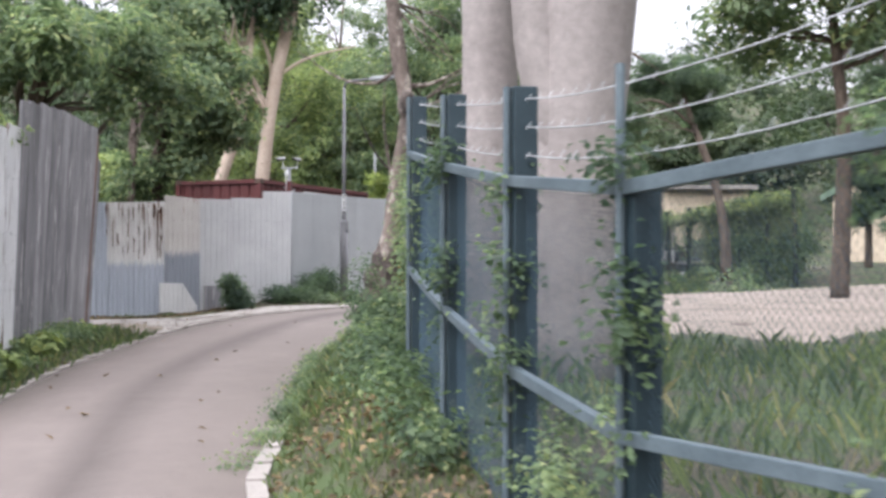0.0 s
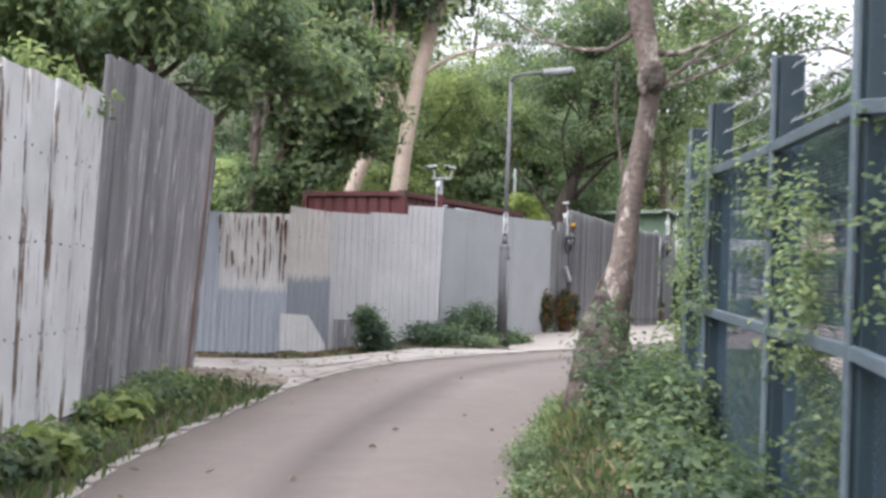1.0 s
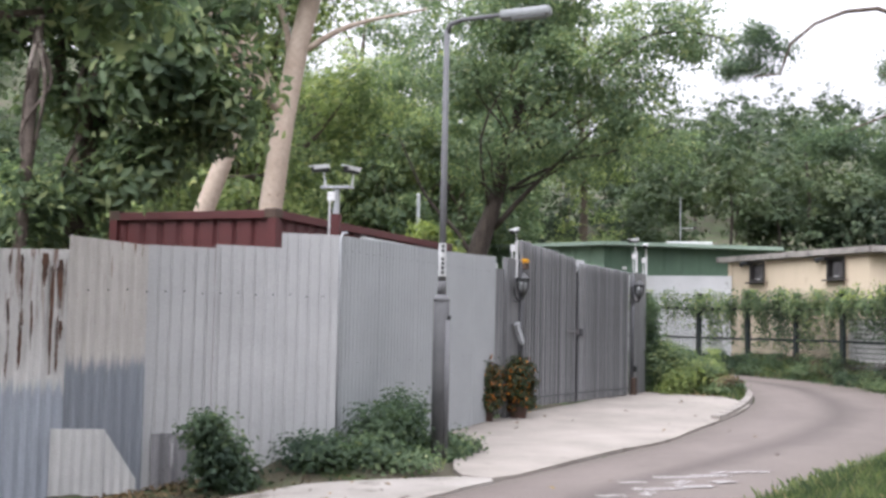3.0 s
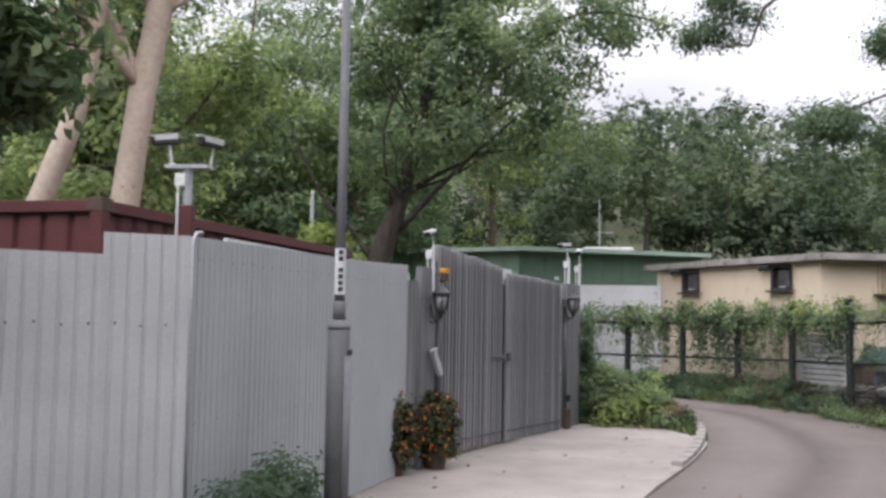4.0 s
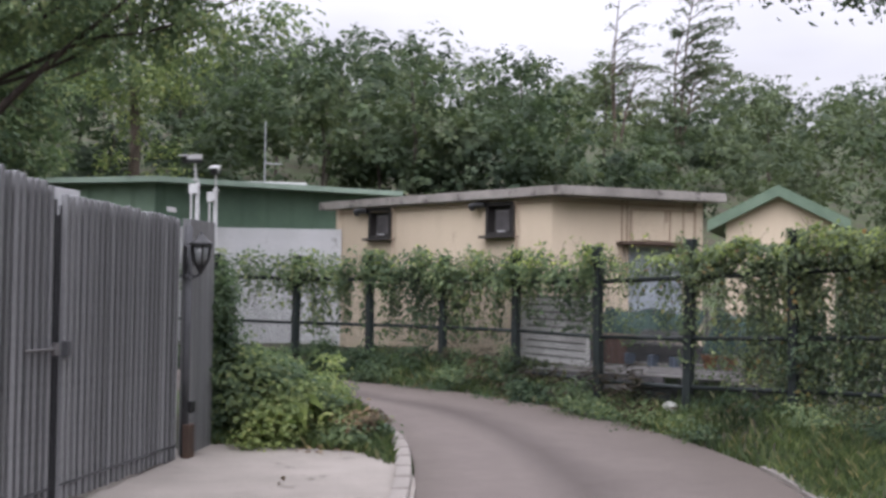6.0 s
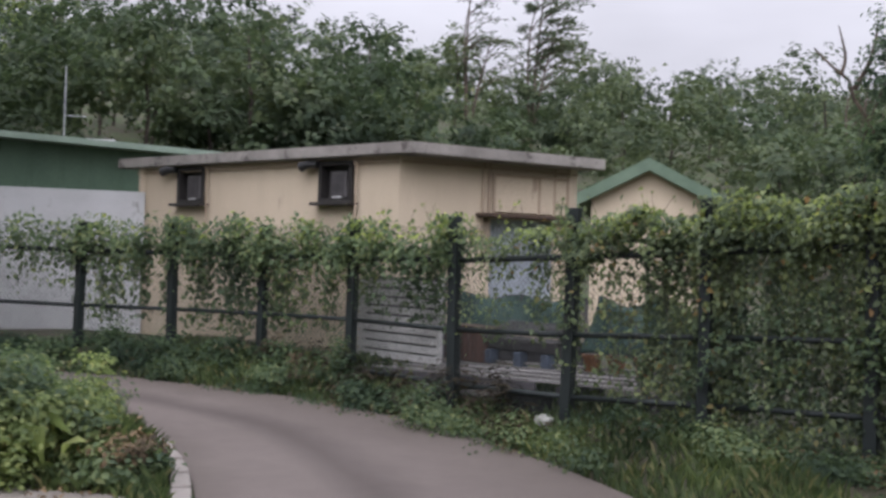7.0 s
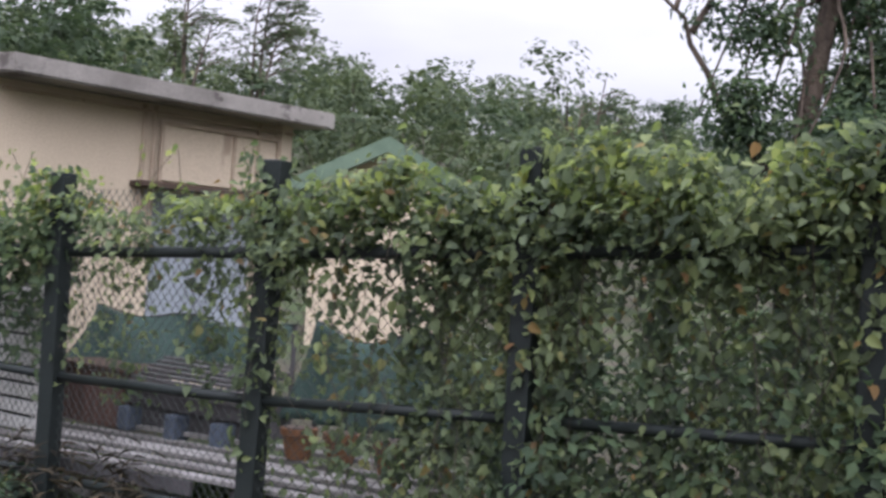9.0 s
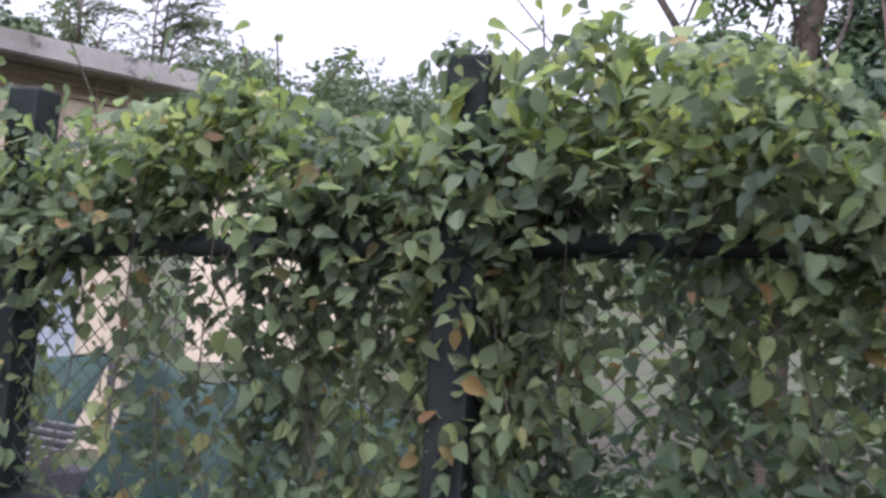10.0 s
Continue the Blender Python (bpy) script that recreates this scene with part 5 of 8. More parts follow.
for k, (p, q) in enumerate(zip(VP, VP[1:])):
    nc, nb, ch, reach = BAYS[k]
    L = math.hypot(q[0] - p[0], q[1] - p[1])
    nx, ny = -(q[1] - p[1]) / L, (q[0] - p[0]) / L
    nrm = np.array([-(abs(nx)), -abs(ny), 0.0])
    kk = 4.2 if k >= 7 else 3.4
    nc, nb = int(nc * kk * (1.35 if k < 7 else 1.0)), int(nb * kk * (0.8 if k < 7 else 1.0))
    u = np.concatenate([rng.uniform(0, 1, nc), rng.uniform(0, 1, nb)])
    if k < 7:
        heart = np.concatenate([rng.uniform(0, 1, 4), [0.02, 0.98]])
        gather = rng.uniform(0, 1, nc) < 0.42
        u[:nc][gather] = np.clip(heart[rng.integers(0, 6, gather.sum())] + rng.normal(0, 0.055, gather.sum()), 0, 1)
    # trailing strands: body leaves gather on hanging lines
    strands = rng.uniform(0, 1, 44 if reach > 0.9 else 15)
    u[nc:] = strands[rng.integers(0, len(strands), nb)] + rng.normal(0, 0.026, nb)
    if k == 8:
        # a thin place in the creeper beside the post
        thin = (u[nc:] > 0.2) & (u[nc:] < 0.55) & (rng.uniform(0, 1, nb) < 0.6)
        u[nc:][thin] += 0.38
    rail = RAIL_HI[k] * (1 - u) + RAIL_HI[k + 1] * u
    foot = FOOT[k] * (1 - u) + FOOT[k + 1] * u
    wave = 0.10 * np.sin(u * 9 + k * 2.0) + 0.06 * np.sin(u * 23 + k)
    zc = rail[:nc] + (rng.normal(0.12, 0.18, nc) if k < 7 else rng.normal(0.16 + ch * 0.15, ch * 0.42, nc)) + wave[:nc]
    zc = np.minimum(zc, rail[:nc] + (0.24 if k == 7 else 0.34 if k == 8 else 0.42) + 0.12 * rng.uniform(0, 1, nc) ** 5 + wave[:nc] * 0.6)
    zb = rail[nc:] + 0.15 - (rail[nc:] + 0.1 - foot[nc:]) * reach * rng.beta(1.0, 1.35 if k in (3, 4, 5) else 1.9 if k < 7 else 1.25, nb)
    z = np.concatenate([zc, zb])
    thick = np.concatenate([rng.normal(0, 0.14, nc), rng.normal(-0.07, 0.07, nb)])
    c = np.stack([p[0] + (q[0] - p[0]) * u + nrm[0] * thick, p[1] + (q[1] - p[1]) * u + nrm[1] * thick, z], 1)
    nn = np.tile(nrm * 0.8 + np.array([0, 0, 0.45]), (len(c), 1))
    nn[:nc] += np.array([0, 0, 0.55])
    nn[thick < -0.05] *= np.array([-1, -1, 1])
    size = 0.05 if k < 7 else 0.049
    v, f, fr = creeper(c, nn, size * (1.25 if k < 7 else 1.0))
    if k in (8, 9):
        pickn = [i for i in range(nc) if thick[i] > 0.1][:130]
        near += [(c[i], fr[0][i], fr[1][i], fr[2][i], float(fr[3][i, 0, 0])) for i in pickn]
        keep = np.ones(len(c), bool)
        keep[pickn] = False
        v = v.reshape(-1, 11, 3)[keep].reshape(-1, 3)
        f = ((np.arange(keep.sum()) * 11)[:, None, None] + HF[None]).reshape(-1, 3)
    m11 = v.reshape(-1, 11, 3)
    tops = (rng.uniform(0, 1, len(m11)) < (0.14 if k < 6 else 0.4 if k < 9 else 0.3)) & (m11[:, :, 2].mean(1) > RAIL_HI[k] + 0.2)
    fresh.append(m11[tops])
    v = m11[~tops].reshape(-1, 3)
    f = ((np.arange(len(m11) - tops.sum()) * 11)[:, None, None] + HF[None]).reshape(-1, 3)
    if k < 7:
        far_leaves.append(v.reshape(-1, 11, 3))
    else:
        all_v.append(v)
        all_f.append(f + base)
        base += len(v)
    for s in strands[::3 if reach > 0.9 else 2]:
        x, y = p[0] + (q[0] - p[0]) * s, p[1] + (q[1] - p[1]) * s
        zt = RAIL_HI[k] + srnd.uniform(0.1, 0.4)
        zz = zt - (zt - FOOT[k]) * srnd.uniform(0.35, 1.0) * reach
        pts = [(x + nrm[0] * 0.04 + srnd.uniform(-0.09, 0.09), y + nrm[1] * 0.04 + srnd.uniform(-0.09, 0.09), zt + (zz - zt) * j / 6) for j in range(7)]
        tube(stem, pts, srnd.uniform(0.0012, 0.003), 4, cap=False)
# a few thin shoots standing above the crest
for k in range(6, 12):
    p, q = VP[k], VP[k + 1]
    for j in range(5):
        t = srnd.random()
        x, y = p[0] + (q[0] - p[0]) * t, p[1] + (q[1] - p[1]) * t
        z = RAIL_HI[k] + 0.3
        lean = srnd.uniform(-0.15, 0.15)
        pts = [(x + lean * a * a, y - lean * a * a, z + srnd.uniform(0.28, 0.36) * a) for a in (0, 0.5, 1)]
        tube(stem, pts, 0.0025, 4, cap=False)
        c = np.array([[pts[i2][0] + srnd.uniform(-0.02, 0.02), pts[i2][1] + srnd.uniform(-0.02, 0.02), pts[i2][2] + srnd.uniform(-0.05, 0.03)] for i2 in (1, 1, 2, 2)])
        v, f, _ = creeper(c, np.tile((-0.6, -0.4, 0.5), (4, 1)), 0.04)
        fresh.append(v.reshape(-1, 11, 3))
for k in range(2, 13):
    m = 520 if k >= 9 else 260 if k == 8 else 120
    z = RAIL_HI[k] + 0.52 - (RAIL_HI[k] - FOOT[k]) * rng.beta(0.9, 2.2 if k < 8 else 1.4, m)
    a = rng.uniform(0, 2 * math.pi, m)
    rad = rng.uniform(0.07, 0.16, m)
    c = np.stack([VP[k][0] + np.cos(a) * rad, VP[k][1] + np.sin(a) * rad, z], 1)
    v, f, _ = creeper(c, np.stack([np.cos(a), np.sin(a), np.full(m, 0.4)], 1), 0.05)
    all_v.append(v)
    all_f.append(f + base)
    base += len(v)
crest = new("foliage", mesh_np("foliage", np.vstack(all_v), np.vstack(all_f), M["leaf_vine"]))
crest.parent = plant
tagged(crest, kind="stuff")
far_leaves = np.vstack(far_leaves)
shade = new("foliage", mesh_np("foliage", far_leaves.reshape(-1, 3), ((np.arange(len(far_leaves)) * 11)[:, None, None] + HF[None]).reshape(-1, 3), M["leaf_mid"]))
shade.parent = plant
tagged(shade, "darker leaves of the creeper on the far bays", kind="stuff")
fresh = np.vstack(fresh)
tip = new("young_foliage", mesh_np("young_foliage", fresh.reshape(-1, 3), ((np.arange(len(fresh)) * 11)[:, None, None] + HF[None]).reshape(-1, 3), M["leaf_young"]))
tip.parent = plant
tagged(tip, "fresh yellow-green leaves on the crest", kind="stuff")
tagged(part("stem_tangle", stem, M["stem"], plant, "thin woody creeper stems"), kind="stuff")
lm = mesh_np("leaf", HV * np.array([0.95, 1, 1.6]), HF, M["leaf_single"])
bright = mesh_np("leaf", HV * np.array([1.05, 0.95, 0.6]), HF, M["leaf_single"])
for j, (c, b, t, nm, s) in enumerate(near):
    m = Matrix(((b[0] * s, t[0] * s, nm[0] * s, c[0]), (b[1] * s, t[1] * s, nm[1] * s, c[1]), (b[2] * s, t[2] * s, nm[2] * s, c[2]), (0, 0, 0, 1)))
    shared("leaf", bright if j % 2 else lm, plant, m)

# ---- blue-green fence with barbed wire ----
BP = [(12.6, -15.0, 1.20), (11.45, -13.4, 1.22), (10.57, -12.0, 1.15), (9.93, -10.6, 1.28), (9.25, -8.8, 1.51), (8.60, -6.95, 1.77), (8.28, -5.4, 1.80), (7.85, -3.45, 1.86), (7.62, -2.0, 1.88), (7.5, -0.6, 1.9), (7.55, 1.2, 1.95)]
blue_fence = thing("chain_link_fence", pose(0, 0, 0), "blue-green steel fence topped with barbed wire", "fence")
for k, (x, y, z) in enumerate(BP):
    foot = float(ground_z(np.array(x), np.array(y)))
    over = 0.0 if k == 2 else 0.5
    bm = bmesh.new()
    box(bm, 0, 0, min(foot, z - 1.6) - 0.2, 0.12, 0.13, z + over - min(foot, z - 1.6) + 0.2, 0.008)
    ob = part("post", bm, M["fence_blue"], blue_fence)
    ob.location = (x, y, 0)
    a, b = BP[max(k - 1, 0)], BP[min(k + 1, len(BP) - 1)]
    ob.rotation_euler = (0, 0, math.atan2(b[1] - a[1], b[0] - a[0]))
    bm = bmesh.new()
    tube(bm, [(x - 0.085, y - 0.03, z - 2.0), (x - 0.085, y - 0.03, z + 0.5)], 0.02, 8)
    part("stay", bm, M["rail_blue"], blue_fence, "pale steel tube beside the post")
for k, (p, q) in enumerate(zip(BP, BP[1:])):
    for dz in (0.0, -1.0):
        bm = bmesh.new()
        m0, m1 = Vector((p[0], p[1], p[2] + dz)), Vector((q[0], q[1], q[2] + dz))
        d = (m1 - m0)
        bx = box(bm, 0, 0, -0.03, d.length, 0.05, 0.06, 0.006)
        ob = part("rail", bm, M["rail_blue"], blue_fence)
        ob.matrix_world = Matrix.Translation((m0 + m1) / 2 + Vector((-0.07, -0.02, 0))) @ d.to_track_quat('X', 'Z').to_matrix().to_4x4()
    chain_link(blue_fence, p, q, p[2] - 2.0, p[2], M["wire_blue"], 0.042, 0.0021, q[2] - p[2])
    for dz in (0.14, 0.29, 0.44):
        bm = bmesh.new()
        pts = [(p[0] + (q[0] - p[0]) * t, p[1] + (q[1] - p[1]) * t, p[2] + (q[2] - p[2]) * t + dz - 0.02 * math.sin(math.pi * t)) for t in np.linspace(0, 1, 7)]
        tube(bm, pts, 0.004, 5)
        for t in np.linspace(0.06, 0.94, 9):
            c = Vector(p[:3]).lerp(Vector(q[:3]), t) + Vector((0, 0, dz))
            tube(bm, [c - Vector((0.012, 0.012, 0.02)), c + Vector((0.012, 0.012, 0.02))], 0.002, 4)
        part("barbed_wire", bm, M["barb"], blue_fence)

# ---- cream house ----
house = thing("house", pose(0, 0, 0), "low cream-rendered house with a flat concrete roof", "house")
C0, CL, CR = Vector((11.08, 25.84)), Vector((8.05, 30.75)), Vector((13.95, 26.33))
backr = CR + (CL - C0) * 1.0


def wall_between(p, q, z0, z1, thick, holes=()):
    """An upright wall with rectangular openings (u0, u1, v0, v1) through it, in its own frame."""
    L = (Vector(q) - Vector(p)).length
    us = sorted({0, L, *[h[0] for h in holes], *[h[1] for h in holes]})
    zs = sorted({z0, z1, *[h[2] for h in holes], *[h[3] for h in holes]})
    bm = bmesh.new()
    for a, b in zip(us, us[1:]):
        for c, d in zip(zs, zs[1:]):
            mu, mz = (a + b) / 2, (c + d) / 2
            if any(h[0] < mu < h[1] and h[2] < mz < h[3] for h in holes):
                continue
            box(bm, mu, thick / 2, c, b - a, thick, d - c)
    bmesh.ops.remove_doubles(bm, verts=bm.verts, dist=1e-5)
    return bm


H_L = (CL - C0).length
m_left = along(CL, C0)     # its -y side faces the lane
w1, w2_ = H_L - 4.35, H_L - 1.15
holes = [(w1 - 0.33, w1 + 0.33, 2.80, 3.36), (w2_ - 0.33, w2_ + 0.33, 2.78, 3.36)]
wob = part("wall", wall_between(CL, C0, 0.0, 3.42, 0.18, holes), M["cream"], house)
wob.matrix_world = m_left
m_right = along(C0, CR)
wob = part("wall", wall_between(C0, CR, 0.0, 3.42, 0.18, [(1.45, 2.55, 1.2, 2.62)]), M["cream"], house)
wob.matrix_world = m_right
for a, b in ((CR, backr), (backr, CL)):
    part("wall", wall_between(a, b, 0.0, 3.42, 0.18), M["cream"], house).matrix_world = along(a, b)
bm = bmesh.new()
cen = (C0 + CL + CR + backr) / 4
ring = []
for c in (C0, CR, backr, CL):
    d = (c - cen).normalized() * 0.42
    ring.append((c.x + d.x, c.y + d.y))
lo = [bm.verts.new((x, y, 3.40)) for x, y in ring]
hi = [bm.verts.new((x, y, 3.56)) for x, y in ring]
for k in range(4):
    bm.faces.new((lo[k], lo[(k + 1) % 4], hi[(k + 1) % 4], hi[k]))
bm.faces.new(hi)
bm.faces.new(lo[::-1])
bmesh.ops.bevel(bm, geom=list(bm.edges), offset=0.015, segments=2, affect='EDGES')
part("roof", bm, M["slab"], house, "grey stained flat roof slab")
for hl in holes:
    u = (hl[0] + hl[1]) / 2
    win = part("window", wall_between((0, 0), (0.66, 0), 0, 0.58, 0.22, [(0.06, 0.60, 0.06, 0.52)]), M["window"], house, "dark boxed window opening")
    win.matrix_world = m_left @ pose(hl[0], -0.06, hl[2])
    bm = bmesh.new()
    box(bm, 0.33, 0.16, 0.06, 0.54, 0.02, 0.46)
    part("pane", bm, M["window"], win)
    bm = bmesh.new()
    box(bm, 0.34, 0.09, 0.08, 0.30, 0.05, 0.36, 0.012)
    unit = part("unit", bm, M["slat_grey"], win, "grey metal front of a window unit")
    for j in range(7):
        bm = bmesh.new()
        box(bm, 0.34, 0.06, 0.115 + 0.043 * j, 0.25, 0.02, 0.022, 0.004)
        part("louvre", bm, M["slate"], unit)
    bm = bmesh.new()
    box(bm, 0.34, 0.04, 0.065, 0.17, 0.03, 0.022, 0.004)
    part("tray", bm, M["white"], unit, "pale drip tray")
    bm = bmesh.new()
    box(bm, 0.34, -0.02, -0.045, 0.78, 0.20, 0.045, 0.008)
    part("sill", bm, M["window"], win)
    bm = bmesh.new()
    tube(bm, [(-0.26, -0.10, 0.50), (-0.16, -0.08, 0.535), (0.02, -0.04, 0.535)], [0.075, 0.06, 0.05], 10)
    part("vent_hood", bm, M["black"], win, "sooty black vent pipe under the eave")
    bm = bmesh.new()
    tube(bm, [(0.76, -0.02, -1.6), (0.76, -0.02, 0.52), (0.70, -0.02, 0.58)], 0.016, 8)
    part("drain_pipe", bm, M["pipe_tan"], win, "thin stained pipe")
sh = part("shutter", wall_between((0, 0), (1.1, 0), 0, 1.42, 0.05), M["shutter"], house, "blue-grey roller shutter")
sh.matrix_world = m_right @ pose(1.45, 0.08, 1.2)
bm = bmesh.new()
box(bm, 0.6, -0.10, 0, 1.5, 0.25, 0.05, 0.01)
part("awning_edge", bm, M["brown"], house, "brown timber ledge").matrix_world = m_right @ pose(1.36, 0, 2.64)
bm = bmesh.new()
box(bm, 0.6, -0.012, 0, 1.22, 0.03, 0.52, 0.008)
part("panel", bm, M["cream"], house, "cream panel over the shutter").matrix_world = m_right @ pose(1.5, 0, 2.72)
for x in (1.30, 1.40, 2.50):
    bm = bmesh.new()
    tube(bm, [(x, -0.03, 2.05), (x, -0.03, 3.38)], 0.02, 8)
    part("pipe", bm, M["pipe_tan"], house, "rust-stained painted pipe").matrix_world = m_right
for x0, x1, z0, z1 in ((1.46, 2.74, 3.225, 3.255), (1.46, 1.49, 2.70, 3.225), (2.71, 2.74, 2.70, 3.225), (2.22, 2.245, 2.70, 3.225), (0.02, 2.9, 3.31, 3.335)):
    bm = bmesh.new()
    box(bm, (x0 + x1) / 2, -0.04, z0, x1 - x0, 0.03, z1 - z0, 0.004)
    part("trim", bm, M["pipe_tan"], house, "thin stained wall trim").matrix_world = m_right
bm = bmesh.new()
box(bm, H_L / 2, -0.02, 3.30, H_L, 0.03, 0.025, 0.004)
part("trim", bm, M["pipe_tan"], house, "thin stained wall trim").matrix_world = m_left
for k, y in enumerate((0.3, 0.72)):
    bm = bmesh.new()
    box(bm, 0.0, 0, 0, 0.3 + 0.2 * k, 0.22, 0.16, 0.02)
    part("roof_block", bm, M["slab"], house).matrix_world = m_left @ pose(1.2 + 2.1 * k, 1.0 + y, 3.56)

# ---- green shed ----
shed = thing("shed", pose(0, 0, 0), "green sheet-metal building with a shallow roof", "shed")
g0, gl, gr = (4.35, 33.9), (-0.6, 36.6), (9.9, 36.0)
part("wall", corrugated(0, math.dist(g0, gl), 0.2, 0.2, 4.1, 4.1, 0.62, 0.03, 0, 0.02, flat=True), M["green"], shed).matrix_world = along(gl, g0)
part("wall", corrugated(0, math.dist(g0, gr), 0.2, 0.2, 4.1, 4.1, 0.62, 0.03, 0, 0.02, flat=True), M["green_shaded"], shed, "green ribbed wall, its shaded side painted darker").matrix_world = along(g0, gr)
bm = bmesh.new()
pts = [(4.45, 33.45), (10.2, 35.6), (7.0, 42.0), (-1.6, 40.0), (-0.9, 36.3)]
lo = [bm.verts.new((x, y, 4.10 + (0.25 if y > 39 else 0))) for x, y in pts]
hi = [bm.verts.new((x, y, 4.22 + (0.25 if y > 39 else 0))) for x, y in pts]
for k in range(5):
    bm.faces.new((lo[k], lo[(k + 1) % 5], hi[(k + 1) % 5], hi[k]))
bm.faces.new(hi)
bm.faces.new(lo[::-1])
part("roof", bm, M["eave"], shed, "pale green roof edge")
bm = bmesh.new()
box(bm, 7.2, 38.0, 4.25, 1.6, 0.8, 0.28, 0.03)
part("skylight", bm, M["white"], shed, "white box on the roof")
bm = bmesh.new()
tube(bm, [(6.9, 37.6, 4.25), (6.9, 37.6, 6.1)], 0.018, 6)
tube(bm, [(6.9, 37.6, 5.0), (7.35, 37.6, 5.0)], 0.012, 6)
part("aerial", bm, M["galv"], shed, "thin roof aerial")

bm = wall_between((3.9, 31.0), (8.14, 30.52), 0.0, 3.0, 0.2)
ww = part("yard_wall", bm, M["white_wall"], None)
ww.matrix_world = along((3.9, 31.0), (8.14, 30.52))
tagged(ww, "stained whitewashed yard wall behind the fence", "wall")

# ---- gabled house ----
gab = thing("house", pose(19.1, 33.4, 0, 0, 0, -31), "small cream house with a green gabled roof", "house")
zr = 4.28
bm = bmesh.new()
prof = [(-1.25, 0.3), (1.25, 0.3), (1.25, zr - 0.62), (0, zr), (-1.25, zr - 0.62)]
a = [bm.verts.new((x, 0, z)) for x, z in prof]
b = [bm.verts.new((x, 6, z)) for x, z in prof]
for k in range(5):
    bm.faces.new((a[k], a[(k + 1) % 5], b[(k + 1) % 5], b[k]))
bm.faces.new(a[::-1])
bm.faces.new(b)
part("wall", bm, M["cream"], gab)
for s in (-1, 1):
    bm = bmesh.new()
    prof = [(s * 1.66, zr - 0.95), (0, zr - 0.10), (0, zr + 0.17), (s * 1.66, zr - 0.68)]
    a = [bm.verts.new((x, -0.3, z)) for x, z in prof]
    b = [bm.verts.new((x, 6.2, z)) for x, z in prof]
    for k in range(4):
        bm.faces.new((a[k], a[(k + 1) % 4], b[(k + 1) % 4], b[k]))
    bm.faces.new(a[::-1])
    bm.faces.new(b)
    part("roof", bm, M["roof_green"], gab, "green roof slope")


# ---- yard behind the vine fence ----
def yard(x, y):
    return float(ground_z(np.array(x), np.array(y)))


def slat_stack(x, y, turn, w5, rows, z, label, gap=0.115):
    g = thing("slatted_crate", pose(x, y, z, 0, 0, turn), label, "crate")
    for r in range(rows):
        bm = bmesh.new()
        box(bm, 0, 0, 0.04 + r * gap, w5, 0.025, gap * 0.80, 0.004)
        part("slat", bm, M["plank_white"], g)
    # Dark sheet added behind the slats; it paints the shade in their gaps.
    bm = bmesh.new()
    box(bm, 0, 0.10, 0.0, w5 - 0.1, 0.05, 0.06 + rows * gap, 0.004)
    part("shade_backing", bm, M["slate"], g, "dark sheet added to shade the gaps between the slats")
    for s in (-1, 1):
        bm = bmesh.new()
        box(bm, s * (w5 / 2 - 0.06), 0.045, -0.7, 0.06, 0.06, 0.78 + rows * gap, 0.004)
        part("upright", bm, M["plank_white"], g)
    return g


slat_stack(10.92, 25.2, -71, 1.8, 9, 0.68, "stack of worn white timber slats in the yard")
def by_fence(a, o, z):
    """A place in the yard: a metres along the fence bay, o behind it."""
    return pose(11.09 + 0.321 * a + 0.947 * o, 23.46 - 0.947 * a + 0.321 * o, z, 0, 0, -71.3)


plat = thing("plank_platform", by_fence(0.3, 0, 0.42), "low platform of worn white planks behind the fence", "platform")
pr = random.Random(71)
for r in range(6):
    bm = bmesh.new()
    box(bm, pr.uniform(-0.06, 0.06), 0.22 + r * 0.135, 0.27 + 0.022 * r, 4.7, 0.10, 0.028, 0.005)
    ob = part("plank", bm, M["plank_grey"], plat)
    ob.rotation_euler = (radians(pr.uniform(-2, 2)), radians(-1.9), 0)
# Upper front board is dark slate to stand for the shadow under the planks.
for z, mat in ((0.05, "plank_grey"), (0.185, "slate")):
    bm = bmesh.new()
    box(bm, pr.uniform(-0.1, 0.1) - 0.75, 0.15, z, 3.2, 0.025, 0.085, 0.004)
    part("front_board", bm, M[mat], plat).rotation_euler = (0, radians(-1.9), 0)
for a in (-2.5, -1.2, 0, 1.2, 2.5):
    bm = bmesh.new()
    box(bm, a, 0.55, -0.2, 0.08, 0.66, 0.44 + 0.033 * a, 0.006)
    part("bearer", bm, M["slate"], plat)
ken = thing("kennel", by_fence(0.2, 0.85, 0.80), "dark slatted kennel raised on blue plastic tubs", "kennel")
for r in range(8):
    bm = bmesh.new()
    box(bm, 0, 0.06 * r - 0.06, 0.285 + 0.026 * r, 1.30, 0.05, 0.022, 0.004)
    part("roof_slat", bm, M["slat_grey"], ken)
bm = bmesh.new()
box(bm, 0, 0.25, 0.03, 1.16, 0.42, 0.26, 0.01)
part("body", bm, M["slate"], ken)
bm = bmesh.new()
box(bm, 0, 0.0, 0.17, 1.2, 0.03, 0.10, 0.004)
part("front_rail", bm, M["slate"], ken)
for a in (-0.52, 0.0, 0.47):
    bm = bmesh.new()
    box(bm, a, -0.02, -0.02, 0.12, 0.14, 0.17, 0.02)
    part("tub", bm, M["blue_plastic"], ken, "blue plastic tub")
crate = thing("storage_chest", by_fence(-0.87, 1.05, 0.76), "rust-red wooden chest in the yard", "chest")
bm = bmesh.new()
box(bm, 0, 0, 0.0, 0.9, 0.42, 0.40, 0.015)
part("body", bm, M["rust_board"], crate)
bm = bmesh.new()
box(bm, 0, 0, 0.40, 0.94, 0.46, 0.04, 0.012)
part("lid", bm, M["brown"], crate)
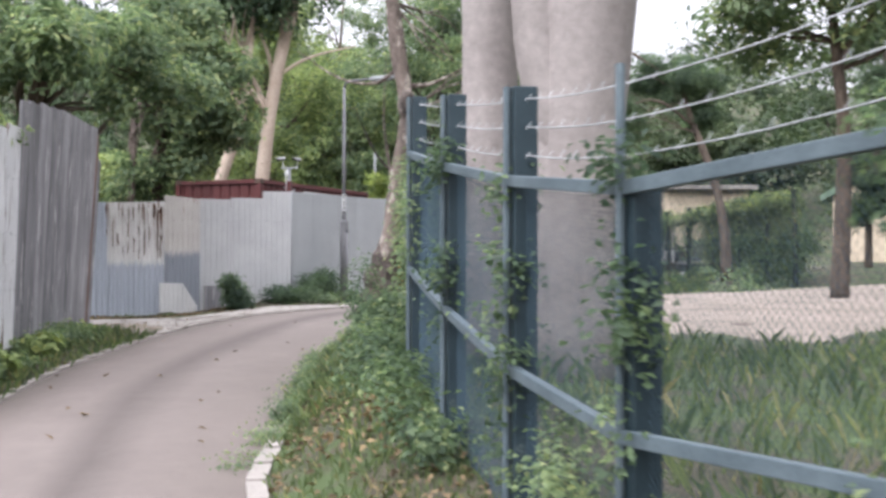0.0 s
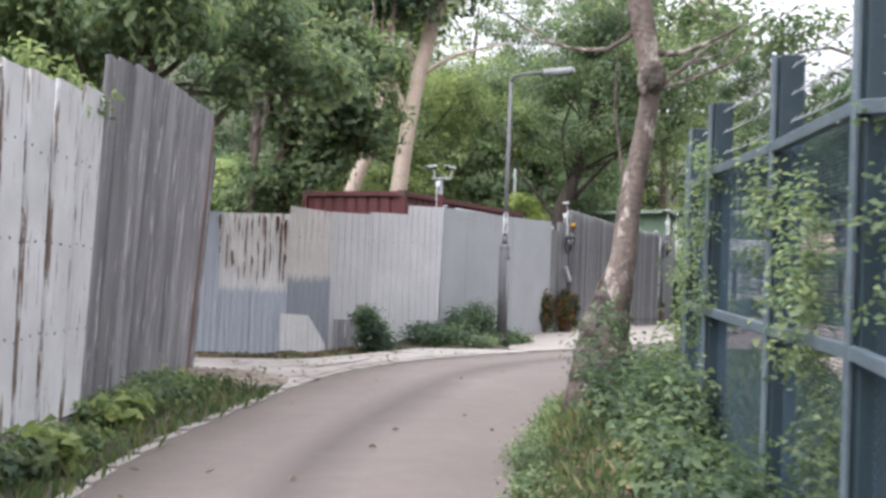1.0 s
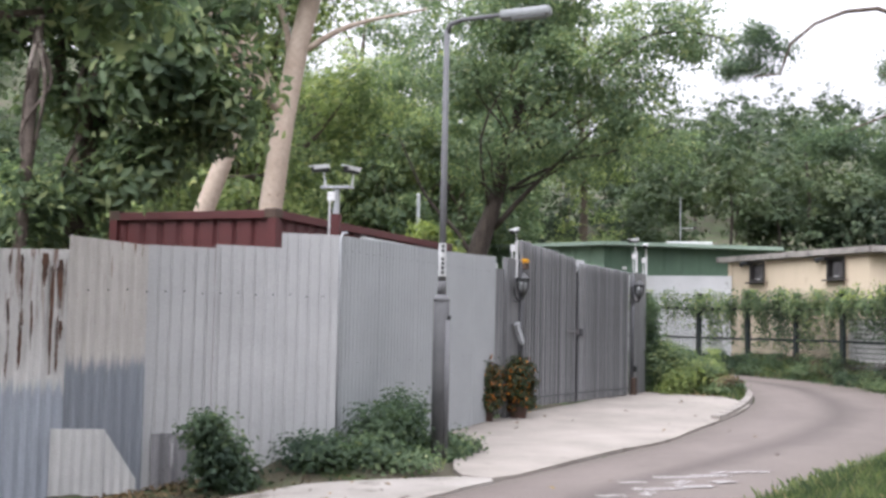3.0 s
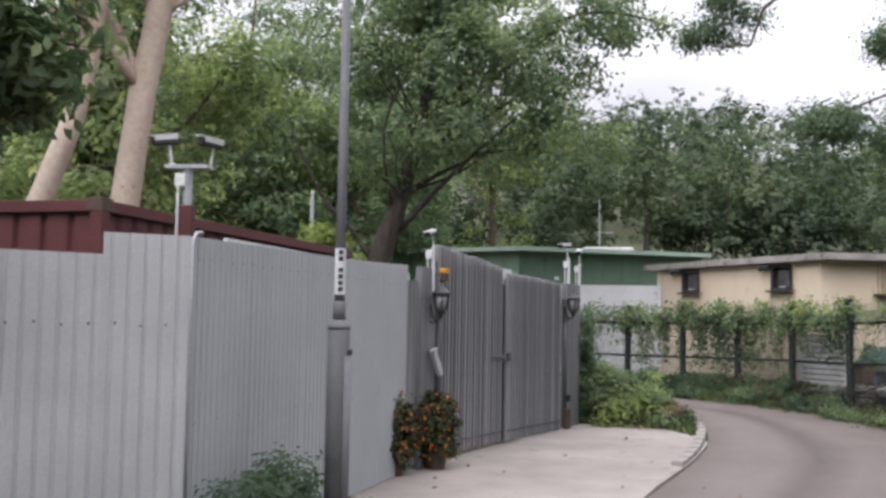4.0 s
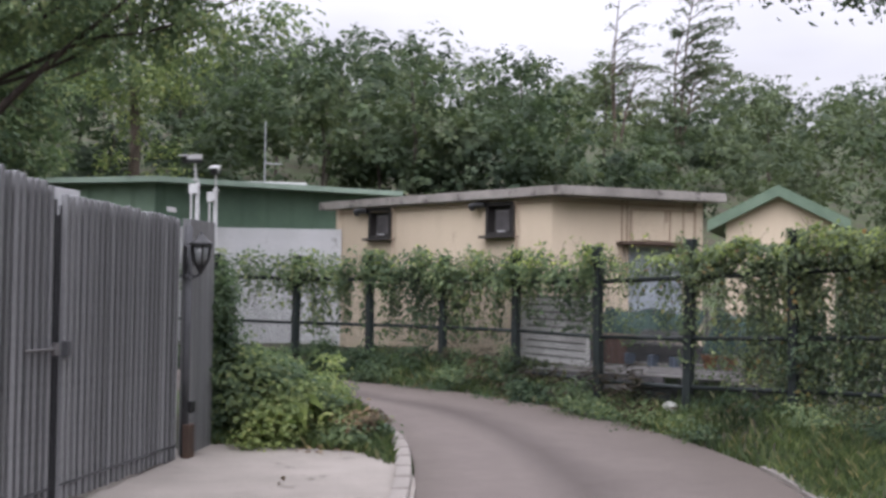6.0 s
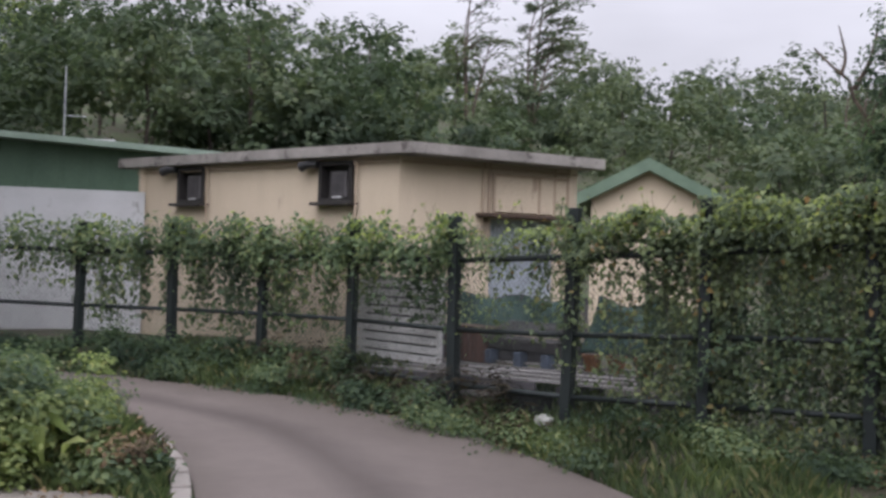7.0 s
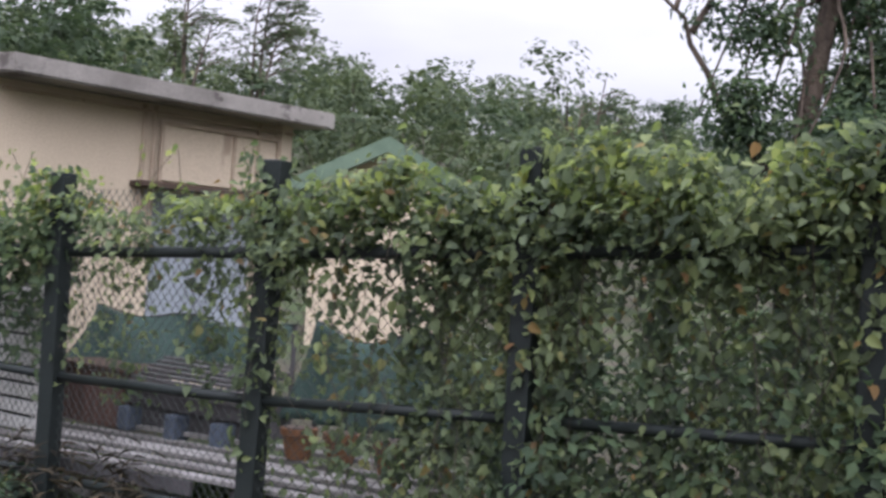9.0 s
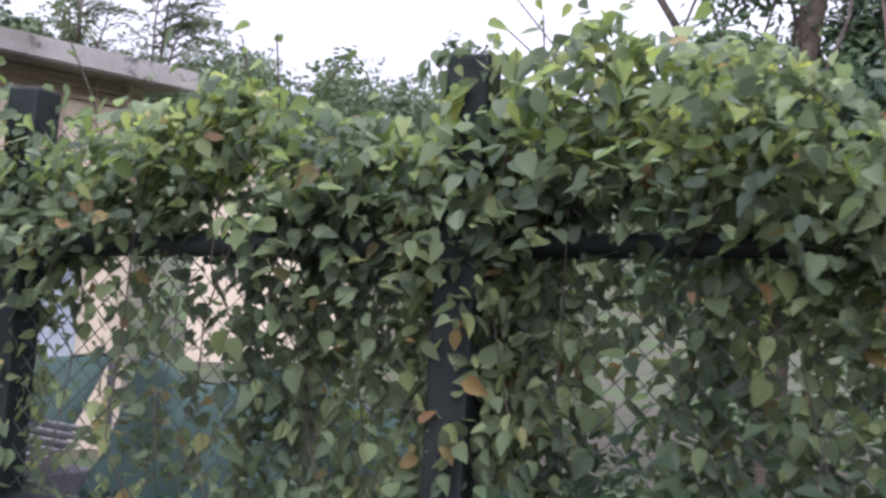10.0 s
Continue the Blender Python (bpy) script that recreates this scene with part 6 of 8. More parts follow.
tarp = thing("tarpaulin", by_fence(-1.62, 0.75, 0.68), "black plastic sheet bundled beside the slats", "tarpaulin")
bm = bmesh.new()
bmesh.ops.create_icosphere(bm, subdivisions=3, radius=0.22)
for q in bm.verts:
    q.co *= 0.8 + 0.6 * abs(noise.noise(q.co * 7)) + 0.25 * noise.noise(q.co * 17)
    q.co.z = q.co.z * 1.7 + 0.28
    q.co.x *= 0.8
part("sheet", bm, M["black"], tarp)
bm = bmesh.new()
tube(bm, [(0.2 * math.cos(a), 0.2 * math.sin(a), 0.3 + 0.02 * math.sin(3 * a)) for a in np.linspace(0, 2 * math.pi, 13)], 0.008, 5)
part("cord", bm, M["brown"], tarp)
for a, o in ((1.42, 0.78), (1.76, 0.8), (2.2, 0.75)):
    g = thing("flower_pot", by_fence(a, o, 0.79 + 0.033 * a), "orange clay pot on the plank platform", "pot", "orange pots")
    bm = bmesh.new()
    tube(bm, [(0, 0, 0), (0, 0, 0.14), (0, 0, 0.145), (0, 0, 0.185)], [0.075, 0.10, 0.115, 0.115], 14)
    part("body", bm, M["terracotta"], g)
    bm = bmesh.new()
    tube(bm, [(0, 0, 0.17), (0, 0, 0.19)], [0.10, 0.098], 14)
    part("soil", bm, M["brown"], g)


def draped_net(name, x, y, turn, w6, top, foot, sag, label):
    """A shade net hung over a line, in folds."""
    nu, nz = 46, 14
    v, f = [], []
    for i2 in range(nu + 1):
        for j in range(nz + 1):
            u, t = i2 / nu, j / nz
            z = top - sag * math.sin(math.pi * u * 2.0) ** 2 * (1 - t) - (top - foot) * t
            dep = 0.06 * math.sin(u * 34 + 2 * t) * (0.3 + t) + 0.25 * t + 0.05 * math.sin(u * 11 - 3 * t)
            v.append(((u - 0.5) * w6, -dep, z))
    for i2 in range(nu):
        for j in range(nz):
            k = i2 * (nz + 1) + j
            f.append((k, k + nz + 1, k + nz + 2, k + 1))
    g = thing(name, pose(x, y, 0, 0, 0, turn), label, "net")
    ob = smooth(part("cloth", (v, f), M["net"], g))
    sol = ob.modifiers.new("thickness", 'SOLIDIFY')
    sol.thickness = 0.006
    gz = yard(x, y)
    bm = bmesh.new()
    tube(bm, [((a - 0.5) * w6 * 1.04, 0.02, top - sag * math.sin(math.pi * a * 2.0) ** 2) for a in np.linspace(0, 1, 15)], 0.006, 5)
    part("rope", bm, M["black"], g)
    for sx in (-0.5, 0.0, 0.5):
        bm = bmesh.new()
        tube(bm, [(sx * w6, 0.04, gz - 0.1), (sx * w6, 0.04, top)], 0.02, 7)
        part("stake", bm, M["slate"], g)
    return g


for a, w6, top, foot, sag in ((-0.6, 2.3, 1.60, 1.12, 0.07), (1.75, 1.9, 1.64, 0.98, 0.12)):
    m = by_fence(a, 1.5, 0)
    draped_net("shade_net", m.translation.x, m.translation.y, -71.3, w6, top, foot, sag, "teal green shade net draped over a line")
bm = bmesh.new()
bmesh.ops.create_icosphere(bm, subdivisions=3, radius=0.092)
for q in bm.verts:
    q.co *= 0.85 + 0.7 * abs(noise.noise(q.co * 14)) + 0.35 * noise.noise(q.co * 30)
    q.co.z *= 0.8
bag = smooth(part("plastic_bag", bm, M["bag"], None))
bag.matrix_world = pose(11.53, 21.9, yard(11.53, 21.9) + 0.09)
tagged(bag, "crumpled white plastic bag at the foot of the fence", "bag")
bm = bmesh.new()
box(bm, 0, 0, 0, 0.75, 0.12, 0.3, 0.02)
tr = part("trough", bm, M["black"], None)
tr.matrix_world = pose(11.56, 22.48, yard(11.56, 22.48) - 0.10, 0, 0, -71)
tagged(tr, "black plastic trough behind the fence", "trough")


# ---- trees and plants ----
def tree(name, base, trunk, radii, blobs, clusters, per, spread, leaf, bark, size, label, limbs=True, seg=10, seed=1, extra=(), limb=0.55, airy=0.78, reach=4.5):
    """A trunk through points (relative to the base), limbs to each part of the crown, and leaves in twig clusters."""
    r = random.Random(seed)
    g = thing(name, pose(*base), label, "tree")
    bm = bmesh.new()
    pts = bent(trunk, 14)
    rad = np.interp(np.linspace(0, 1, 14), np.linspace(0, 1, len(radii)), radii)
    tube(bm, pts, list(rad), seg, rough=0.07, rnd=r)
    smooth(part("trunk", bm, M[bark], g))
    if limbs:
        for (x, y, z, a, b, c) in blobs:
            k = r.randint(7, 12)
            s = Vector(pts[k])
            e = Vector((x, y, z))
            if math.hypot(e.x - s.x, e.y - s.y) > reach:
                continue
            for t in range(3):
                ee = e + Vector((r.uniform(-1, 1) * a, r.uniform(-1, 1) * b, r.uniform(-0.3, 0.8) * c)) * 0.75
                w9 = (ee - s).length * 0.10
                m1 = s.lerp(ee, 0.33) + Vector((r.uniform(-w9, w9), r.uniform(-w9, w9), r.uniform(0.0, w9)))
                m2 = s.lerp(ee, 0.68) + Vector((r.uniform(-w9, w9), r.uniform(-w9, w9), r.uniform(-0.3 * w9, 1.2 * w9)))
                q = bent([tuple(s), tuple(m1), tuple(m2), tuple(ee)], 11)
                lb = bmesh.new()
                tube(lb, q, list(np.linspace(rad[k] * limb, 0.008, 11)), 6, rough=0.08, rnd=r)
                smooth(part("limb", lb, M[bark], g))
        for pp, rr in extra:
            q = bent(pp, 10)
            lb = bmesh.new()
            tube(lb, q, list(np.linspace(rr, rr * 0.25, 10)), 7, rough=0.08, rnd=r)
            smooth(part("limb", lb, M[bark], g))
    p, n = billow(blobs, int(clusters * airy), per, spread * 0.84)
    v, f = leaves(p, n, size * 1.12, size * 0.52, 0.2, 0.3)
    crown = new("crown", mesh_np("crown", v, f, M[leaf]))
    crown.parent = g
    return g


# knobbly roadside tree
tree("roadside_tree", (6.41, -0.15, -0.25), [(-0.03, 0, -0.1), (0.08, 0.01, 0.4), (0.22, 0.02, 0.85), (0.34, 0.05, 1.5), (0.40, 0.1, 2.2), (0.48, 0.1, 2.7), (0.57, 0.1, 3.4), (0.44, 0.1, 4.1), (0.25, 0.25, 5.4)],
     [0.22, 0.19, 0.15, 0.12, 0.105, 0.10, 0.135, 0.12, 0.07],
     [(0.2, 0.6, 6.4, 1.5, 1.5, 0.8), (-1.0, 0.9, 6.0, 1.0, 1.0, 0.6), (1.7, 0.6, 6.1, 1.2, 1.2, 0.7), (1.8, 2.1, 4.35, 1.0, 0.9, 0.5), (1.0, 3.4, 4.7, 0.9, 0.9, 0.45), (1.35, 0.5, 4.0, 0.35, 0.35, 0.2)], 330, 24, 0.2, "leaf_mid", "bark_knob", 0.11,
     "knobbly grey-brown roadside tree with a thin crown", seed=4, limb=0.2,
     extra=[([(0.45, 0.1, 4.0), (0.1, 0.12, 3.75), (-0.5, 0.2, 3.85), (-1.2, 0.3, 4.3)], 0.03), ([(0.36, 0.1, 2.1), (0.28, 0.12, 2.6), (0.2, 0.15, 3.2), (0.22, 0.2, 4.2)], 0.022), ([(0.5, 0.1, 3.7), (0.9, 0.3, 3.75), (1.5, 0.6, 4.1)], 0.04), ([(-0.20, 0.30, -0.1), (-0.12, 0.32, 0.45), (-0.02, 0.3, 0.95), (0.2, 0.15, 1.5)], 0.085)])
for (x, y, z, w9, hh) in [(0.19, -0.02, 1.04, 0.145, 0.27), (0.33, 0.03, 1.10, 0.125, 0.25), (0.27, 0.02, 0.90, 0.195, 0.2), (0.12, -0.01, 0.78, 0.185, 0.26), (0.30, 0.02, 0.58, 0.195, 0.3), (-0.06, -0.03, 0.56, 0.075, 0.075), (0.05, 0.0, 0.34, 0.21, 0.36), (0.2, -0.06, 0.3, 0.17, 0.3), (0.57, 0.05, 3.42, 0.145, 0.24)]:
    bm = bmesh.new()
    r0 = bmesh.ops.create_icosphere(bm, subdivisions=3, radius=1.0)
    for q in r0["verts"]:
        d = q.co.copy()
        k = 0.93 + 0.24 * noise.noise(d * 1.6 + Vector((x, y, z)) * 7) + 0.2 * noise.noise(d * 4.5 + Vector((z, x, y)) * 5) + 0.08 * noise.noise(d * 11 + Vector((y, z, x)) * 5)
        q.co = Vector((d.x * w9 * k + x, d.y * w9 * k + y, d.z * hh * k + z))
    smooth(part("burl", bm, M["bark_burl"], bpy.data.objects["roadside_tree"], "swollen burl on the trunk"))

# two massive pale trunks behind the blue fence
tree("pale_tree", (8.98, -5.0, -0.5), [(0, 0, 0), (0.0, 0, 2.0), (-0.05, 0, 4.0), (-0.1, 0.1, 7.5), (0, 0.3, 10)], [0.36, 0.29, 0.27, 0.24, 0.15],
     [(0, 0, 10.5, 2.2, 2.2, 1.6), (1.8, 0.5, 9.6, 1.6, 1.6, 1.1)], 200, 30, 0.35, "leaf_mid", "bark_grey", 0.16, "tall smooth pale-barked tree behind the fence", seed=6, seg=18)
tree("pale_tree", (9.86, -6.1, -0.5), [(0, 0, 0), (0.02, 0, 1.5), (0.1, 0, 3.2), (0.35, 0.1, 6.5), (0.5, 0.3, 10)], [0.44, 0.40, 0.48, 0.50, 0.25],
     [(0.6, 0.2, 10.8, 2.4, 2.4, 1.6), (2.4, -0.4, 10.0, 1.8, 1.8, 1.2)], 220, 30, 0.35, "leaf_mid", "bark_grey", 0.16, "massive smooth pale-barked tree behind the fence", seed=7, seg=20,
     extra=[([(0.05, 0, 1.8), (-0.3, -0.1, 3.6), (-0.5, -0.1, 6.0), (-0.6, 0, 9.0)], 0.30)])

# trees in the compound
tree("garden_shrub", (-0.42, 28.9, 0.3), [(0, 0, 0), (0.05, 0, 1.5), (0.1, 0, 3.2)], [0.07, 0.06, 0.03],
     [(0.1, 0, 3.6, 0.75, 0.6, 0.5), (0.6, -0.1, 3.0, 0.6, 0.5, 0.4), (-0.5, 0, 3.0, 0.5, 0.5, 0.4)], 150, 24, 0.16, "leaf_young", "bark_brown", 0.13, "bright yellow-green shrub beyond the grey fence", seed=33)
mast = thing("garden_pole", pose(-1.4, 31.6, 0.4), "thin pale pole standing among the shrubs", "pole")
bm = bmesh.new()
tube(bm, [(0, 0, -0.2), (0, 0, 5.1)], 0.05, 10)
smooth(part("pole", bm, M["lamp_head"], mast))
bm = bmesh.new()
tube(bm, [(0, 0, 5.1), (0, 0, 5.15)], [0.06, 0.03], 10)
part("cap", bm, M["white"], mast)
tree("garden_shrub", (1.75, -3.6, -0.6), [(0, 0, 0), (0.05, 0, 1.0), (0.1, 0, 2.4)], [0.06, 0.05, 0.02],
     [(0.1, 0, 3.15, 0.6, 0.9, 0.3), (0.0, 0.9, 3.1, 0.4, 0.5, 0.22), (0, -1.2, 2.9, 0.5, 0.8, 0.3)], 110, 22, 0.12, "leaf_light", "bark_brown", 0.09, "yellow-green shrub showing over the board fence", seed=13)
tree("vine_clad_tree", (-1.9, 10.6, 0.0), [(0, 0, 0), (0.05, 0, 1.5), (0.0, 0.1, 3.2), (0.2, 0.1, 5.2), (0.3, 0.2, 7.0)], [0.24, 0.19, 0.16, 0.13, 0.07],
     [(0.3, 0, 3.6, 1.0, 0.9, 1.3), (0.2, 0.1, 5.4, 1.5, 1.4, 1.3), (1.3, -0.2, 5.0, 1.2, 1.2, 0.9), (2.15, 0.1, 4.25, 0.85, 0.85, 0.7), (-0.4, -0.2, 2.6, 0.7, 0.6, 0.9), (0.6, 0.2, 6.6, 1.6, 1.5, 1.1), (1.6, 0, 5.6, 0.9, 1.0, 0.7), (1.0, 0.1, 3.5, 0.7, 0.6, 0.6)],
     980, 24, 0.22, "leaf_mid", "bark_brown", 0.195, "dark tree swathed in climbing leaves", seed=9, airy=0.7)
tree("slim_tree", (-2.15, 9.6, 0.0), [(0, 0, 0), (0.03, 0, 2.0), (0.06, 0.1, 4.2), (0.2, 0.1, 6.5)], [0.10, 0.085, 0.075, 0.04],
     [(0.2, 0.1, 6.0, 1.4, 1.2, 1.0), (-0.9, 0.2, 5.2, 1.0, 0.9, 0.7), (0.05, 0, 2.6, 0.25, 0.25, 0.9)], 210, 36, 0.22, "leaf_mid", "bark_knob", 0.14, "slim grey-stemmed tree behind the iron fence", seed=10)
tree("overhanging_tree", (-1.6, 3.2, -0.2), [(0, 0, 0), (0.05, 0, 2.0), (0.25, 0.2, 3.6), (0.7, 0.4, 4.8), (1.2, 0.7, 5.8)], [0.20, 0.17, 0.15, 0.10, 0.05],
     [(0.6, 0.3, 4.9, 1.5, 1.5, 0.8), (-0.9, -0.5, 4.7, 1.5, 1.5, 0.9), (1.5, -1.8, 4.8, 1.4, 1.6, 0.7), (-0.2, -3.0, 4.4, 1.6, 1.6, 0.8), (1.3, 1.6, 5.4, 1.3, 1.3, 0.7), (-1.4, 1.6, 5.2, 1.4, 1.4, 0.9), (0.2, -5.4, 4.5, 1.7, 1.7, 0.9), (1.5, 1.3, 4.05, 0.6, 0.6, 0.4), (2.2, 2.6, 4.75, 1.2, 1.1, 0.5)],
     1050, 26, 0.24, "leaf_mid", "bark_brown", 0.18, "leafy tree leaning over the board fence", seed=12,
     extra=[([(0.25, 0.2, 3.4), (0.7, 0.9, 3.8), (0.9, 1.6, 4.5)], 0.05), ([(0.2, 0, 3.0), (0.6, -1.4, 3.9), (0.9, -2.8, 4.6)], 0.07), ([(0.1, 0.1, 2.5), (0.8, 0.5, 2.95), (1.3, 0.85, 3.35), (1.6, 1.4, 3.95), (2.1, 2.3, 4.3)], 0.10)])
tree("pale_trunk_tree", (-1.55, 16.9, 0.1), [(0, 0, 0), (0.1, 0, 2.0), (0.28, 0.1, 4.0), (0.62, 0.2, 6.5), (1.3, 0.4, 9.5)], [0.30, 0.24, 0.21, 0.20, 0.12],
     [(1.3, 0.3, 9.6, 2.2, 2.0, 1.2), (-0.8, -0.4, 9.0, 1.8, 1.7, 1.1), (0.4, 0.2, 10.6, 1.6, 1.5, 0.9)], 330, 34, 0.3, "leaf_dark", "bark_pale", 0.2, "tall tree with pale flaking bark", seed=14,
     extra=[([(0.6, 0.2, 6.4), (1.6, 0.4, 7.0), (3.0, 0.8, 7.4)], 0.07)])
tree("pale_trunk_tree", (-3.1, 16.2, 0.1), [(0, 0, 0), (0.25, 0, 1.6), (0.75, 0.1, 3.4), (1.3, 0.2, 5.2), (1.6, 0.4, 8.5)], [0.26, 0.20, 0.17, 0.14, 0.08],
     [(1.4, 0.3, 8.8, 1.8, 1.8, 1.0), (0.2, -0.6, 8.0, 1.5, 1.5, 0.9)], 170, 34, 0.3, "leaf_dark", "bark_pale", 0.2, "leaning tree with pale flaking bark", seed=15)
tree("broad_tree", (0.85, 28.6, 0.2), [(0, 0, 0), (0.0, 0, 1.8), (0.05, 0, 3.2), (0.45, 0.1, 4.4), (0.85, 0.2, 6.0), (1.3, 0.3, 8.0)], [0.38, 0.33, 0.30, 0.23, 0.18, 0.1],
     [(1.2, 0, 8.6, 2.8, 2.2, 1.9), (3.6, -0.4, 8.2, 2.3, 1.9, 1.6), (-1.2, -0.3, 8.0, 2.0, 1.8, 1.5), (2.3, -0.5, 6.3, 1.9, 1.6, 1.1), (4.7, -0.6, 6.2, 1.5, 1.4, 0.9), (0.2, -0.6, 5.9, 1.3, 1.2, 0.9), (5.0, 0, 9.2, 1.6, 1.5, 1.2), (2.0, 0, 10.6, 2.6, 2.2, 1.3), (7.3, 0.2, 9.1, 0.75, 0.6, 0.35), (6.6, 0.0, 9.9, 0.9, 0.8, 0.5)],
     760, 56, 0.32, "leaf_mid", "bark_dark", 0.16, "broad dark tree behind the gate", seed=17, airy=0.6, limb=0.2,
     extra=[([(0.55, 0.1, 4.0), (1.8, -0.2, 5.3), (3.6, -0.5, 6.9)], 0.09), ([(0.0, 0, 3.0), (-0.5, -0.1, 3.9), (-1.4, -0.2, 4.9), (-2.2, -0.3, 6.6)], 0.07), ([(1.0, 0.2, 6.4), (3.0, 0.1, 8.6), (5.4, 0.1, 9.6), (7.5, 0.2, 9.2)], 0.07)])
for k, (x, y, hgt, w7, leaf) in enumerate([(-5.5, 24.0, 6.4, 2.2, "leaf_light"), (-3.6, 34.0, 7.6, 2.4, "leaf_mid"), (-8.0, 33.0, 9.0, 3.0, "leaf_mid"), (-15.5, 31.0, 6.0, 3.0, "leaf_dark"),
                                      (-0.6, 35.6, 8.0, 2.4, "leaf_mid"), (-6.0, 15.5, 3.7, 1.8, "leaf_light"), (-4.5, 39.0, 10.0, 3.0, "leaf_light"), (-8.5, 13.0, 3.9, 2.2, "leaf_light"), (-14.0, 14.0, 8.5, 3.2, "leaf_mid"), (-12.0, 6.0, 7.5, 2.8, "leaf_mid"), (-6.5, 7.0, 5.2, 2.0, "leaf_mid"), (-3.2, 22.5, 10.0, 2.4, "leaf_light"), (0.6, 38.5, 11.0, 3.0, "leaf_mid"), (-1.0, 45.0, 16.5, 3.8, "leaf_mid"), (3.0, 45.5, 15.0, 3.0, "leaf_light"), (-7.0, 46.0, 16.0, 4.0, "leaf_mid"), (-5.0, 34.0, 11.0, 3.0, "leaf_light")]):
    tree("background_tree", (x, y, float(ground_z(np.array(x), np.array(y))) - 0.1), [(0, 0, 0), (0.1, 0, hgt * 0.3), (-0.1, 0.1, hgt * 0.6), (0.1, 0.1, hgt * 0.85)], [0.2, 0.16, 0.12, 0.05],
         [(0, 0, hgt * 0.8, w7, w7, hgt * 0.2), (w7 * 0.6, -0.3, hgt * 0.58, w7 * 0.7, w7 * 0.7, hgt * 0.15), (-w7 * 0.6, -0.2, hgt * 0.55, w7 * 0.7, w7 * 0.7, hgt * 0.15), (0, -w7 * 0.5, hgt * 0.4, w7 * 0.7, w7 * 0.6, hgt * 0.14), (0.2, 0, hgt * 0.22, w7 * 0.7, w7 * 0.6, hgt * 0.12)],
         430, 38, 0.32, leaf, "bark_brown", 0.19, {"leaf_light": "yellow-green garden tree behind the compound", "leaf_mid": "leafy green tree behind the compound", "leaf_dark": "dense dark tree behind the compound"}[leaf], seed=30 + k)

# trees on the other side of the vine fence
tree("dark_tree", (17.6, 23.2, 0.3), [(0, 0, 0), (0, 0, 1.6), (0.1, 0.0, 3.2), (0.35, -0.1, 5.0), (0.5, -0.2, 7.5)], [0.15, 0.12, 0.10, 0.08, 0.04],
     [(0.35, -0.25, 3.3, 1.0, 1.0, 0.9), (0.55, -0.35, 4.6, 1.05, 1.05, 0.9), (-0.35, 0.25, 4.5, 0.55, 0.55, 0.8), (1.7, -1.1, 4.1, 1.4, 1.4, 1.5), (0.7, -0.4, 6.1, 1.5, 1.5, 1.1), (2.5, -1.6, 6.0, 1.8, 1.8, 1.6), (0.2, -0.1, 2.1, 1.2, 1.2, 0.8), (0.5, 0.2, 8.0, 2.0, 2.0, 1.2), (-0.2, -0.9, 2.6, 0.8, 0.8, 0.7), (-0.5, 0.15, 3.3, 0.5, 0.45, 0.5)],
     1900, 44, 0.17, "leaf_dark", "bark_brown", 0.088, "tall dense dark tree beyond the fence", seed=51, limb=0.3, airy=1.0,
     extra=[([(0.05, 0.0, 2.5), (-0.4, 0.25, 3.2), (-0.68, 0.44, 3.6), (-0.73, 0.47, 3.83), (-0.88, 0.57, 4.08), (-0.83, 0.54, 4.2), (-1.0, 0.65, 4.35), (-1.13, 0.73, 4.5), (-1.3, 0.84, 4.72)], 0.05),
            ([(-0.86, 0.56, 4.15), (-0.72, 0.45, 4.5), (-0.62, 0.4, 5.0)], 0.04), ([(-1.0, 0.65, 4.35), (-0.98, 0.6, 4.6), (-1.08, 0.62, 5.0)], 0.03)])
tree("leaning_tree", (12.6, 16.3, 0.25), [(0, 0, 0), (-0.1, 0, 1.6), (-0.4, 0.1, 3.0), (-0.9, 0.2, 4.4), (-1.4, 0.3, 6.0)], [0.17, 0.14, 0.12, 0.09, 0.04],
     [(-2.3, 0.5, 5.9, 0.9, 0.8, 0.5), (-1.6, 0.5, 5.7, 1.4, 1.2, 0.9), (-0.6, 0.4, 5.2, 1.2, 1.1, 0.9), (-4.4, -2.3, 4.0, 0.42, 0.42, 0.26), (-3.7, -2.0, 4.1, 0.6, 0.55, 0.4), (-2.9, -1.7, 4.15, 0.75, 0.65, 0.5), (-3.2, -2.0, 4.8, 0.6, 0.5, 0.4), (-2.6, -0.8, 4.3, 0.55, 0.5, 0.36), (-5.1, 0.7, 6.0, 0.46, 0.42, 0.3), (-5.5, 0.6, 5.8, 0.34, 0.34, 0.24), (-4.75, 0.6, 6.25, 0.46, 0.42, 0.28), (-5.2, 0.6, 6.3, 0.52, 0.44, 0.28)], 1150, 64, 0.15, "leaf_dark", "bark_brown", 0.06,
     "slim tree leaning out over the lane with fine foliage", seed=57, limb=0.13, reach=3.4,
     extra=[([(-1.3, 0.3, 5.6), (-3.0, 0.3, 6.7), (-4.35, 0.3, 6.35), (-4.75, 0.4, 5.55), (-5.15, 0.4, 5.6)], 0.06), ([(-0.9, 0.2, 4.4), (-2.0, -1.1, 5.0), (-3.2, -1.9, 4.55), (-4.2, -2.3, 4.1)], 0.045)])

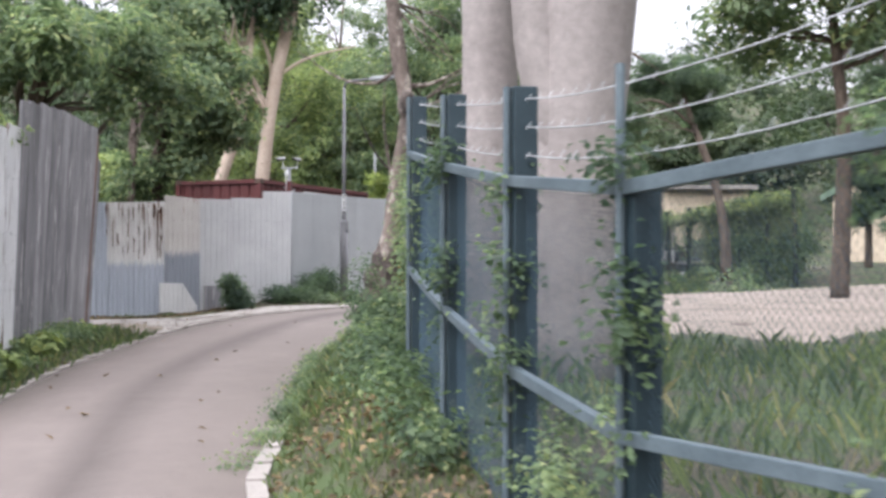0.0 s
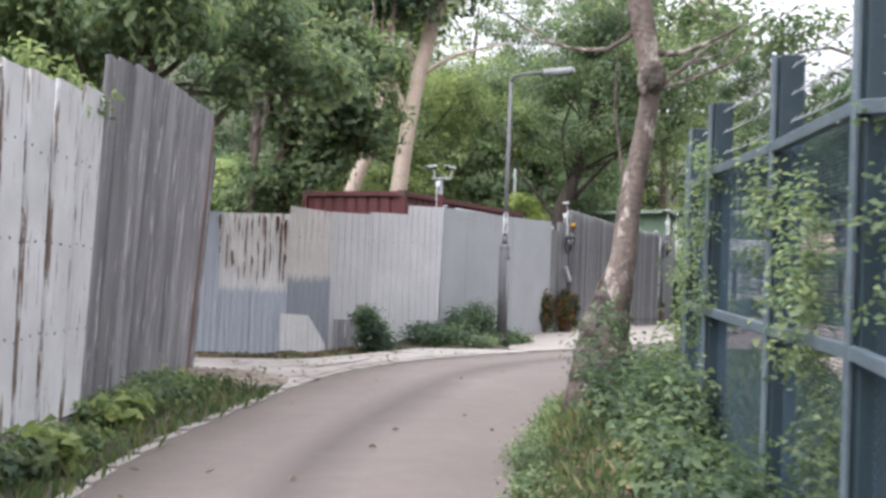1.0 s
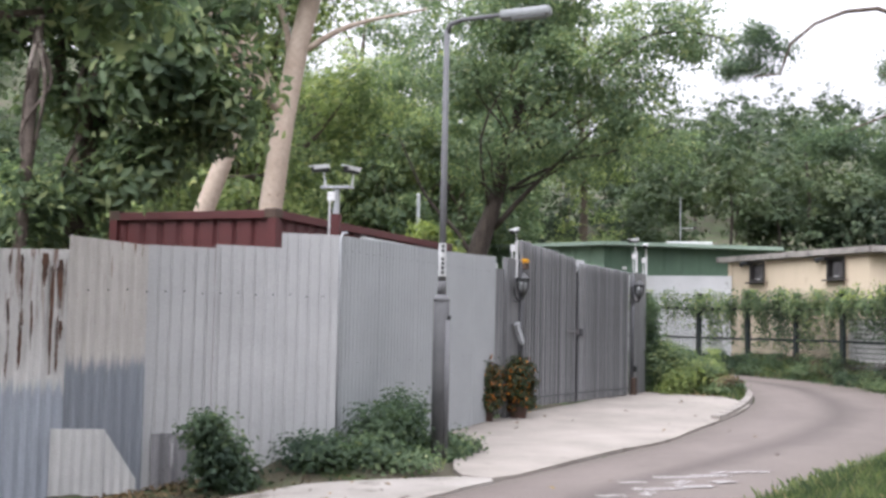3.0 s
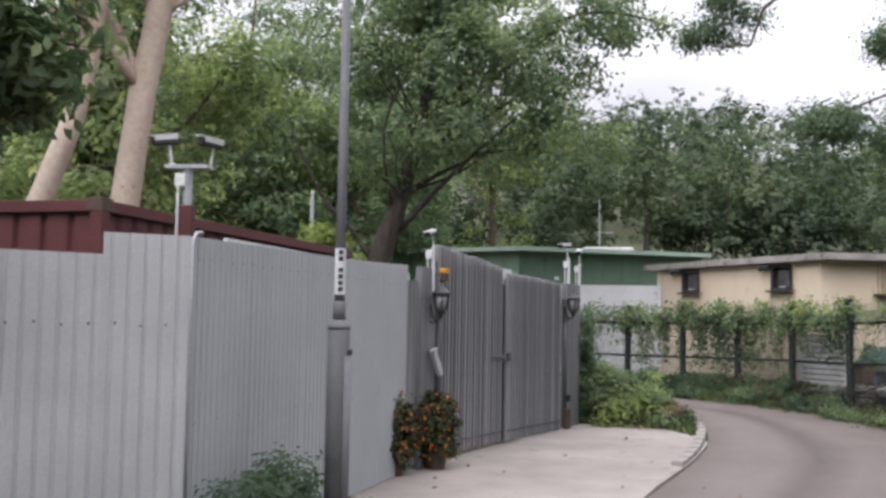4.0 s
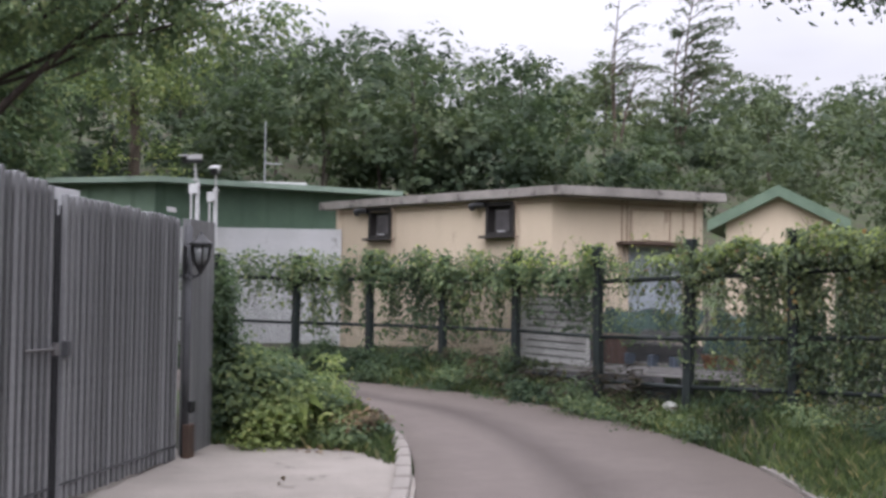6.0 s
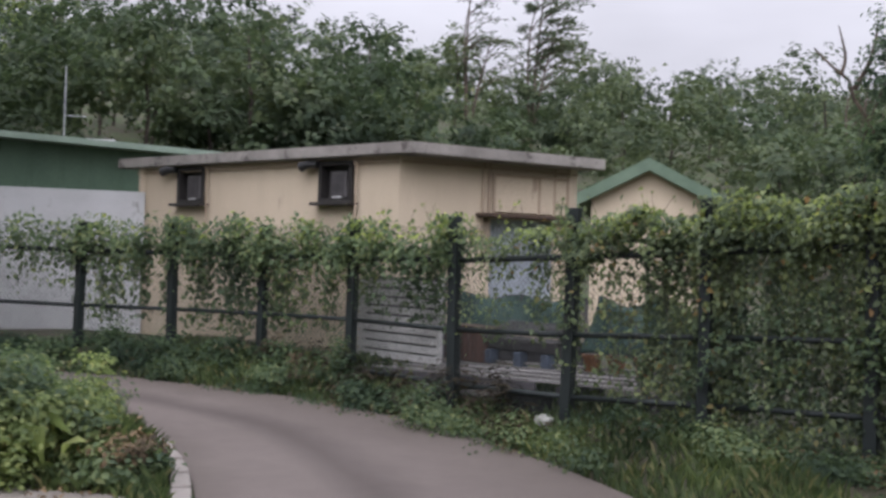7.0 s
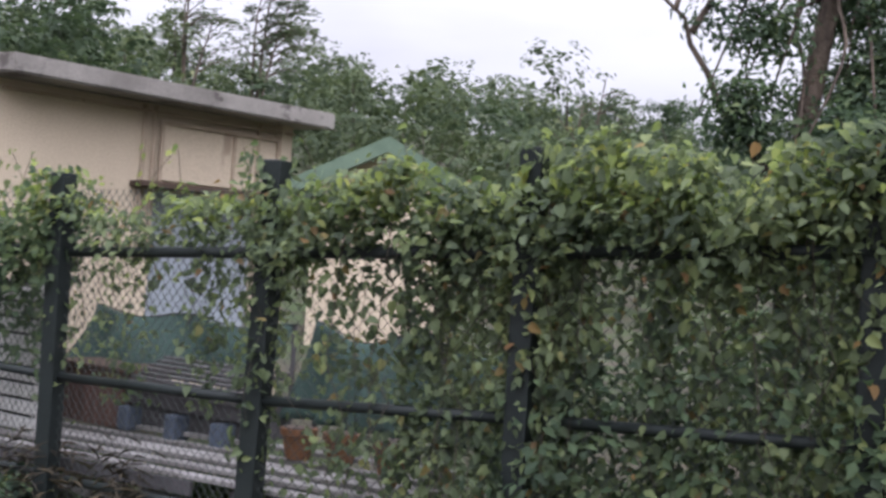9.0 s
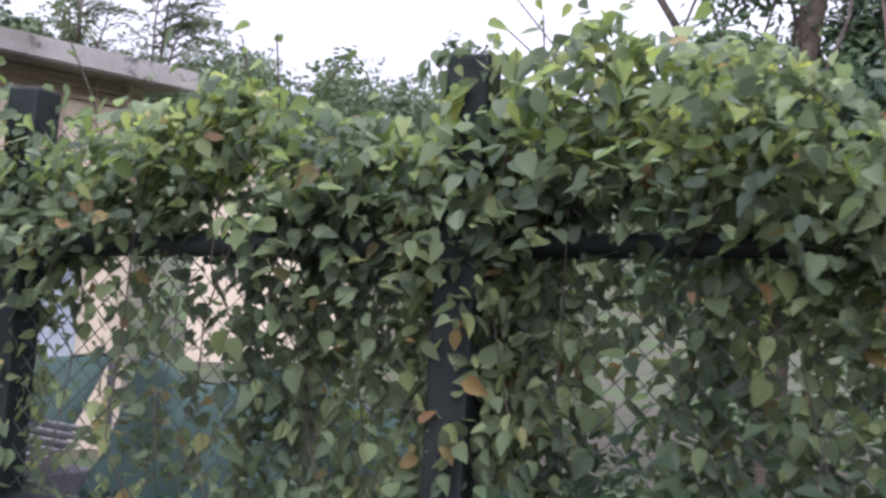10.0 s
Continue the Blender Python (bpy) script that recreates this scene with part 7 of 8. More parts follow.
# dead brown undergrowth along the foot of the chain-link fence
dead = []
dr = random.Random(37)
for k in (5, 6, 7):
    (ax, ay), (bx, by) = VP[k], VP[k + 1]
    L = math.hypot(bx - ax, by - ay)
    ox, oy = -abs(by - ay) / L, -abs(bx - ax) / L
    for t, o, w8 in ((0.2, 0.16, 0.38), (0.5, 0.02, 0.42), (0.78, 0.2, 0.36)):
        x, y = ax + (bx - ax) * t + ox * o, ay + (by - ay) * t + oy * o
        dead.append((x, y, float(ground_z(np.array(x), np.array(y))) + 0.12, w8, w8 * 0.7, 0.22))
for j in range(26):
    t = dr.random() * 2.99
    (ax, ay), (bx, by) = VP[5 + int(t)], VP[6 + int(t)]
    x, y = ax + (bx - ax) * (t % 1) - dr.uniform(0.0, 0.2), ay + (by - ay) * (t % 1) - dr.uniform(0.0, 0.12)
    hh = dr.uniform(0.15, 0.36)
    dead.append((x, y, float(ground_z(np.array(x), np.array(y))) + hh, 0.10, 0.10, hh))
p, n = clumped(dead, 75, 26, 0.10, 0.2)
v, f = leaves(p, n, 0.15, 0.020)
tagged(new("dry_undergrowth", mesh_np("dry_undergrowth", v, f, M["dry_stems"])), "dead brown stems and leaves along the fence foot", "plants", kind="stuff")

# far wooded hillside
hr = np.random.default_rng(12)
trunks = bmesh.new()
woods = {"leaf_far_dark": [], "leaf_far": [], "leaf_far_pale": []}
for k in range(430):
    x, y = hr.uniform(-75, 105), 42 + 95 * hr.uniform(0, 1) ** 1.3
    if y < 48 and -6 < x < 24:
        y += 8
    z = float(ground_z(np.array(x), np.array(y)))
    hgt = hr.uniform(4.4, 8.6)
    # trees lowered along the camera's line of sight, so the skyline pines show
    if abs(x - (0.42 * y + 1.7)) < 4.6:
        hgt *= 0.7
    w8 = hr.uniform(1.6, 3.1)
    # Fewer dark trees on the right: the haze there is put into leaf tone.
    unhazed_share = np.interp(x - 0.2 * y, [-20, 6, 16, 40], [0.5, 0.8, 0.25, 0.4])
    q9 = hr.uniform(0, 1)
    kind9 = "leaf_far_dark" if q9 < unhazed_share else "leaf_far" if q9 < 0.9 else "leaf_far_pale"
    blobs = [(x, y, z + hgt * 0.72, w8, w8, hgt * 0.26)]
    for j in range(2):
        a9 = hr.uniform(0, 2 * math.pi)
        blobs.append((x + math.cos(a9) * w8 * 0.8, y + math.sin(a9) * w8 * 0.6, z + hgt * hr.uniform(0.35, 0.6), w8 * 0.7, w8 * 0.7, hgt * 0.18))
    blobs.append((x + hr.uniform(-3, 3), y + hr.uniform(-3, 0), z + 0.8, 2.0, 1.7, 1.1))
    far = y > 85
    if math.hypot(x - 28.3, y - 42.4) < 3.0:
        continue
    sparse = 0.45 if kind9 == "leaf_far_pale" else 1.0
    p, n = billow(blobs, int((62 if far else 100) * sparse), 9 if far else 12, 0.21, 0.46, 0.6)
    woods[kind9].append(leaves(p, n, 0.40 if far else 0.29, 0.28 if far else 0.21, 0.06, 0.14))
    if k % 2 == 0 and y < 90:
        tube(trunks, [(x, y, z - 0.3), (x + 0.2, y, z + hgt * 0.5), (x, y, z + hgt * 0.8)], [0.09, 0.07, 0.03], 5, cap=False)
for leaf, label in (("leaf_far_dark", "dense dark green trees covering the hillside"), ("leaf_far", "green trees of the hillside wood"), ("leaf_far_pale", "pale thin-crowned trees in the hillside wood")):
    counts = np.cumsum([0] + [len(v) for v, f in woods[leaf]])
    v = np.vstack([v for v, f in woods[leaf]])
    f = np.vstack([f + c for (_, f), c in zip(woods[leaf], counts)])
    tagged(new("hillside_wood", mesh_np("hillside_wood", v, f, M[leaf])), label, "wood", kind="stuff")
ob = part("wood_trunks", trunks, M["bark_dark"], None)
tagged(ob, "dim trunks inside the hillside wood", "wood", kind="stuff")


# wind-bent pines on the skyline
def wispy_tree(x, y, hgt, lean, seed, full):
    r = np.random.default_rng(seed)
    z = float(ground_z(np.array(x), np.array(y)))
    g = thing("wispy_pine", pose(x, y, z, 0, 0, -37), "tall wind-bent wispy pine standing above the wood", "tree", "skyline pines")
    bm = bmesh.new()
    c, ax = [], []
    for st in range(3):
        sx = r.uniform(-0.5, 0.5) + (st - 1) * 0.9
        sh = hgt * (1.0 if st == 1 else r.uniform(0.62, 0.82))
        stem_at = bent([(0, 0, 0), (sx * 0.6 + lean * 0.25, r.uniform(-0.3, 0.3), sh * 0.5), (sx + lean * 0.6, 0.1, sh * 0.8), (sx + lean, 0, sh)], 16)
        tube(bm, stem_at, list(np.linspace(0.15, 0.03, 16)), 6)
        for k in range(int(26 * full)):
            t = r.uniform(0.45, 1.0)
            s = Vector(stem_at[int(t * 15)])
            out = 1 if r.uniform() < 0.8 else -0.55
            L = (1.15 - t) * sh * 0.40 * r.uniform(0.6, 1.25) + 0.6
            dy = r.normal(0, 0.5) * L
            e = s + Vector((out * L, dy, L * r.uniform(0.05, 0.5)))
            mid = s.lerp(e, 0.5) + Vector((0, 0, 0.18 * L))
            q = bent([tuple(s), tuple(mid), tuple(e)], 8)
            tube(bm, q, list(np.linspace(0.045, 0.01, 8)), 4, cap=False)
            for i9 in range(2, 8):
                for _ in range(int(6 * full)):
                    c.append(q[i9] + r.normal(0, 0.12, 3) + np.array([0.1, 0, -0.02]))
                    ax.append((0.9 * out + r.normal(0, 0.35), r.normal(0, 0.35), r.normal(0.15, 0.4)))
    part("trunk", bm, M["bark_brown"], g)
    c, ax = np.array(c), np.array(ax)
    ax /= np.linalg.norm(ax, axis=1, keepdims=True)
    side = np.cross(ax, r.normal(0, 1, ax.shape))
    side /= np.linalg.norm(side, axis=1, keepdims=True)
    L, W = r.uniform(0.28, 0.55, (len(c), 1)), 0.045
    v = np.stack([c - ax * L / 2, c + side * W, c + ax * L / 2, c - side * W], 1).reshape(-1, 3)
    k4 = np.arange(len(c))[:, None] * 4
    f = np.concatenate([k4 + np.array([[0, 1, 2]]), k4 + np.array([[0, 2, 3]])], 0)
    cr = new("crown", mesh_np("crown", v, f, M["leaf_far"]))
    cr.parent = g


wispy_tree(37.4, 82.7, 13.6, 1.4, 61, 1.0)
wispy_tree(33.4, 84.2, 12.2, 0.6, 62, 0.5)
wispy_tree(52.3, 67.9, 8.2, 0.5, 63, 0.4)


# ---- low plants ----
def grass(name, boxes, count, height, label, leaf="grass", width=0.012, cond=None):
    """Blades scattered over stretches (x0, x1, y0, y1) of open ground."""
    xs, ys = [], []
    area = np.array([(b[1] - b[0]) * (b[3] - b[2]) for b in boxes])
    for b, m in zip(boxes, (count * area / area.sum()).astype(int)):
        xs.append(rng.uniform(b[0], b[1], m))
        ys.append(rng.uniform(b[2], b[3], m))
    x, y = np.concatenate(xs), np.concatenate(ys)
    ok = ~(inside(ROAD_POLY, x, y) | inside(PAD, x, y) | inside(APRON, x, y))
    if cond is not None:
        ok &= cond(x, y)
    x, y = x[ok], y[ok]
    z = ground_z(x, y)
    n = len(x)
    hh = height * rng.uniform(0.4, 1.3, n)
    a = rng.uniform(0, 2 * math.pi, n)
    lean = rng.uniform(0.15, 0.9, n) * hh
    b0 = np.stack([x + np.sin(a) * width, y - np.cos(a) * width, z - 0.02], 1)
    b1 = np.stack([x - np.sin(a) * width, y + np.cos(a) * width, z - 0.02], 1)
    m0 = np.stack([x + np.cos(a) * lean * 0.4 + np.sin(a) * width * 0.7, y + np.sin(a) * lean * 0.4 - np.cos(a) * width * 0.7, z + hh * 0.65], 1)
    tp = np.stack([x + np.cos(a) * lean, y + np.sin(a) * lean, z + hh], 1)
    v = np.stack([b0, b1, m0, tp], 1).reshape(-1, 3)
    k = np.arange(n)[:, None] * 4
    f = np.concatenate([k + np.array([[0, 1, 2]]), k + np.array([[1, 3, 2]])], 0)
    ob = new(name, mesh_np(name, v, f, M[leaf]))
    return tagged(ob, label, "grass", kind="stuff")


def weeds(name, blobs, clusters, per, spread, leaf, size, label, width=0.6):
    """Low leafy plants in mounds (x, y, z, rx, ry, rz), z over the ground."""
    bl = [(x, y, float(ground_z(np.array(x), np.array(y))) + z, a, b, c) for x, y, z, a, b, c in blobs]
    p, n = clumped(bl, clusters, per, spread, 0.35)
    gz = ground_z(p[:, 0], p[:, 1])
    p[:, 2] = np.maximum(p[:, 2], gz + 0.02)
    v, f = leaves(p, n, size, size * width)
    ob = new(name, mesh_np(name, v, f, M[leaf]))
    return tagged(ob, label, "plants", kind="stuff")


grass("grass_verge", [(0, 4.5, -8, 0.7)], 8000, 0.14, "short grass and weeds below the board fence", cond=lambda x, y: (distance_to(EDGE_L, x, y) < 1.5))
grass("grass_verge", [(5.8, 12, -14, -7.6)], 16000, 0.075, "short dry grass on the bank of the lane", width=0.007, cond=lambda x, y: (distance_to(EDGE_R, x, y) < 2.0) & (distance_to(EDGE_R, x, y) > 0.14))
grass("grass_verge", [(5.6, 9.5, -7.6, 6), (6, 12, 6, 19)], 60000, 0.115, "rough grass on the bank of the lane", width=0.007, cond=lambda x, y: (distance_to(EDGE_R, x, y) < 2.2))
weeds("edge_weeds", [(7.45, -7.9, 0.03, 0.3, 0.5, 0.07), (7.35, -6.9, 0.03, 0.22, 0.6, 0.08), (7.1, -5.8, 0.04, 0.22, 0.7, 0.1), (6.85, -4.6, 0.04, 0.22, 0.7, 0.1), (6.6, -3.4, 0.04, 0.22, 0.7, 0.1), (6.35, -2.2, 0.04, 0.22, 0.7, 0.1), (6.2, -1.0, 0.04, 0.22, 0.6, 0.1), (6.1, 0.4, 0.04, 0.22, 0.7, 0.09)], 420, 18, 0.07, "leaf_mid", 0.045, "low weeds creeping over the edging")
grass("grass_verge", [(7, 12.6, 17.5, 28)], 42000, 0.13, "grass at the foot of the vine fence", cond=lambda x, y: (distance_to(EDGE_R, x, y) < 1.1))
grass("grass_verge", [(5.4, 8.2, 19.5, 25.5)], 26000, 0.15, "rough grass on the bank past the gate", cond=lambda x, y: (distance_to(EDGE_L, x, y) < 2.4) & (distance_to(EDGE_L, x, y) > 0.22))
grass("grass_field", [(8, 30, -14, 9)], 30000, 0.24, "long grass behind the blue fence", width=0.013, cond=lambda x, y: (distance_to(EDGE_R, x, y) > 2) & ~inside(TRACK, x, y))

weeds("verge_weeds", [(2.72, -4.6, 0.09, 0.36, 1.6, 0.13), (1.98, -1.4, 0.09, 0.36, 1.8, 0.12), (1.65, -0.3, 0.07, 0.3, 0.8, 0.10)], 400, 16, 0.07, "leaf_mid", 0.085, "leafy weeds under the board fence")
weeds("verge_weeds", [(2.35, -2.3, 0.16, 0.28, 0.35, 0.14), (2.9, -4.3, 0.15, 0.3, 0.4, 0.14)], 26, 7, 0.07, "leaf_light", 0.19, "broad pale weed leaves by the kerb")
weeds("wall_shrub", [(1.33, 7.6, 0.40, 0.2, 0.2, 0.32), (1.5, 7.72, 0.2, 0.2, 0.18, 0.22), (1.22, 7.5, 0.62, 0.12, 0.12, 0.2)], 110, 30, 0.09, "leaf_dark", 0.08, "dark round shrub against the iron fence")
weeds("wall_ivy", [(2.1, 8.5, 0.14, 0.45, 0.35, 0.2), (2.6, 9.35, 0.28, 0.35, 0.45, 0.32), (2.75, 10.0, 0.3, 0.3, 0.5, 0.34), (3.1, 10.6, 0.1, 0.5, 0.7, 0.14), (2.5, 8.9, 0.12, 0.55, 0.4, 0.16)], 330, 24, 0.09, "leaf_dark", 0.07, "ivy creeping along the foot of the iron fence")
weeds("wall_weeds", [(3.2, 10.9, 0.06, 0.4, 0.8, 0.08), (2.9, 9.0, 0.06, 0.6, 0.5, 0.08)], 120, 14, 0.08, "leaf_mid", 0.07, "low weeds by the lamp post")
weeds("bank_plants", [(6.3, 21.3, 0.32, 0.5, 0.6, 0.42), (5.95, 21.2, 0.55, 0.35, 0.45, 0.5), (6.8, 21.5, 0.1, 0.5, 0.7, 0.16), (7.2, 20.7, 0.06, 0.4, 0.5, 0.1), (6.2, 22.8, 0.2, 0.7, 0.8, 0.28), (7.0, 23.2, 0.08, 0.45, 0.6, 0.12)], 560, 24, 0.09, "leaf_mid", 0.08, "tangle of weeds on the bank past the gate")
weeds("bank_plants", [(6.4, 21.0, 0.35, 0.45, 0.45, 0.35), (6.8, 21.4, 0.15, 0.45, 0.5, 0.18), (6.0, 21.1, 0.7, 0.3, 0.3, 0.3)], 300, 18, 0.10, "leaf_light", 0.075, "light green shoots among the bank weeds")
shoots = []
bs = random.Random(62)
for j in range(22):
    hh = bs.uniform(0.08, 0.3)
    shoots.append((bs.uniform(5.95, 7.15), bs.uniform(20.5, 22.2), hh, bs.uniform(0.08, 0.2), bs.uniform(0.08, 0.2), hh))
weeds("bank_plants", shoots, 260, 14, 0.08, "leaf_light", 0.07, "upright yellow-green weeds on the bank")
weeds("bank_plants", [(6.9, 20.4, 0.02, 0.45, 0.3, 0.05), (7.3, 20.9, 0.02, 0.3, 0.5, 0.05)], 60, 14, 0.08, "litter", 0.07, "withered leaves at the edge of the bank")
weeds("taro_leaves", [(6.55, 20.65, 0.34, 0.4, 0.15, 0.08)], 6, 1, 0.12, "leaf_light", 0.40, "big drooping taro leaves on the bank", 0.7)
weeds("gate_ivy", [(5.78, 21.15, 1.0, 0.14, 0.3, 1.1)], 150, 22, 0.07, "leaf_dark", 0.07, "dark ivy clinging behind the gate post")
weeds("fence_weeds", [(11.45, 21.2, 0.08, 0.2, 0.9, 0.12), (10.85, 23.3, 0.1, 0.2, 0.8, 0.14), (10.3, 24.7, 0.14, 0.22, 0.35, 0.2), (9.6, 26.0, 0.1, 0.4, 0.4, 0.15), (8.4, 27.0, 0.1, 0.5, 0.3, 0.14), (12.2, 19.8, 0.1, 0.2, 0.8, 0.15), (11.0, 22.7, 0.12, 0.2, 0.3, 0.18), (10.15, 25.15, 0.42, 0.12, 0.14, 0.42)], 300, 16, 0.08, "leaf_mid", 0.065, "weeds and saplings along the vine fence")
weeds("fence_weeds", [(10.6, 23.1, 0.25, 0.3, 0.4, 0.3), (11.2, 21.9, 0.15, 0.25, 0.4, 0.2)], 90, 14, 0.1, "leaf_mid", 0.05, "green shoots along the vine fence")
tall = []
tr9 = random.Random(91)
for p, q in zip(VP[1:7], VP[2:8]):
    L = math.dist(p, q)
    for j in range(6):
        t, o = tr9.random(), tr9.uniform(0.05, 0.38)
        hh = tr9.uniform(0.08, 0.24)
        tall.append((p[0] + (q[0] - p[0]) * t - abs(q[1] - p[1]) / L * o, p[1] + (q[1] - p[1]) * t - abs(q[0] - p[0]) / L * o, hh * 0.7, tr9.uniform(0.12, 0.26), tr9.uniform(0.12, 0.26), hh))
weeds("fence_weeds", tall, 460, 18, 0.08, "leaf_dark", 0.075, "lush dark weeds against the vine fence")
inner = []
for a, o, z, r in ((3.6, 0.7, 0.7, 0.6), (4.3, 0.9, 0.9, 0.75), (5.2, 0.8, 0.8, 0.7), (6.1, 0.8, 1.0, 0.75), (7.0, 0.9, 0.8, 0.7), (7.9, 0.9, 0.9, 0.8), (4.8, 1.6, 1.3, 0.7), (6.5, 1.7, 1.3, 0.8)):
    m = by_fence(a, o, 0)
    inner.append((m.translation.x, m.translation.y, z, r * 0.9, r * 0.9, r))
weeds("yard_shrubs", inner, 620, 24, 0.13, "leaf_dark", 0.075, "dark shrubs growing behind the vine fence")
foot_blobs = []
br = random.Random(44)
for p, q in zip(VP[2:], VP[3:]):
    L = math.dist(p, q)
    nx, ny = -abs(q[1] - p[1]) / L, -abs(q[0] - p[0]) / L
    for j in range(7):
        t, o = br.random(), br.uniform(-0.1, 0.75)
        foot_blobs.append((p[0] + (q[0] - p[0]) * t + nx * o, p[1] + (q[1] - p[1]) * t + ny * o, 0.06, br.uniform(0.15, 0.4), br.uniform(0.15, 0.4), br.uniform(0.03, 0.11) * (1.2 - o)))
weeds("foot_weeds", foot_blobs, 900, 20, 0.075, "leaf_dark", 0.05, "low dark weeds and trailing creeper at the fence foot")
weeds("dead_stalks", foot_blobs[::2], 160, 12, 0.09, "litter", 0.07, "withered brown weeds at the fence foot", 0.25)
bank = []
bk = random.Random(23)
for j in range(64):
    y = bk.uniform(-9.5, 1.0)
    x = float(np.interp(y, [-9.5, -7, -5.4, -3.4, -2, 1], [9.3, 8.45, 8.1, 7.7, 7.45, 7.35])) - abs(bk.gauss(0.1, 0.28))
    hh = bk.uniform(0.06, 0.26) * (1.5 if j % 7 == 0 else 1.0) * float(np.interp(y, [-6, -2], [1.0, 1.7]))
    bank.append((x, y, hh * 0.8, bk.uniform(0.1, 0.28), bk.uniform(0.12, 0.4), hh))
weeds("bank_weeds", bank[:44], 620, 18, 0.09, "leaf_dark", 0.06, "uneven dark weeds under the blue fence")
weeds("bank_weeds", bank[40:], 240, 12, 0.1, "leaf_mid", 0.085, "pale broad-leaved weeds under the blue fence")
weeds("fence_creeper", [(11.35, -13.3, 0.75, 0.14, 0.14, 0.9), (10.47, -11.9, 0.6, 0.12, 0.14, 0.6), (9.83, -10.5, 0.9, 0.12, 0.14, 0.9), (11.2, -13.0, 0.2, 0.2, 0.5, 0.5), (10.2, -11.3, 0.35, 0.2, 0.5, 0.5), (8.35, -6.2, 1.3, 0.1, 0.4, 0.7), (7.75, -3.3, 1.2, 0.1, 0.5, 0.8), (7.55, -1.6, 1.3, 0.12, 0.8, 0.8), (8.62, -7.1, 1.6, 0.09, 0.12, 0.6), (8.2, -5.2, 1.7, 0.12, 0.5, 0.35), (7.8, -3.3, 2.0, 0.12, 0.6, 0.3), (7.6, -1.2, 1.9, 0.14, 0.9, 0.4), (8.45, -6.5, 0.6, 0.12, 0.4, 0.3)], 330, 26, 0.07, "leaf_mid", 0.05, "creeper climbing the blue fence")
post_creeper = []
pc = random.Random(58)
for (x, y, z), lo, hi in ((BP[1], -0.9, 0.2), (BP[2], -1.1, 0.25), (BP[3], -1.2, 0.35), (BP[4], -1.3, 0.45)):
    g0 = float(ground_z(np.array(x), np.array(y)))
    for j in range(9):
        zz = z + pc.uniform(lo, hi)
        post_creeper.append((x - 0.07 + pc.uniform(-0.06, 0.06), y - 0.06 + pc.uniform(-0.12, 0.12), zz - g0, 0.07, 0.09, pc.uniform(0.08, 0.2)))
    post_creeper.append((x - 0.1, y + 0.3, z - g0, 0.08, 0.35, 0.07))
weeds("fence_creeper", post_creeper, 170, 14, 0.07, "leaf_dark", 0.055, "thin creeper wound round the blue posts")
weeds("field_shrubs", [(15.5, -6, 0.4, 1.0, 2.0, 0.5), (19.5, -1, 0.6, 1.6, 2.0, 0.7), (18, -5, 0.7, 2, 2.5, 0.9), (24.5, 9, 0.9, 2.2, 2.0, 1.1), (12.6, 12.0, 0.3, 0.8, 0.8, 0.4), (9.6, -2.5, 0.2, 0.9, 1.6, 0.3)], 520, 20, 0.2, "leaf_mid", 0.13, "shrubs in the field behind the blue fence")
for k, (x, y, hgt) in enumerate([(15.5, -2.5, 7.5), (18.5, 5.0, 8.5), (21.5, -6.0, 9.0), (22.0, 17.0, 9.0), (19.0, 15.5, 7.5), (25.0, 5.0, 9.5), (14.2, 7.0, 8.5)]):
    tree("field_tree", (x, y, float(ground_z(np.array(x), np.array(y))) - 0.1), [(0, 0, 0), (0.1, 0, hgt * 0.4), (-0.1, 0.1, hgt * 0.7), (0.1, 0.1, hgt * 0.9)], [0.2, 0.15, 0.11, 0.05],
         [(0, 0, hgt * 0.85, 2.4, 2.4, 1.3), (1.3, -0.3, hgt * 0.68, 1.6, 1.6, 0.9), (-1.4, 0.2, hgt * 0.65, 1.6, 1.6, 0.9)], 260, 30, 0.33, "leaf_mid", "bark_brown", 0.22, "open-crowned tree in the field", seed=80 + k)

# potted shrubs by the gate
for k, (x, y, label) in enumerate([(3.13, 14.5, "square dark pot with an orange-leaved shrub"), (3.60, 15.15, "square dark pot with a dark shrub dotted with orange fruit")]):
    z = float(profile(y)) + 0.04
    g = thing("potted_shrub", pose(x, y, z, 0, 0, 70), label, "potted plant", "pots by the gate")
    bm = bmesh.new()
    tube(bm, [(0, 0, 0), (0, 0, 0.26), (0, 0, 0.27), (0, 0, 0.31)], [0.13, 0.17, 0.19, 0.19], 16)
    pot = part("pot", bm, M["pot"], g)
    bm = bmesh.new()
    tube(bm, [(0, 0, 0.29), (0, 0, 0.315)], [0.17, 0.165], 16)
    part("soil", bm, M["brown"], pot)
    p, n = clumped([(0, 0, 0.66, 0.26, 0.26, 0.30), (0, 0, 0.36, 0.26, 0.26, 0.24)], 320, 20, 0.05, 0.4)
    v, f = leaves(p, n, 0.075, 0.04)
    fo = new("foliage", mesh_np("foliage", v, f, M["fruit"]))
    fo.parent = g

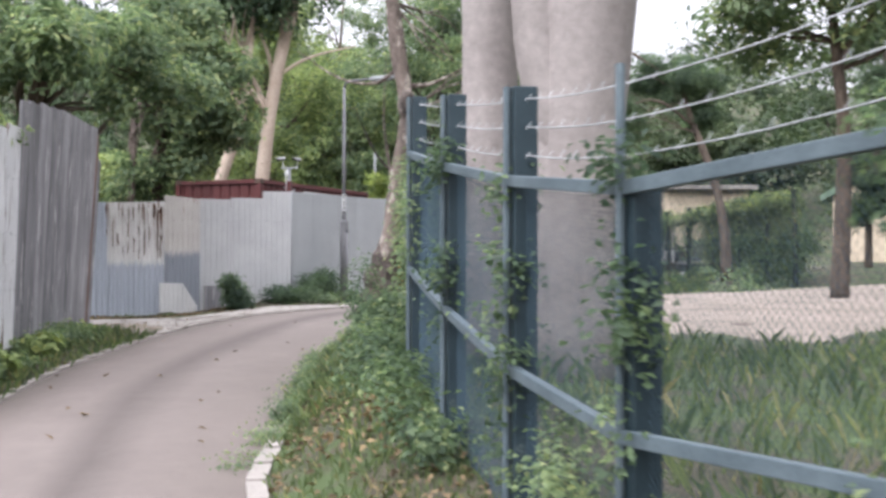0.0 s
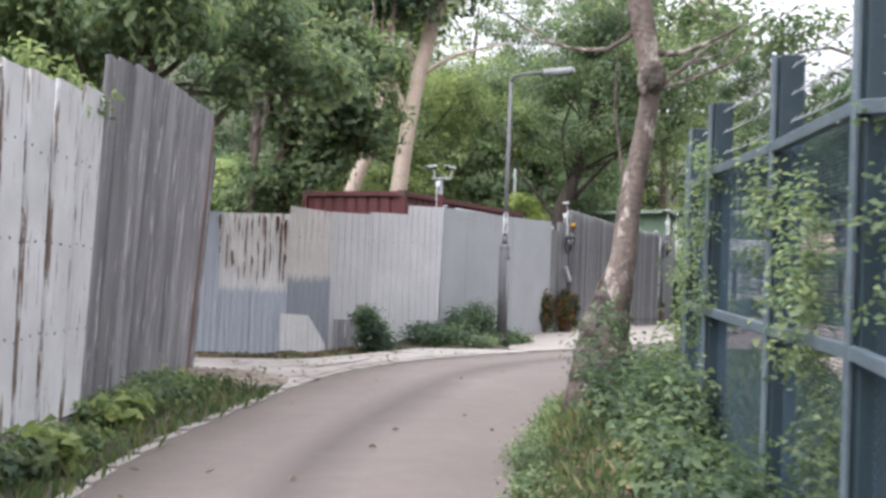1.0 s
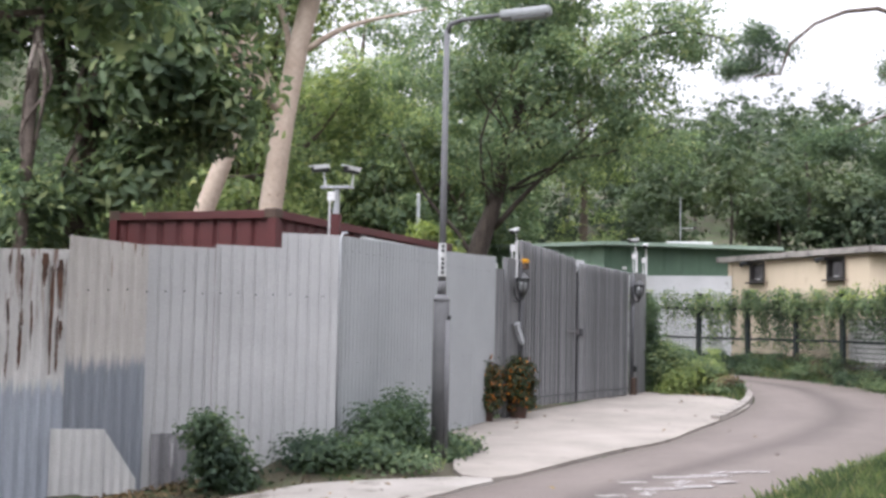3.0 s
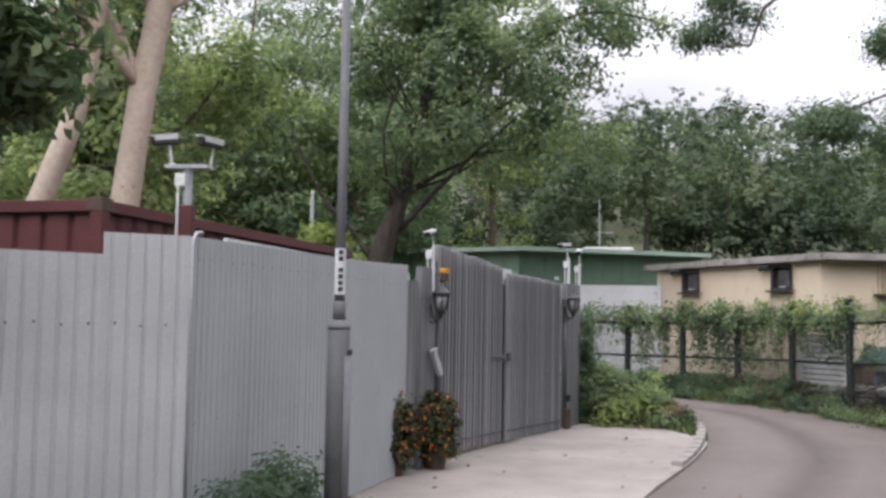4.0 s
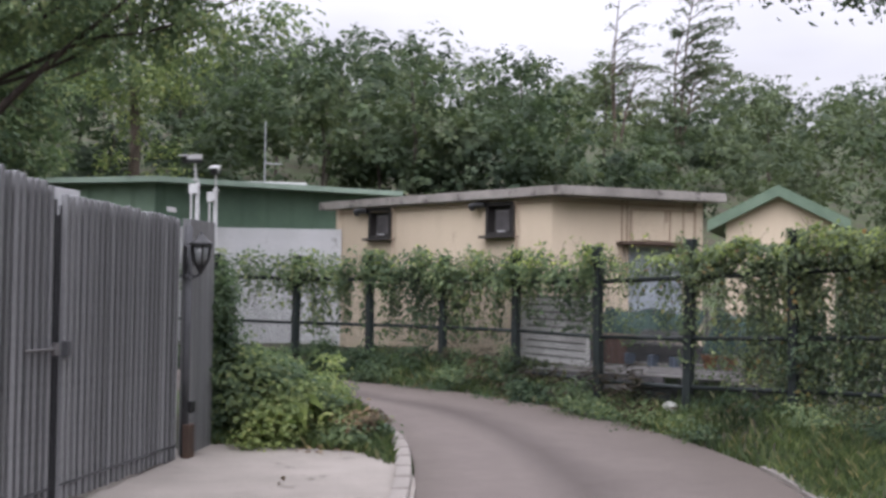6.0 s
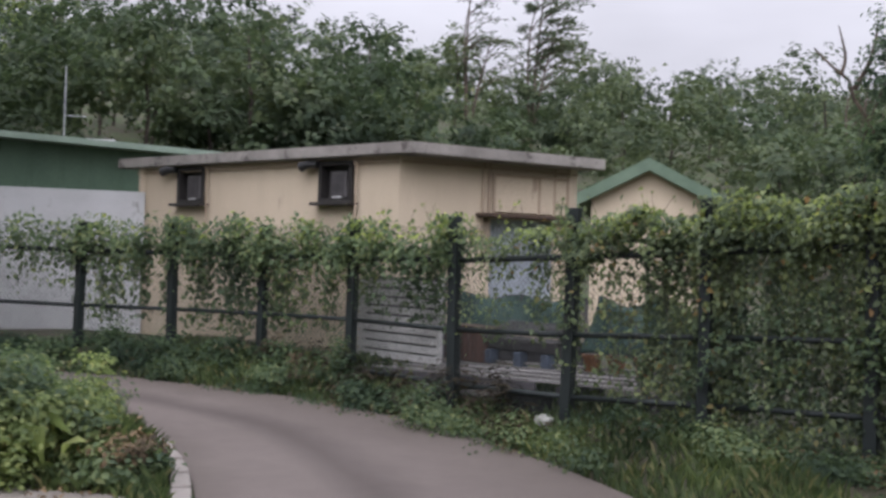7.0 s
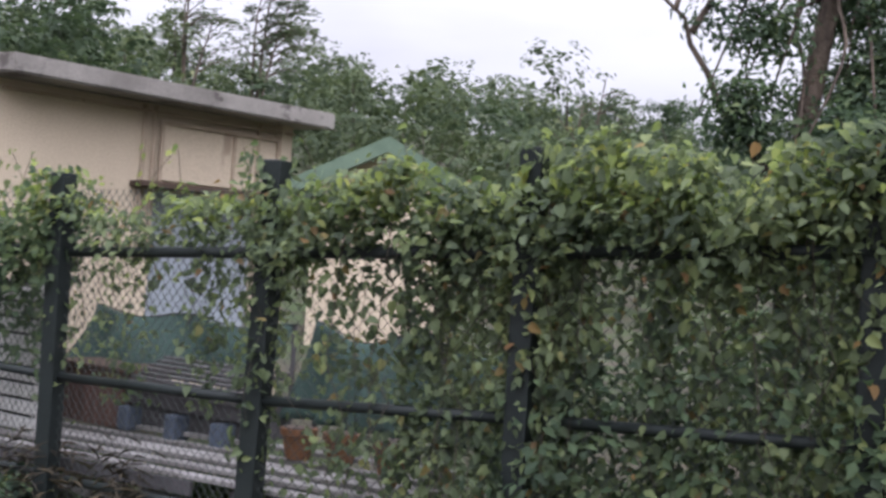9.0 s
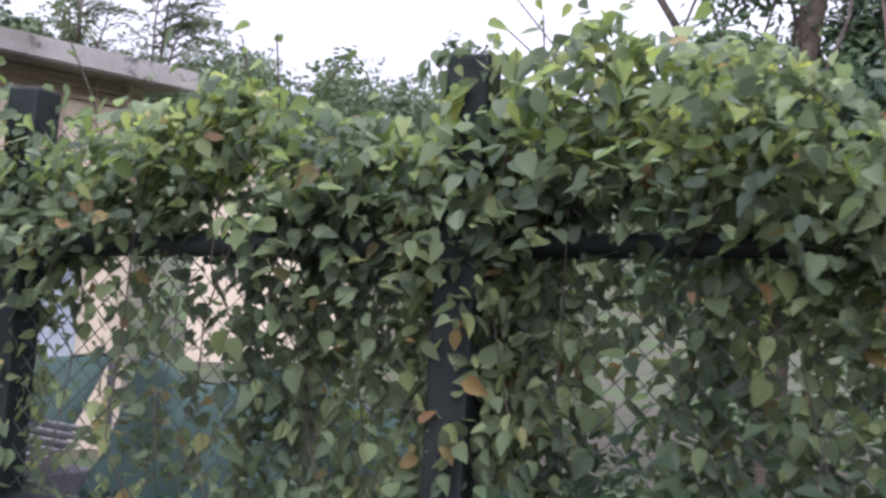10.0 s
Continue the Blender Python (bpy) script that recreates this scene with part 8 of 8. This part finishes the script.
# fallen leaves
uu, oo = rng.uniform(0.2, 4.6, 1100), np.abs(rng.normal(0.1, 0.5, 1100)) + 0.06
x = RF_START[0] + d_rf.x * uu + d_rf.y * oo
y = RF_START[1] + d_rf.y * uu - d_rf.x * oo
z = np.maximum(ground_z(x, y), np.where(inside(APRON, x, y), profile(y) - dip(x, y) + 0.035, -9)) + 0.012 + 0.05 * rng.uniform(0, 1, 1100) * np.exp(-oo * 3)
v, f = leaves(np.stack([x, y, z], 1), np.tile((0, 0, 1.0), (1100, 1)), 0.085, 0.045, jitter=0.4)
tagged(new("leaf_litter", mesh_np("leaf_litter", v, f, M["litter"])), "drift of dry leaves against the iron fence", "leaves", kind="stuff")
x, y = rng.uniform(-1.8, 3.2, 5200), rng.uniform(-4, 8.4, 5200)
ok = ~inside(ROAD_POLY, x, y) & (distance_to(EDGE_L, x, y) < 3.6)
x, y = x[ok], y[ok]
z = np.maximum(ground_z(x, y), np.where(inside(APRON, x, y), profile(y) - dip(x, y) + 0.035, -9)) + 0.012
keep = ~inside(APRON, x, y) | ((rng.uniform(0, 1, len(x)) < 0.06) | (inside(DIRT, x, y) & (rng.uniform(0, 1, len(x)) < 0.45)))
pts = np.stack([x, y, z], 1)[keep]
v, f = leaves(pts, np.tile((0, 0, 1.0), (len(pts), 1)), 0.07, 0.035, jitter=0.2)
tagged(new("fallen_leaves", mesh_np("fallen_leaves", v, f, M["litter"])), "dry brown fallen leaves beside the lane", "leaves", kind="stuff")
x, y = rng.uniform(6.0, 11.5, 9000), rng.uniform(-13.5, 1.0, 9000)
ok = ~inside(ROAD_POLY, x, y) & (distance_to(EDGE_R, x, y) < 1.3) & (distance_to(EDGE_R, x, y) > 0.15)
x, y = x[ok], y[ok]
pts = np.stack([x, y, ground_z(x, y) + 0.03 + 0.03 * rng.uniform(0, 1, len(x))], 1)
v, f = leaves(pts, np.tile((0, 0, 1.0), (len(pts), 1)), 0.085, 0.04, jitter=0.4)
tagged(new("fallen_leaves", mesh_np("fallen_leaves", v, f, M["litter"])), "dry brown leaves in the grass of the bank", "leaves", kind="stuff")
x, y = rng.uniform(2.5, 8.0, 300), rng.uniform(-8, 21, 300)
ok = inside(PAD, x, y) | inside(ROAD_POLY, x, y)
x, y = x[ok][:46], y[ok][:46]
pts = np.stack([x, y, profile(y) + 0.055], 1)
v, f = leaves(pts, np.tile((0, 0, 1.0), (len(pts), 1)), 0.09, 0.045, jitter=0.25)
tagged(new("fallen_leaves", mesh_np("fallen_leaves", v, f, M["litter"])), "few dry leaves scattered on the paving", "leaves", kind="stuff")
